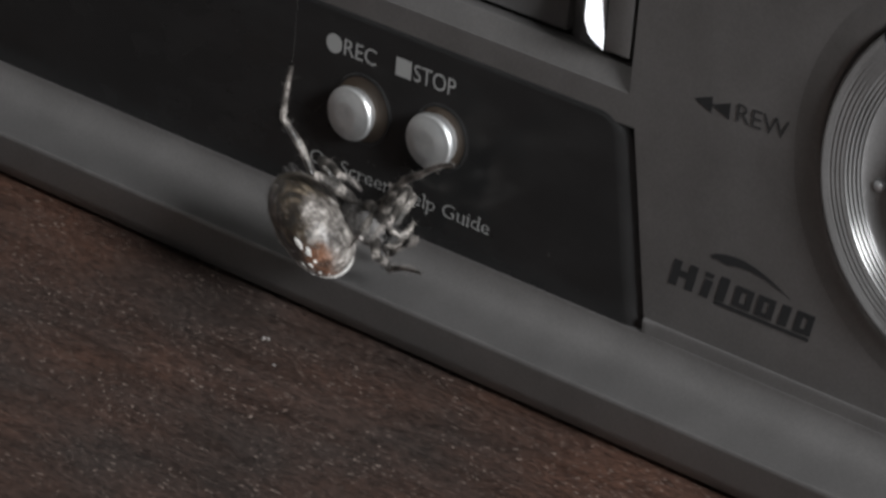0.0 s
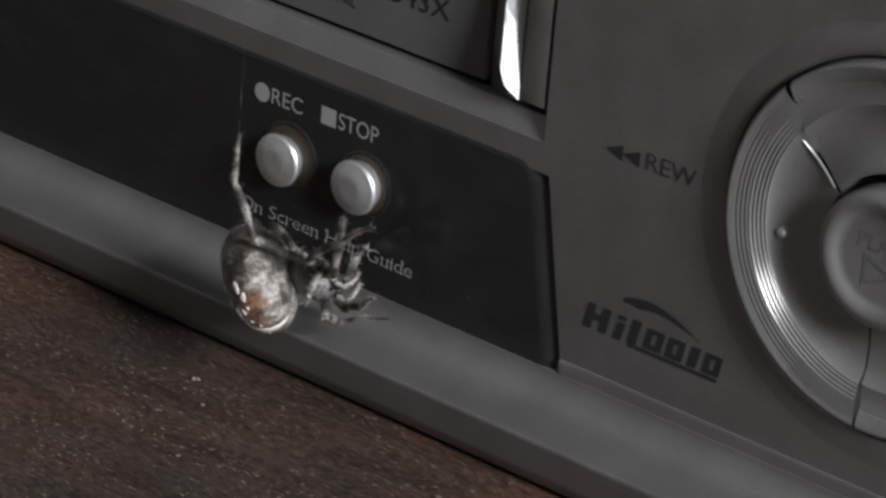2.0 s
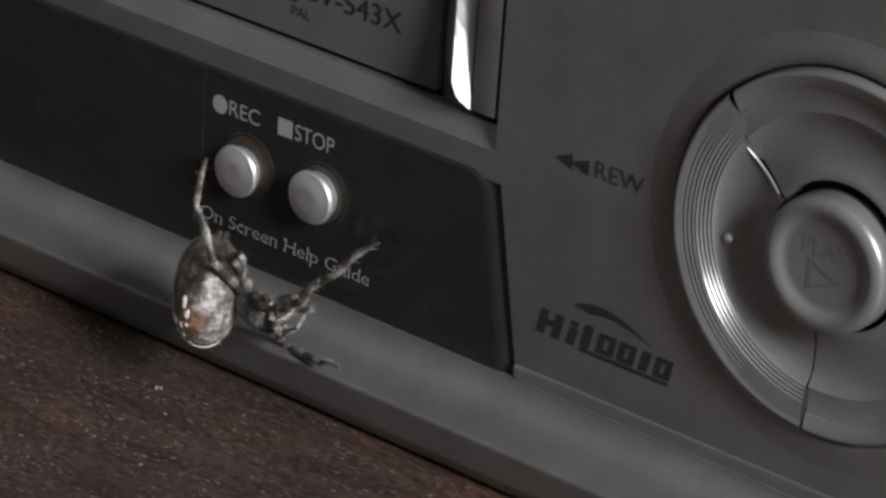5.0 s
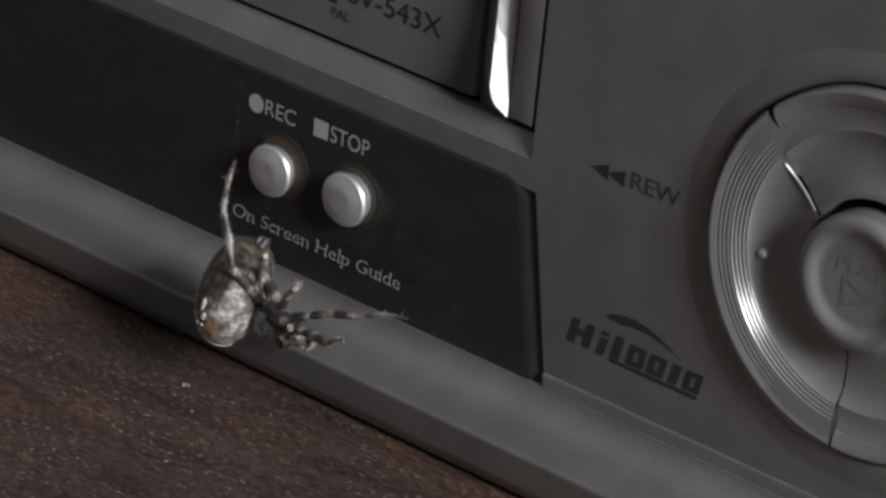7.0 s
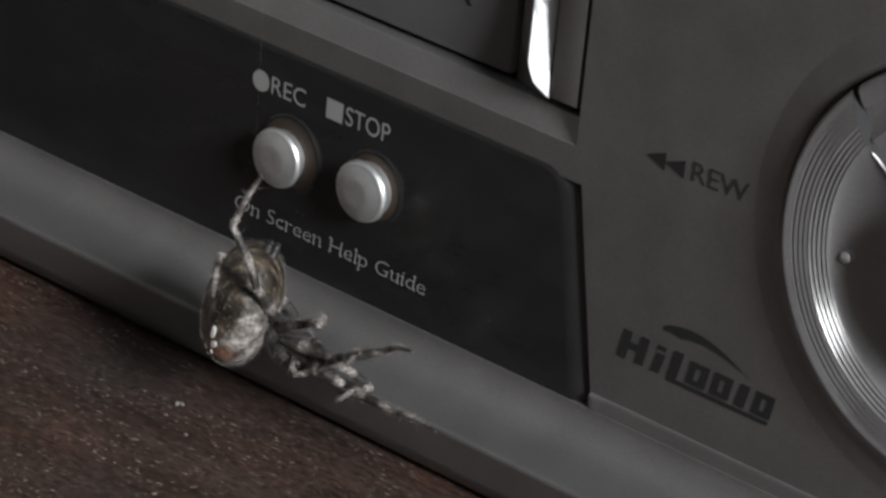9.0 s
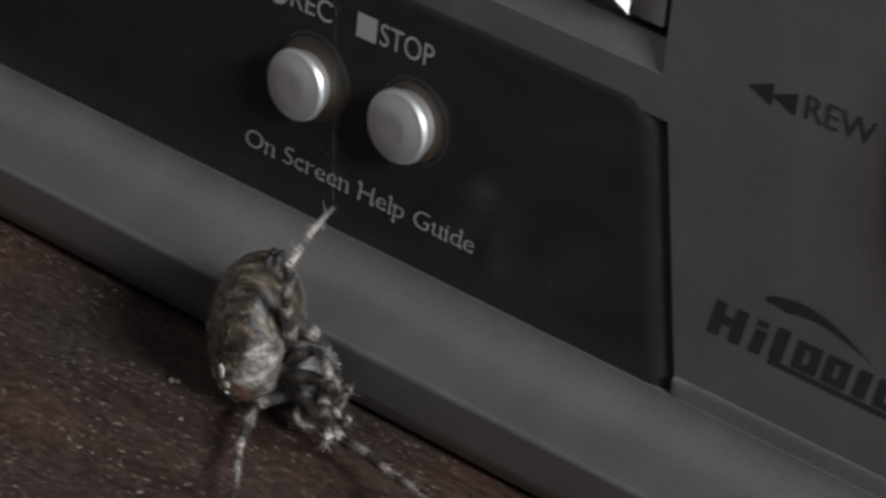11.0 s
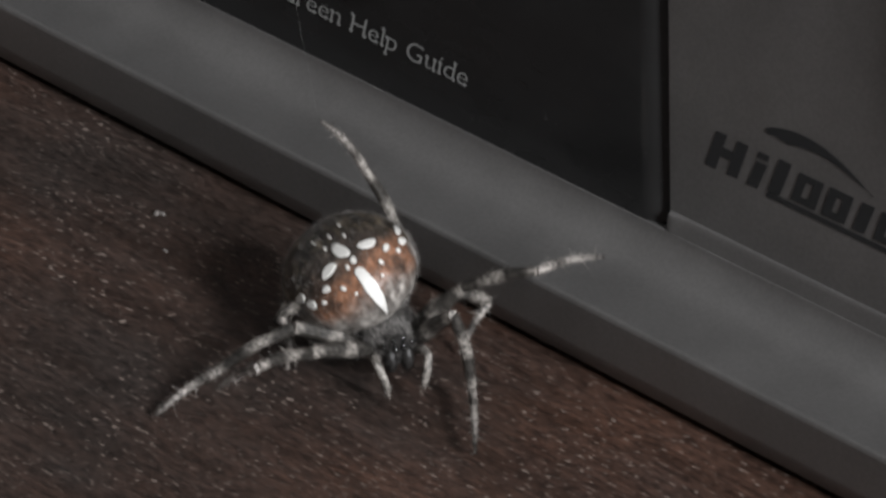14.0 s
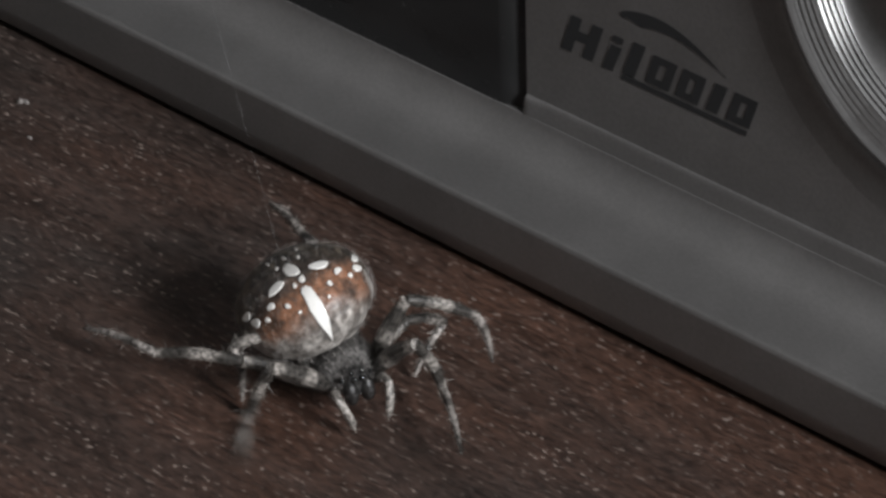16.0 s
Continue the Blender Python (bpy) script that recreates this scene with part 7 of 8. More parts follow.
    keyed(LEGS["R3"][0], (
        (0, 0.386, -0.239, 0.011, -140.6, -20.3, -28.3), (0.5, 0.381, -0.238, 0.017, -140.8, -19.5, -27.7), (0.667, 0.439, -0.202, -0.001, -141.2, -16.8, -43.6),
        (0.833, 0.496, -0.165, -0.018, -142.3, -14.3, -59.3), (1, 0.553, -0.129, -0.035, -144.1, -12.1, -75.0), (1.083, 0.525, -0.149, -0.030, -143.4, -11.7, -66.3),
        (1.167, 0.496, -0.168, -0.025, -142.6, -11.3, -57.7), (1.25, 0.467, -0.188, -0.021, -141.8, -11.1, -49.1), (1.333, 0.438, -0.207, -0.016, -141.0, -11.0, -40.5),
        (1.417, 0.409, -0.227, -0.011, -140.1, -11.0, -31.8), (1.5, 0.380, -0.246, -0.006, -139.3, -11.1, -23.2), (2, 0.439, -0.236, -0.048, -135.8, 4.8, -37.4),
        (2.5, 0.364, -0.257, -0.040, -134.6, 1.2, -27.3), (3, 0.432, -0.240, -0.053, -127.8, 15.2, -25.4), (3.5, 0.427, -0.242, -0.054, -127.9, 15.1, -25.4),
        (3.917, 0.453, -0.209, -0.068, -146.8, 19.7, -42.8), (4.333, 0.479, -0.176, -0.082, -166.4, 18.5, -60.9), (4.75, 0.505, -0.142, -0.096, 175.6, 11.8, -77.3),
        (5.167, 0.530, -0.109, -0.109, 160.4, 0.9, -90.6), (5.583, 0.556, -0.076, -0.123, 147.8, -12.9, -100.9), (6, 0.582, -0.043, -0.137, 136.9, -28.5, -108.6),
        (6.5, 0.571, -0.086, -0.135, 136.1, -33.9, -122.6), (7, 0.563, -0.103, -0.141, 136.4, -33.4, -120.3), (7.5, 0.571, -0.081, -0.142, 138.8, -28.8, -122.6),
        (8, 0.573, -0.076, -0.140, 137.0, -30.5, -113.2), (8.5, 0.579, -0.058, -0.137, 136.6, -37.7, -103.0), (9.75, 0.583, -0.043, -0.088, 151.1, -41.3, -121.1),
        (11, 0.587, -0.027, -0.039, 166.8, -41.2, -140.3), (11.5, 0.585, -0.044, -0.039, 168.3, -60.1, -155.3), (11.75, 0.576, -0.071, -0.036, 153.2, -52.0, -138.0),
        (12, 0.568, -0.099, -0.033, 144.2, -42.0, -126.7), (12.25, 0.578, -0.073, -0.054, 140.1, -38.4, -134.7), (12.5, 0.588, -0.047, -0.075, 135.6, -35.1, -142.6),
        (12.625, 0.582, -0.060, -0.062, 128.5, -35.0, -141.8), (12.75, 0.577, -0.072, -0.049, 121.5, -34.8, -141.0), (12.875, 0.572, -0.085, -0.035, 114.4, -34.6, -140.3),
        (13, 0.566, -0.097, -0.022, 107.4, -34.2, -139.6), (13.067, 0.532, -0.116, 0.013, 98.7, -13.4, -130.0), (13.133, 0.498, -0.135, 0.049, 93.7, 8.3, -123.8),
        (13.2, 0.464, -0.153, 0.085, 90.6, 30.3, -118.8), (13.25, 0.465, -0.159, 0.077, 86.3, 21.0, -131.1), (13.3, 0.466, -0.164, 0.070, 84.2, 11.1, -142.1),
        (13.35, 0.467, -0.170, 0.063, 84.2, 1.0, -152.6), (13.4, 0.468, -0.175, 0.056, 85.9, -9.0, -163.1), (13.45, 0.469, -0.180, 0.048, 89.7, -18.4, -174.4),
        (13.5, 0.469, -0.186, 0.041, 95.6, -26.9, 172.8), (14, 0.383, -0.221, 0.049, 73.3, -22.1, 176.0), (14.5, 0.436, -0.204, 0.046, 88.6, -33.3, 165.2),
        (15, 0.438, -0.196, 0.055, 87.5, -34.5, 165.8), (15.5, 0.411, -0.228, 0.022, 66.2, -31.7, -177.1), (16, 0.457, -0.192, 0.045, 77.8, -34.3, -177.4),
    ))
    keyed(LEGS["R3"][1], (
        (0, 0.683, -0.399, 0.136, -131.7, 42.9, -38.0), (0.5, 0.682, -0.396, 0.137, -132.5, 42.2, -38.0), (0.667, 0.688, -0.439, 0.104, -130.5, 48.0, -38.7),
        (0.833, 0.674, -0.466, 0.071, -128.3, 53.8, -39.1), (1, 0.645, -0.469, 0.041, -125.8, 59.6, -39.1), (1.083, 0.666, -0.472, 0.043, -129.8, 57.6, -44.0),
        (1.167, 0.684, -0.467, 0.045, -133.3, 55.5, -48.4), (1.25, 0.698, -0.455, 0.049, -136.4, 53.3, -52.3), (1.333, 0.707, -0.437, 0.053, -139.0, 51.0, -55.8),
        (1.417, 0.709, -0.413, 0.057, -141.3, 48.5, -59.0), (1.5, 0.705, -0.385, 0.063, -143.3, 46.0, -61.9), (2, 0.724, -0.454, -0.078, -154.6, 60.8, -80.2),
        (2.5, 0.683, -0.422, -0.047, -150.5, 53.9, -72.2), (3, 0.746, -0.389, -0.147, -157.6, 66.9, -78.1), (3.5, 0.741, -0.391, -0.148, -156.5, 66.6, -76.8),
        (3.917, 0.702, -0.439, -0.190, -130.8, 57.2, -38.1), (4.333, 0.645, -0.474, -0.196, -121.9, 43.2, -15.4), (4.75, 0.582, -0.486, -0.169, -121.1, 28.1, 0.9),
        (5.167, 0.527, -0.469, -0.115, -124.7, 13.3, 15.4), (5.583, 0.490, -0.421, -0.043, -131.8, -0.1, 30.4), (6, 0.481, -0.343, 0.035, -142.2, -11.1, 47.3),
        (6.5, 0.410, -0.338, 0.065, -143.1, -1.1, 45.8), (7, 0.412, -0.362, 0.057, -143.6, -0.5, 46.0), (7.5, 0.401, -0.347, 0.031, -143.8, -3.0, 49.4),
        (8, 0.451, -0.361, 0.042, -142.5, -1.0, 61.8), (8.5, 0.515, -0.336, 0.083, -145.0, 3.5, 67.7), (9.75, 0.443, -0.274, 0.150, -153.5, -0.3, 70.9),
        (11, 0.379, -0.200, 0.199, -162.1, -3.5, 74.7), (11.5, 0.422, -0.119, 0.273, -155.0, 4.4, 73.1), (11.75, 0.412, -0.220, 0.248, -149.7, -1.0, 69.5),
        (12, 0.408, -0.313, 0.208, -144.1, -6.0, 65.5), (12.25, 0.379, -0.274, 0.169, -141.6, -12.7, 55.3), (12.5, 0.354, -0.226, 0.132, -137.9, -18.9, 44.6),
        (12.625, 0.351, -0.242, 0.145, -138.0, -30.6, 59.2), (12.75, 0.347, -0.258, 0.157, -142.2, -41.8, 76.1), (12.875, 0.343, -0.274, 0.169, -152.2, -51.3, 97.9),
        (13, 0.339, -0.290, 0.180, -169.8, -57.0, 126.7), (13.067, 0.307, -0.384, 0.097, -177.6, -64.0, 135.2), (13.133, 0.300, -0.431, -0.003, 169.3, -70.1, 149.1),
        (13.2, 0.315, -0.426, -0.097, 146.9, -74.4, 172.2), (13.25, 0.244, -0.412, -0.052, 103.6, -70.1, -143.8), (13.3, 0.187, -0.381, 0.001, 83.0, -59.6, -122.5),
        (13.35, 0.147, -0.335, 0.057, 73.6, -47.2, -112.4), (13.4, 0.127, -0.278, 0.112, 68.5, -34.2, -106.5), (13.45, 0.129, -0.213, 0.162, 65.4, -21.0, -102.6),
        (13.5, 0.151, -0.146, 0.204, 63.5, -7.6, -99.6), (14, 0.050, -0.198, 0.185, 66.0, 13.7, -104.4), (14.5, 0.145, -0.127, 0.243, 56.9, -4.0, -113.2),
        (15, 0.151, -0.124, 0.259, 55.6, -3.7, -113.8), (15.5, 0.104, -0.243, 0.211, 53.0, 12.6, -110.8), (16, 0.160, -0.206, 0.248, 53.8, 0.8, -107.2),
    ))
    keyed(LEGS["R3"][2], (
        (0, 0.891, -0.561, -0.109, 170.5, 32.8, -142.9), (0.5, 0.892, -0.560, -0.105, 170.5, 32.7, -142.4), (0.667, 0.876, -0.590, -0.164, 169.6, 31.6, -141.5),
        (0.833, 0.839, -0.600, -0.219, 168.7, 30.5, -140.6), (1, 0.786, -0.584, -0.270, 167.7, 29.4, -139.8), (1.083, 0.805, -0.605, -0.261, 160.5, 23.6, -168.9),
        (1.167, 0.820, -0.619, -0.251, 157.4, 15.5, 164.1), (1.25, 0.830, -0.625, -0.240, 158.4, 6.9, 138.4), (1.333, 0.834, -0.624, -0.227, 162.9, -0.5, 112.8),
        (1.417, 0.832, -0.618, -0.212, 170.3, -5.1, 86.5), (1.5, 0.823, -0.606, -0.196, 179.0, -5.9, 59.8), (2, 0.754, -0.627, -0.392, -171.7, -10.7, 55.3),
        (2.5, 0.748, -0.624, -0.338, -177.6, -7.2, 63.2), (3, 0.775, -0.527, -0.479, -171.7, -16.0, 66.4), (3.5, 0.774, -0.530, -0.479, -171.5, -15.6, 66.1),
        (3.917, 0.855, -0.559, -0.492, -167.1, -11.7, 66.9), (4.333, 0.898, -0.544, -0.443, -162.6, -7.9, 68.0), (4.75, 0.900, -0.481, -0.339, -158.2, -4.1, 69.3),
        (5.167, 0.864, -0.376, -0.198, -153.6, -0.5, 71.0), (5.583, 0.800, -0.239, -0.042, -148.9, 2.9, 72.9), (6, 0.721, -0.083, 0.104, -144.1, 6.2, 75.1),
        (6.5, 0.661, -0.080, 0.072, -143.9, 7.6, 72.1), (7, 0.662, -0.104, 0.060, -144.4, 7.5, 71.8), (7.5, 0.635, -0.074, 0.050, -144.8, 7.6, 71.9),
        (8, 0.621, -0.044, 0.049, -142.9, 7.8, 80.9), (8.5, 0.652, -0.003, 0.061, -144.3, 12.1, 85.6), (9.75, 0.561, 0.066, 0.152, -151.8, 20.7, 83.3),
        (11, 0.473, 0.146, 0.221, -160.1, 28.9, 79.7), (11.5, 0.526, 0.224, 0.246, -150.8, 32.3, 83.9), (11.75, 0.537, 0.118, 0.254, -147.2, 19.8, 84.3),
        (12, 0.557, 0.013, 0.246, -143.9, 7.3, 84.0), (12.25, 0.579, 0.015, 0.248, -144.0, 3.1, 79.3), (12.5, 0.596, 0.013, 0.248, -143.8, -1.0, 74.7),
        (12.625, 0.510, 0.024, 0.328, -142.4, -13.1, 81.5), (12.75, 0.412, 0.003, 0.397, -142.5, -25.2, 88.4), (12.875, 0.313, -0.051, 0.450, -144.4, -37.2, 96.4),
        (13, 0.222, -0.133, 0.482, -149.2, -48.8, 106.7), (13.067, 0.195, -0.273, 0.421, -150.6, -58.3, 109.5), (13.133, 0.195, -0.368, 0.336, -153.8, -67.8, 114.1),
        (13.2, 0.218, -0.413, 0.249, -162.4, -77.0, 124.1), (13.25, 0.145, -0.484, 0.287, -95.2, -69.0, 46.8), (13.3, 0.089, -0.535, 0.311, -82.1, -50.3, 23.0),
        (13.35, 0.054, -0.561, 0.321, -81.4, -30.5, 10.3), (13.4, 0.043, -0.563, 0.314, -85.2, -11.1, -0.7), (13.45, 0.055, -0.541, 0.291, -92.6, 7.3, -12.7),
        (13.5, 0.092, -0.497, 0.252, -104.5, 23.4, -28.2), (14, -0.036, -0.537, 0.099, -82.0, 26.3, -25.3), (14.5, 0.003, -0.457, 0.268, -100.1, 31.8, -36.1),
        (15, 0.006, -0.453, 0.282, -99.4, 33.4, -35.5), (15.5, -0.020, -0.572, 0.132, -77.2, 37.0, -16.6), (16, 0.053, -0.550, 0.243, -89.1, 36.1, -17.0),
    ))
    keyed(LEGS["L4"][0], (
        (0, 0.476, 0.092, -0.076, 134.0, 28.2, 118.8), (0.5, 0.477, 0.091, -0.074, 137.5, 21.4, 131.3), (0.75, 0.421, 0.130, -0.072, 136.1, 22.8, 128.0),
        (1, 0.365, 0.169, -0.071, 134.6, 24.0, 124.6), (1.25, 0.423, 0.127, -0.079, 135.4, 21.3, 125.8), (1.5, 0.481, 0.084, -0.087, 136.1, 18.6, 126.9),
        (2, 0.458, 0.114, -0.100, 138.9, 5.5, 119.3), (2.5, 0.486, 0.069, -0.106, 139.1, 3.8, 120.8), (3, 0.461, 0.110, -0.104, 138.4, -6.6, 121.2),
        (3.5, 0.463, 0.107, -0.105, 137.5, -2.2, 119.5), (4.333, 0.408, 0.127, -0.106, 156.3, 5.2, 119.7), (5.167, 0.353, 0.148, -0.107, 175.4, 12.2, 122.2),
        (6, 0.298, 0.168, -0.108, -164.6, 17.9, 127.1), (6.5, 0.327, 0.170, -0.112, -174.0, 13.1, 133.2), (7, 0.336, 0.169, -0.117, -174.3, 14.0, 133.3),
        (7.5, 0.322, 0.169, -0.115, -173.0, 13.3, 131.4), (7.667, 0.321, 0.169, -0.114, -167.9, 14.9, 130.1), (7.833, 0.320, 0.169, -0.114, -162.8, 16.6, 128.9),
        (8, 0.319, 0.169, -0.113, -157.7, 18.4, 127.9), (8.5, 0.308, 0.169, -0.110, -155.7, 23.6, 134.1), (8.917, 0.305, 0.169, -0.101, -153.9, 28.5, 131.4),
        (9.333, 0.303, 0.168, -0.093, -152.2, 33.5, 128.7), (9.75, 0.300, 0.168, -0.084, -150.7, 38.5, 126.0), (10.167, 0.297, 0.168, -0.076, -149.5, 43.6, 123.2),
        (10.583, 0.294, 0.168, -0.068, -148.5, 48.8, 120.4), (11, 0.292, 0.167, -0.059, -147.8, 53.9, 117.4), (11.167, 0.295, 0.168, -0.060, -148.6, 44.9, 119.0),
        (11.333, 0.299, 0.169, -0.061, -149.6, 35.9, 120.5), (11.5, 0.303, 0.170, -0.061, -150.7, 26.9, 122.1), (11.75, 0.322, 0.171, -0.063, -148.9, 22.3, 121.0),
        (12, 0.341, 0.172, -0.065, -147.1, 17.7, 119.7), (12.5, 0.309, 0.172, -0.080, -151.3, 12.5, 102.4), (12.667, 0.318, 0.172, -0.073, -141.3, 3.9, 99.4),
        (12.833, 0.328, 0.172, -0.066, -130.8, -4.1, 94.9), (13, 0.338, 0.171, -0.059, -119.6, -11.0, 89.0), (13.05, 0.358, 0.166, -0.069, -105.3, -3.5, 95.3),
        (13.1, 0.378, 0.160, -0.078, -90.3, 2.2, 103.4), (13.15, 0.398, 0.154, -0.088, -74.5, 5.5, 112.6), (13.2, 0.418, 0.148, -0.097, -58.4, 6.2, 122.4),
        (13.26, 0.421, 0.145, -0.098, -58.2, 2.6, 123.0), (13.32, 0.425, 0.143, -0.099, -58.0, -1.0, 123.6), (13.38, 0.428, 0.141, -0.100, -57.8, -4.5, 124.2),
        (13.44, 0.431, 0.139, -0.101, -57.6, -8.1, 124.7), (13.5, 0.434, 0.136, -0.102, -57.5, -11.7, 125.3), (13.667, 0.444, 0.126, -0.088, -39.1, 0.2, 127.8),
        (13.833, 0.455, 0.116, -0.075, -19.9, 10.6, 134.0), (14, 0.466, 0.105, -0.061, 1.3, 18.3, 143.7), (14.25, 0.459, 0.113, -0.078, 6.3, 17.2, 141.4),
        (14.5, 0.453, 0.121, -0.095, 11.3, 16.2, 139.1), (14.75, 0.450, 0.124, -0.093, 17.8, 16.6, 145.4), (15, 0.448, 0.126, -0.092, 24.3, 16.3, 151.6),
        (15.083, 0.450, 0.124, -0.088, 23.3, 13.9, 153.2), (15.167, 0.453, 0.121, -0.085, 22.1, 11.6, 154.7), (15.25, 0.455, 0.118, -0.081, 21.0, 9.2, 156.3),
        (15.333, 0.458, 0.116, -0.078, 19.7, 6.9, 157.9), (15.417, 0.460, 0.113, -0.075, 18.4, 4.7, 159.6), (15.5, 0.463, 0.111, -0.071, 17.1, 2.5, 161.3),
        (16, 0.434, 0.138, -0.081, 24.7, 11.5, 168.9),
    ))
    keyed(LEGS["L4"][1], (
        (0, 0.238, 0.525, -0.341, 99.3, 68.2, 123.5), (0.5, 0.133, 0.483, -0.279, 93.7, 68.9, 118.5), (0.75, 0.103, 0.537, -0.289, 87.0, 68.8, 115.2),
        (1, 0.075, 0.590, -0.299, 80.4, 68.5, 111.9), (1.25, 0.118, 0.550, -0.283, 85.3, 66.7, 114.0), (1.5, 0.163, 0.508, -0.266, 89.7, 64.8, 115.4),
        (2, 0.185, 0.601, -0.154, 82.9, 60.3, 112.8), (2.5, 0.200, 0.549, -0.143, 82.7, 59.6, 112.6), (3, 0.173, 0.585, -0.039, 84.6, 48.6, 116.9),
        (3.5, 0.188, 0.594, -0.084, 86.2, 47.7, 116.9), (4.333, 0.132, 0.612, -0.157, 101.7, 49.2, 139.6), (5.167, 0.061, 0.611, -0.225, 116.8, 46.6, 161.8),
        (6, -0.023, 0.593, -0.280, 128.6, 40.6, -179.1), (6.5, -0.046, 0.567, -0.240, 128.9, 41.4, 173.7), (7, -0.036, 0.564, -0.253, 129.7, 41.5, 173.7),
        (7.5, -0.038, 0.578, -0.243, 130.3, 41.9, 171.7), (7.667, -0.027, 0.584, -0.258, 131.3, 40.6, 176.3), (7.833, -0.017, 0.587, -0.273, 132.2, 39.2, -179.2),
        (8, -0.008, 0.589, -0.290, 133.0, 37.7, -174.8), (8.5, -0.049, 0.537, -0.334, 139.8, 38.4, -171.3), (8.917, -0.020, 0.538, -0.368, 152.4, 35.0, 174.6),
        (9.333, 0.011, 0.533, -0.402, 165.3, 34.2, 160.2), (9.75, 0.042, 0.523, -0.433, 178.2, 36.1, 146.0), (10.167, 0.075, 0.507, -0.462, -169.4, 40.4, 132.0),
        (10.583, 0.108, 0.486, -0.489, -157.8, 47.0, 118.4), (11, 0.140, 0.460, -0.512, -147.2, 55.4, 105.0), (11.167, 0.103, 0.515, -0.455, -146.8, 56.9, 127.5),
        (11.333, 0.069, 0.560, -0.389, -145.3, 58.2, 151.0), (11.5, 0.038, 0.593, -0.315, -142.8, 59.1, 175.2), (11.75, 0.056, 0.615, -0.276, -170.2, 52.3, 169.4),
        (12, 0.077, 0.635, -0.235, 167.2, 44.7, 169.2), (12.5, 0.192, 0.706, -0.201, 140.8, 39.4, 146.9), (12.667, 0.227, 0.723, -0.111, 128.8, 29.7, 148.4),
        (12.833, 0.280, 0.728, -0.026, 117.5, 20.4, 151.9), (13, 0.347, 0.721, 0.048, 106.1, 11.9, 157.1), (13.05, 0.306, 0.722, -0.034, 121.1, -2.1, 160.4),
        (13.1, 0.249, 0.704, -0.099, 135.8, -16.6, 160.0), (13.15, 0.184, 0.668, -0.141, 152.3, -30.4, 155.4), (13.2, 0.120, 0.618, -0.157, 173.3, -42.1, 144.9),
        (13.26, 0.116, 0.614, -0.124, 147.6, -40.5, 157.2), (13.32, 0.115, 0.609, -0.090, 124.0, -35.1, 166.9), (13.38, 0.114, 0.603, -0.056, 103.3, -27.3, 172.9),
        (13.44, 0.115, 0.594, -0.022, 84.8, -18.2, 175.2), (13.5, 0.117, 0.584, 0.011, 67.4, -8.9, 174.5), (13.667, 0.101, 0.569, -0.090, 72.4, -15.1, 175.5),
        (13.833, 0.073, 0.511, -0.178, 77.5, -21.3, 175.9), (14, 0.037, 0.420, -0.237, 82.8, -27.6, 175.7), (14.25, 0.041, 0.447, -0.243, 97.2, -40.5, 174.2),
        (14.5, 0.046, 0.473, -0.252, 115.8, -52.4, 167.2), (14.75, 0.009, 0.429, -0.254, 113.1, -49.6, 165.4), (15, -0.025, 0.381, -0.249, 110.3, -46.8, 163.4),
        (15.083, -0.035, 0.369, -0.223, 89.6, -34.7, 177.8), (15.167, -0.043, 0.355, -0.197, 74.8, -19.9, -174.7), (15.25, -0.051, 0.341, -0.171, 62.9, -4.0, -171.6),
        (15.333, -0.057, 0.325, -0.146, 51.6, 12.1, -171.8), (15.417, -0.063, 0.308, -0.120, 39.0, 27.9, -175.5), (15.5, -0.067, 0.290, -0.095, 22.5, 42.4, 175.5),
        (16, -0.105, 0.245, -0.193, 26.4, 55.0, 178.0),
    ))
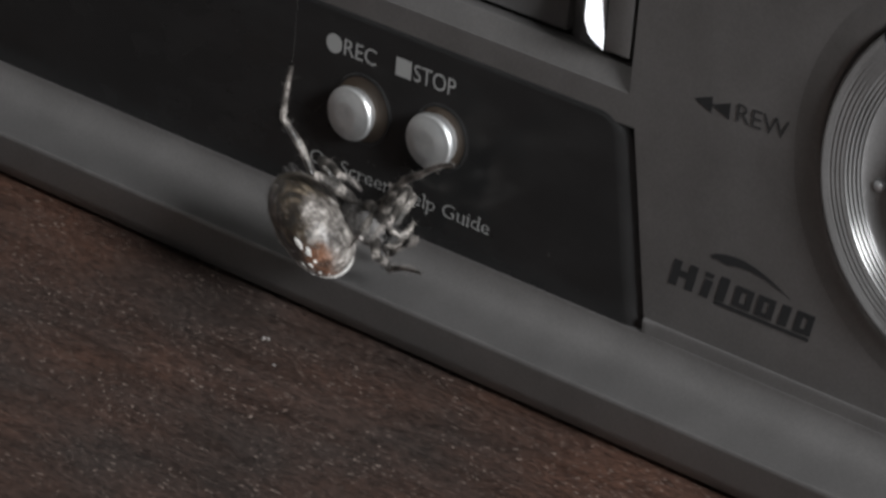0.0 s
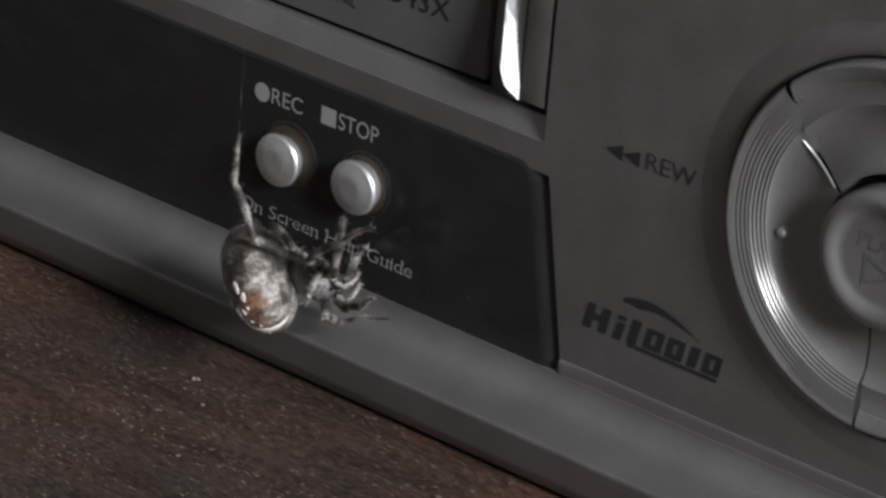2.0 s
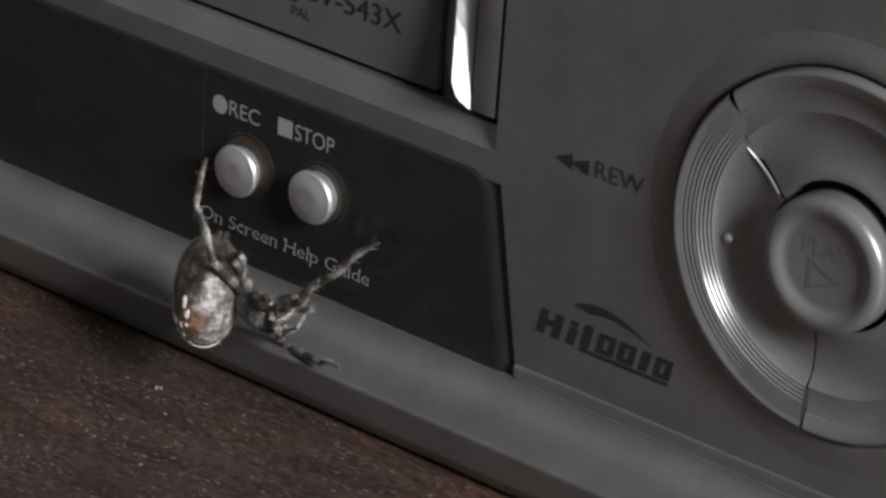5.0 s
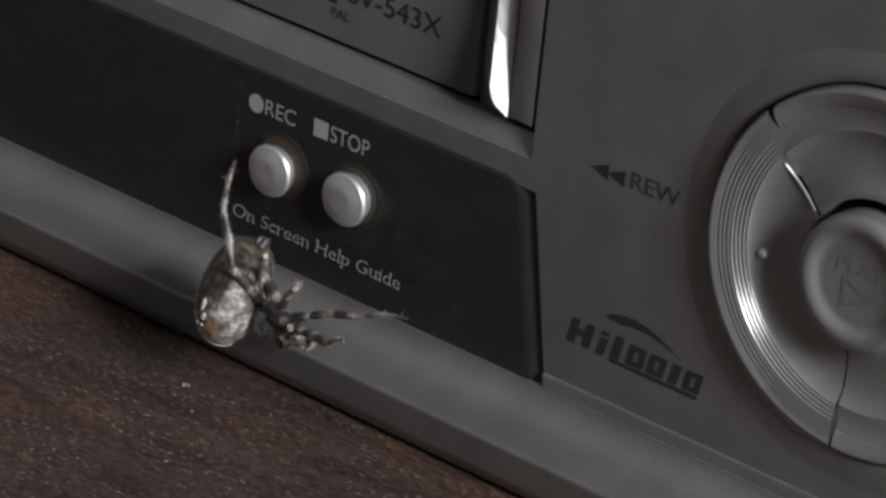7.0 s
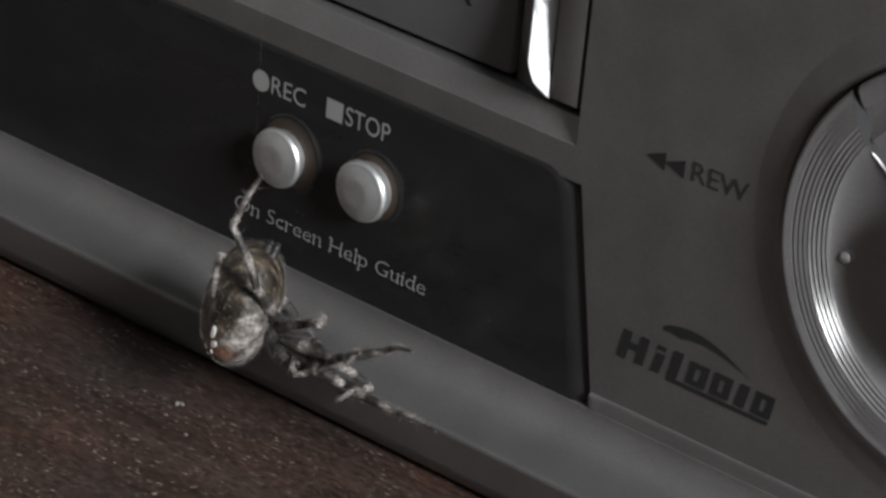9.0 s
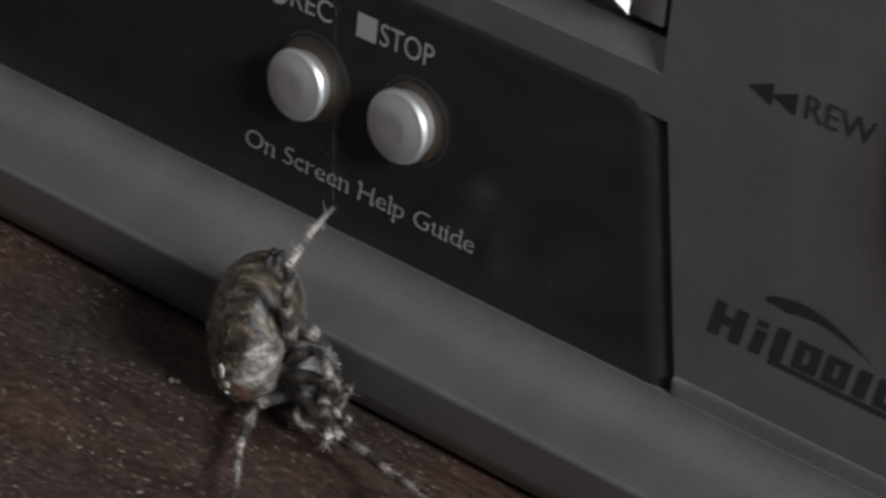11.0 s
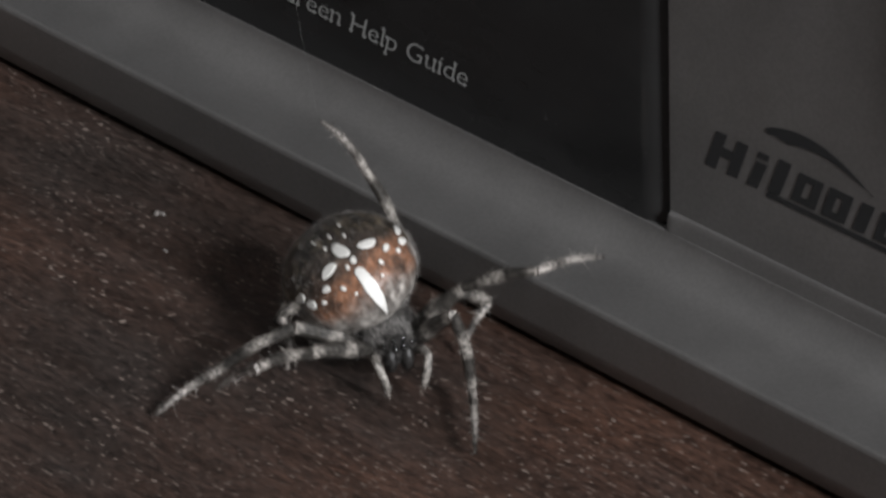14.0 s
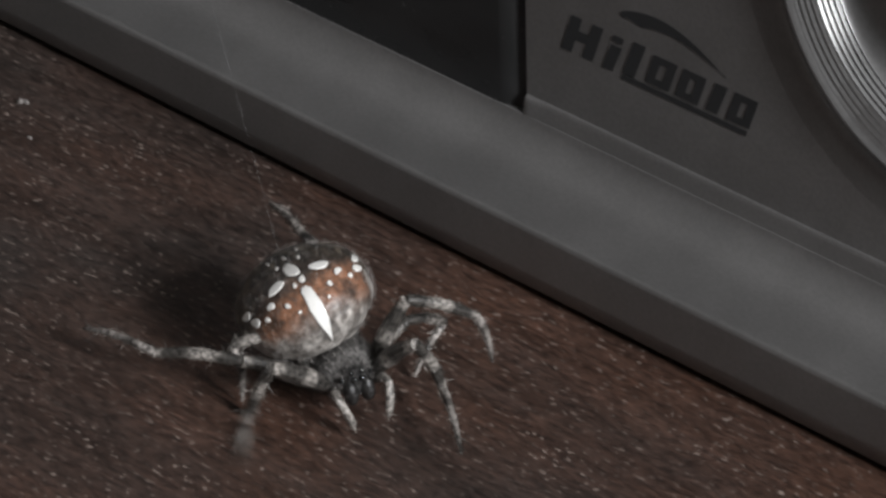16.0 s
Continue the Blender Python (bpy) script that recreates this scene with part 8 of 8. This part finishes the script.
    keyed(LEGS["L4"][2], (
        (0, 0.119, 0.704, -0.879, 173.6, 35.4, 54.8), (0.5, 0.033, 0.666, -0.820, 156.8, 34.1, 64.3), (0.75, 0.014, 0.727, -0.830, 169.7, 31.4, 61.3),
        (1, -0.005, 0.787, -0.839, -177.6, 29.4, 57.8), (1.25, 0.025, 0.760, -0.815, 173.0, 28.4, 62.7), (1.5, 0.056, 0.732, -0.791, 163.6, 28.1, 67.7),
        (2, 0.074, 0.866, -0.658, -176.1, 27.1, 63.3), (2.5, 0.087, 0.820, -0.644, 175.9, 25.3, 67.7), (3, -0.001, 0.927, -0.475, 176.8, 13.4, 76.2),
        (3.5, 0.011, 0.942, -0.513, -177.8, 11.5, 73.4), (4.333, -0.156, 0.858, -0.596, -162.2, 28.2, 79.9), (5.167, -0.317, 0.735, -0.647, -140.8, 42.2, 93.5),
        (6, -0.463, 0.586, -0.658, -110.5, 50.0, 116.6), (6.5, -0.479, 0.615, -0.623, -99.0, 53.7, 112.7), (7, -0.468, 0.612, -0.637, -100.7, 53.6, 112.7),
        (7.5, -0.465, 0.641, -0.631, -86.2, 57.6, 114.0), (7.667, -0.467, 0.612, -0.635, -97.7, 53.7, 122.1), (7.833, -0.467, 0.581, -0.640, -109.2, 50.8, 130.8),
        (8, -0.465, 0.547, -0.644, -120.7, 49.0, 139.7), (8.5, -0.499, 0.469, -0.694, -112.5, 52.6, 146.8), (8.917, -0.493, 0.583, -0.701, -116.8, 68.5, 119.7),
        (9.333, -0.441, 0.695, -0.728, -164.2, 78.3, 50.7), (9.75, -0.346, 0.785, -0.775, 148.6, 68.5, -18.2), (10.167, -0.220, 0.835, -0.839, 144.4, 52.6, -45.2),
        (10.583, -0.080, 0.834, -0.913, 150.4, 37.2, -64.2), (11, 0.055, 0.779, -0.989, 160.8, 23.9, -82.1), (11.167, -0.090, 0.766, -0.941, 157.7, 21.8, -85.2),
        (11.333, -0.198, 0.708, -0.882, 154.8, 19.6, -88.1), (11.5, -0.259, 0.618, -0.813, 152.1, 17.2, -90.8), (11.75, -0.293, 0.681, -0.735, 148.3, 19.0, -91.7),
        (12, -0.328, 0.712, -0.644, 144.4, 20.8, -92.6), (12.5, -0.184, 0.950, -0.570, 144.1, 24.7, -110.1), (12.667, -0.202, 0.987, -0.398, 129.4, 28.3, -122.7),
        (12.833, -0.199, 0.984, -0.229, 113.8, 28.9, -136.1), (13, -0.175, 0.942, -0.072, 98.6, 26.3, -149.1), (13.05, -0.240, 0.916, -0.013, 92.7, 21.5, -155.4),
        (13.1, -0.274, 0.894, 0.066, 87.6, 16.1, -161.0), (13.15, -0.271, 0.877, 0.152, 83.2, 10.4, -165.9), (13.2, -0.232, 0.865, 0.231, 79.3, 4.3, -170.3),
        (13.26, -0.290, 0.786, 0.253, 84.7, -5.9, -168.9), (13.32, -0.347, 0.717, 0.244, 90.0, -16.1, -168.5), (13.38, -0.397, 0.667, 0.210, 95.6, -26.3, -169.0),
        (13.44, -0.434, 0.640, 0.159, 102.0, -36.5, -170.9), (13.5, -0.454, 0.639, 0.101, 109.9, -46.3, -174.6), (13.667, -0.457, 0.613, 0.061, 102.6, -43.8, -171.6),
        (13.833, -0.466, 0.550, 0.033, 95.7, -41.0, -169.2), (14, -0.476, 0.458, 0.032, 89.3, -38.1, -167.4), (14.25, -0.398, 0.491, 0.133, 94.0, -42.2, -175.9),
        (14.5, -0.298, 0.552, 0.208, 99.8, -45.6, 174.6), (14.75, -0.355, 0.524, 0.188, 108.3, -55.3, 176.1), (15, -0.406, 0.495, 0.174, 119.0, -64.9, 174.8),
        (15.083, -0.511, 0.388, 0.107, 91.1, -49.2, -163.8), (15.167, -0.586, 0.305, 0.001, 76.9, -30.5, -156.9), (15.25, -0.623, 0.256, -0.130, 66.7, -11.1, -155.6),
        (15.333, -0.619, 0.244, -0.268, 57.0, 8.2, -157.7), (15.417, -0.574, 0.268, -0.392, 45.5, 26.8, -163.7), (15.5, -0.494, 0.324, -0.486, 28.6, 43.5, -175.9),
        (16, -0.438, 0.256, -0.668, 34.3, 57.8, -172.0),
    ))
    keyed(LEGS["R4"][0], (
        (0, 0.334, -0.171, -0.055, 103.8, 69.4, 130.5), (0.5, 0.332, -0.171, -0.052, 103.1, 69.9, 130.9), (0.75, 0.395, -0.143, -0.069, 119.4, 59.7, 144.3),
        (1, 0.458, -0.116, -0.085, 128.2, 48.5, 150.1), (1.25, 0.392, -0.144, -0.074, 120.3, 47.6, 125.7), (1.5, 0.327, -0.172, -0.064, 113.9, 44.7, 102.6),
        (2, 0.363, -0.170, -0.086, 113.9, 39.7, 111.5), (2.25, 0.336, -0.171, -0.083, 121.0, 34.9, 104.3), (2.5, 0.310, -0.172, -0.080, 128.3, 30.9, 96.7),
        (3, 0.356, -0.171, -0.088, 121.2, 25.0, 105.9), (3.5, 0.353, -0.171, -0.088, 121.2, 25.1, 105.5), (4.125, 0.384, -0.146, -0.100, 140.1, 26.4, 111.5),
        (4.75, 0.415, -0.121, -0.112, 159.1, 25.9, 117.6), (5.375, 0.446, -0.096, -0.123, 177.7, 23.6, 123.2), (6, 0.478, -0.071, -0.135, -164.4, 19.8, 127.6),
        (6.5, 0.463, -0.097, -0.133, -163.6, 23.3, 125.4), (7, 0.455, -0.106, -0.135, -162.5, 24.8, 124.4), (7.5, 0.464, -0.094, -0.136, -168.6, 22.1, 128.8),
        (8, 0.466, -0.091, -0.135, -158.2, 20.7, 129.9), (8.083, 0.467, -0.089, -0.135, -164.6, 12.1, 144.6), (8.167, 0.469, -0.087, -0.135, -172.9, 5.3, 159.9),
        (8.25, 0.470, -0.086, -0.135, 177.3, 1.0, 175.8), (8.333, 0.471, -0.084, -0.135, 166.8, -0.4, -167.7), (8.417, 0.472, -0.082, -0.135, 156.3, 1.2, -151.3),
        (8.5, 0.473, -0.080, -0.134, 146.7, 5.7, -135.4), (8.917, 0.477, -0.075, -0.127, 156.2, 3.2, -150.9), (9.333, 0.480, -0.071, -0.120, 166.0, 3.3, -166.5),
        (9.75, 0.484, -0.066, -0.112, 175.5, 6.0, 178.1), (10.167, 0.488, -0.061, -0.105, -176.0, 11.1, 163.2), (10.583, 0.491, -0.056, -0.097, -168.9, 18.2, 148.8),
        (11, 0.495, -0.051, -0.090, -163.7, 26.7, 134.7), (11.5, 0.491, -0.062, -0.090, -153.8, 27.1, 137.1), (11.583, 0.488, -0.068, -0.089, -158.0, 14.7, 150.0),
        (11.667, 0.485, -0.074, -0.088, -164.7, 3.4, 163.4), (11.75, 0.482, -0.080, -0.087, -173.9, -5.9, 178.0), (11.833, 0.479, -0.085, -0.087, 174.7, -12.4, -165.7),
        (11.917, 0.476, -0.091, -0.086, 161.6, -15.4, -148.2), (12, 0.473, -0.097, -0.085, 148.1, -14.3, -130.3), (12.083, 0.475, -0.092, -0.089, 156.6, -17.1, -148.7),
        (12.167, 0.478, -0.087, -0.092, 165.6, -17.2, -167.4), (12.25, 0.480, -0.083, -0.096, 174.0, -14.5, 174.1), (12.333, 0.482, -0.078, -0.100, -178.9, -9.4, 156.5),
        (12.417, 0.484, -0.073, -0.103, -173.8, -2.5, 139.9), (12.5, 0.486, -0.069, -0.107, -170.8, 5.6, 123.8), (12.583, 0.484, -0.073, -0.102, -179.7, -3.3, 132.2),
        (12.667, 0.483, -0.077, -0.098, 170.0, -10.6, 142.0), (12.75, 0.481, -0.082, -0.093, 158.3, -16.0, 153.2), (12.833, 0.479, -0.086, -0.089, 145.4, -18.9, 165.7),
        (12.917, 0.477, -0.090, -0.084, 132.1, -19.1, 178.5), (13, 0.475, -0.095, -0.080, 119.2, -16.4, -169.0), (13.067, 0.451, -0.109, -0.054, 104.5, -7.8, -162.4),
        (13.133, 0.427, -0.123, -0.028, 90.9, 2.2, -158.2), (13.2, 0.402, -0.137, -0.003, 77.8, 12.9, -156.4), (13.25, 0.401, -0.139, -0.007, 75.3, 15.3, -154.9),
        (13.3, 0.400, -0.142, -0.012, 72.9, 17.8, -153.4), (13.35, 0.399, -0.144, -0.016, 70.4, 20.4, -152.0), (13.4, 0.398, -0.147, -0.021, 68.1, 23.0, -150.7),
        (13.45, 0.397, -0.150, -0.026, 65.7, 25.7, -149.5), (13.5, 0.395, -0.152, -0.030, 63.3, 28.4, -148.3), (14, 0.341, -0.166, -0.034, 44.2, 42.5, -165.8),
        (14.5, 0.371, -0.160, -0.029, 53.6, 26.7, -164.0), (15, 0.376, -0.157, -0.024, 52.0, 26.1, -164.7), (15.5, 0.355, -0.168, -0.050, 33.6, 34.6, -168.7),
        (16, 0.391, -0.155, -0.033, 43.9, 29.7, -157.2),
    ))
    keyed(LEGS["R4"][1], (
        (0, 0.206, -0.021, -0.579, 175.0, -30.2, 60.0), (0.5, 0.206, -0.025, -0.578, 175.2, -29.6, 60.2), (0.75, 0.166, 0.022, -0.552, 178.5, -29.2, 58.2),
        (1, 0.137, 0.070, -0.504, -178.2, -28.6, 56.3), (1.25, 0.172, 0.163, -0.488, -176.0, -35.5, 52.4), (1.5, 0.240, 0.217, -0.458, -173.0, -42.3, 47.8),
        (2, 0.205, 0.231, -0.444, -160.1, -40.7, 36.4), (2.25, 0.223, 0.274, -0.403, -160.5, -38.1, 37.5), (2.5, 0.254, 0.306, -0.367, -160.9, -35.6, 38.6),
        (3, 0.217, 0.318, -0.324, -152.1, -37.4, 39.4), (3.5, 0.217, 0.317, -0.326, -151.9, -37.3, 39.1), (4.125, 0.200, 0.320, -0.349, -155.1, -22.6, 53.3),
        (4.75, 0.182, 0.325, -0.356, -154.4, -7.6, 65.6), (5.375, 0.165, 0.333, -0.347, -150.5, 6.9, 78.2), (6, 0.156, 0.346, -0.325, -143.2, 20.1, 92.4),
        (6.5, 0.165, 0.323, -0.354, -140.4, 24.6, 87.6), (7, 0.168, 0.314, -0.369, -141.0, 24.5, 87.2), (7.5, 0.139, 0.310, -0.347, -142.0, 24.8, 89.7),
        (8, 0.130, 0.311, -0.333, -140.3, 24.8, 102.0), (8.083, 0.021, 0.228, -0.252, -140.2, 25.5, 102.3), (8.167, -0.055, 0.105, -0.187, -140.1, 26.3, 102.6),
        (8.25, -0.089, -0.045, -0.145, -140.0, 27.0, 102.9), (8.333, -0.076, -0.203, -0.131, -139.9, 27.8, 103.2), (8.417, -0.019, -0.351, -0.146, -139.7, 28.5, 103.5),
        (8.5, 0.076, -0.471, -0.190, -139.6, 29.3, 103.9), (8.917, -0.012, -0.348, -0.158, -135.4, 12.7, 128.0), (9.333, -0.063, -0.201, -0.152, -138.4, -4.1, 150.5),
        (9.75, -0.073, -0.047, -0.171, -147.9, -18.3, 175.0), (10.167, -0.038, 0.098, -0.213, -163.9, -26.9, -156.1), (10.583, 0.036, 0.219, -0.272, 176.9, -26.8, -124.7),
        (11, 0.143, 0.304, -0.342, 161.1, -18.1, -95.9), (11.5, 0.126, 0.277, -0.345, 152.3, -22.5, -93.9), (11.583, 0.019, 0.203, -0.231, 170.7, -34.2, -124.2),
        (11.667, -0.051, 0.086, -0.121, -165.0, -35.0, -159.5), (11.75, -0.075, -0.060, -0.030, -145.3, -24.7, 169.2), (11.833, -0.051, -0.220, 0.034, -134.5, -7.7, 144.8),
        (11.917, 0.018, -0.376, 0.063, -131.6, 12.0, 123.5), (12, 0.123, -0.511, 0.054, -136.7, 31.4, 100.2), (12.083, 0.018, -0.370, 0.076, -143.2, 49.5, 72.7),
        (12.167, -0.045, -0.204, 0.073, -169.1, 61.4, 27.8), (12.25, -0.060, -0.027, 0.044, 154.4, 57.5, -27.3), (12.333, -0.025, 0.142, -0.009, 138.6, 41.7, -62.7),
        (12.417, 0.056, 0.287, -0.079, 137.2, 23.0, -86.8), (12.5, 0.176, 0.394, -0.162, 143.6, 5.3, -108.5), (12.583, 0.109, 0.341, -0.070, 138.3, -8.8, -122.1),
        (12.667, 0.049, 0.262, 0.005, 136.2, -23.8, -135.2), (12.75, -0.000, 0.161, 0.061, 138.2, -38.8, -150.0), (12.833, -0.035, 0.045, 0.093, 147.0, -52.6, -170.1),
        (12.917, -0.052, -0.077, 0.099, 168.6, -62.5, 157.8), (13, -0.052, -0.197, 0.079, -158.0, -63.0, 114.2), (13.067, -0.078, -0.277, 0.022, -165.0, -70.7, 122.5),
        (13.133, -0.093, -0.331, -0.050, 179.1, -77.5, 139.7), (13.2, -0.098, -0.355, -0.127, 139.0, -81.6, -178.9), (13.25, -0.088, -0.369, -0.155, 89.3, -64.9, -121.1),
        (13.3, -0.076, -0.381, -0.183, 84.9, -44.5, -107.9), (13.35, -0.064, -0.391, -0.212, 86.6, -23.9, -99.3), (13.4, -0.052, -0.399, -0.240, 91.1, -3.8, -90.8),
        (13.45, -0.038, -0.406, -0.269, 98.7, 15.4, -80.5), (13.5, -0.024, -0.411, -0.297, 111.4, 32.4, -65.7), (14, -0.059, -0.267, -0.412, 131.7, 46.5, -58.3),
        (14.5, -0.110, -0.298, -0.280, 109.8, 40.1, -76.2), (15, -0.110, -0.290, -0.270, 109.6, 41.3, -75.8), (15.5, -0.098, -0.259, -0.368, 127.8, 54.8, -55.9),
        (16, -0.057, -0.343, -0.310, 117.9, 47.0, -56.8),
    ))
    keyed(LEGS["R4"][2], (
        (0, 0.457, 0.413, -0.287, -150.0, -6.6, -87.6), (0.5, 0.457, 0.412, -0.291, -150.4, -7.0, -87.5), (0.75, 0.432, 0.452, -0.269, -154.3, -3.8, -90.5),
        (1, 0.419, 0.493, -0.226, -158.3, -0.8, -93.7), (1.25, 0.460, 0.537, -0.151, -157.2, -1.9, -93.0), (1.5, 0.528, 0.534, -0.067, -156.1, -2.9, -92.4),
        (2, 0.559, 0.492, -0.065, -163.8, 4.9, -96.9), (2.25, 0.585, 0.552, -0.045, -162.8, 4.6, -95.4), (2.5, 0.622, 0.600, -0.029, -161.8, 4.2, -93.9),
        (3, 0.574, 0.610, 0.027, -164.8, 13.1, -90.4), (3.5, 0.575, 0.608, 0.025, -164.8, 13.1, -90.5), (4.125, 0.521, 0.750, -0.127, -178.3, 0.7, -92.3),
        (4.75, 0.419, 0.849, -0.279, 168.2, -11.8, -91.0), (5.375, 0.283, 0.897, -0.417, 153.5, -23.6, -86.6), (6, 0.133, 0.890, -0.524, 136.2, -33.8, -78.3),
        (6.5, 0.187, 0.850, -0.596, 129.9, -40.0, -77.9), (7, 0.194, 0.841, -0.610, 131.1, -39.9, -78.1), (7.5, 0.142, 0.837, -0.590, 130.9, -40.7, -77.1),
        (8, 0.020, 0.826, -0.576, 125.4, -42.8, -62.3), (8.083, -0.091, 0.739, -0.502, 127.1, -60.8, -86.1), (8.167, -0.169, 0.612, -0.443, 159.2, -74.9, -138.6),
        (8.25, -0.204, 0.459, -0.408, -142.6, -69.0, 143.2), (8.333, -0.194, 0.297, -0.401, -131.4, -51.7, 111.0), (8.417, -0.139, 0.145, -0.423, -134.9, -33.7, 91.0),
        (8.5, -0.045, 0.020, -0.474, -144.1, -17.6, 72.6), (8.917, -0.360, 0.098, -0.285, -147.4, -13.6, 74.3), (9.333, -0.567, 0.084, -0.110, -150.5, -9.6, 75.6),
        (9.75, -0.621, 0.000, 0.012, -153.5, -5.5, 76.8), (10.167, -0.511, -0.112, 0.049, -156.3, -1.3, 77.7), (10.583, -0.259, -0.206, -0.011, -159.2, 2.9, 78.4),
        (11, 0.086, -0.244, -0.162, -162.0, 7.1, 78.9), (11.5, 0.089, -0.257, -0.123, -153.9, 18.7, 78.0), (11.583, -0.251, -0.194, 0.095, -152.2, 17.2, 77.4),
        (11.667, -0.495, -0.080, 0.212, -150.6, 15.7, 76.8), (11.75, -0.592, 0.039, 0.213, -148.9, 14.2, 76.2), (11.833, -0.520, 0.112, 0.112, -147.2, 12.8, 75.5),
        (11.917, -0.295, 0.097, -0.058, -145.5, 11.3, 74.8), (12, 0.035, -0.024, -0.248, -143.8, 9.9, 74.0), (12.083, 0.131, -0.011, -0.365, -143.7, 7.4, 72.4),
        (12.167, 0.201, -0.074, -0.436, -143.4, 4.9, 70.8), (12.25, 0.218, -0.170, -0.445, -143.1, 2.5, 69.2), (12.333, 0.174, -0.243, -0.394, -142.7, 0.0, 67.6),
        (12.417, 0.086, -0.246, -0.306, -142.3, -2.4, 65.9), (12.5, -0.007, -0.153, -0.215, -141.7, -4.9, 64.2), (12.583, -0.195, -0.144, 0.018, -136.9, -8.2, 64.6),
        (12.667, -0.328, -0.112, 0.239, -132.0, -11.5, 64.7), (12.75, -0.392, -0.065, 0.424, -127.1, -14.9, 64.5), (12.833, -0.382, -0.015, 0.554, -122.0, -18.2, 63.9),
        (12.917, -0.301, 0.025, 0.613, -116.8, -21.5, 63.1), (13, -0.160, 0.042, 0.596, -111.4, -24.6, 61.9), (13.067, -0.181, -0.115, 0.569, -109.9, -40.2, 65.2),
        (13.133, -0.188, -0.250, 0.517, -109.4, -55.8, 69.0), (13.2, -0.183, -0.356, 0.446, -111.6, -71.4, 75.2), (13.25, -0.215, -0.579, 0.370, -101.1, -66.1, 67.2),
        (13.3, -0.204, -0.775, 0.223, -93.9, -60.4, 62.7), (13.35, -0.150, -0.914, 0.023, -88.6, -54.5, 60.1), (13.4, -0.060, -0.978, -0.202, -84.4, -48.5, 58.7),
        (13.45, 0.055, -0.958, -0.422, -80.8, -42.5, 57.9), (13.5, 0.178, -0.857, -0.608, -77.6, -36.4, 57.8), (14, 0.151, -0.607, -0.832, -70.3, -56.9, 47.7),
        (14.5, -0.004, -0.729, -0.654, -70.8, -40.4, 46.4), (15, -0.002, -0.712, -0.653, -70.3, -41.2, 47.3), (15.5, 0.090, -0.535, -0.842, -59.9, -58.2, 46.3),
        (16, 0.159, -0.674, -0.734, -70.3, -50.2, 62.3),
    ))
    keyed(THREAD, (
        (0, -3.136, -1.462, 3.207, 1.1, -3.0, -90.0), (0.5, -2.943, -1.562, 3.156, 2.3, -3.6, -90.0), (1, -2.880, -1.524, 3.226, 2.7, -3.4, -90.0),
        (1.5, -2.886, -1.546, 3.150, 2.7, -3.5, -90.0), (2, -2.825, -1.502, 3.148, 3.1, -3.2, -90.0), (2.5, -2.815, -1.496, 3.121, 3.1, -3.2, -90.0),
        (3, -2.794, -1.569, 3.175, 3.3, -3.7, -90.0), (3.5, -2.760, -1.549, 3.150, 3.5, -3.5, -90.0), (6, -2.810, -1.416, 2.980, 3.1, -2.6, -90.0),
        (6.5, -2.813, -1.438, 2.985, 3.1, -2.8, -90.0), (7, -2.827, -1.435, 2.965, 3.0, -2.8, -90.0), (7.5, -2.857, -1.425, 2.972, 2.8, -2.7, -90.0),
        (8, -2.832, -1.420, 2.956, 3.0, -2.7, -90.0), (8.5, -2.757, -1.419, 2.961, 3.4, -2.7, -90.0), (11, -2.201, -1.102, 2.082, 6.3, -0.6, -90.0),
        (11.5, -2.439, -1.266, 1.850, 4.8, -1.5, -90.0), (12, -2.388, -1.319, 1.881, 5.1, -1.8, -90.0), (12.5, -2.263, -1.375, 1.915, 5.9, -2.1, -90.0),
        (13, -2.139, -1.449, 1.925, 6.6, -2.5, -90.0), (13.2, -1.948, -1.568, 2.090, 17.1, -3.3, -90.0), (13.5, -1.787, -1.794, 2.210, 23.0, -4.6, -90.0),
        (14, -1.400, -1.984, 2.018, 28.0, -5.6, -90.0), (14.5, -0.966, -2.290, 2.047, 34.0, -7.4, -90.0), (15, -0.502, -2.695, 1.990, 35.0, -9.6, -90.0),
        (15.5, -0.370, -2.128, 0.708, 34.0, -5.7, -90.0), (16, 0.086, -2.400, 0.738, 34.0, -7.1, -90.0),
    ))


motions()
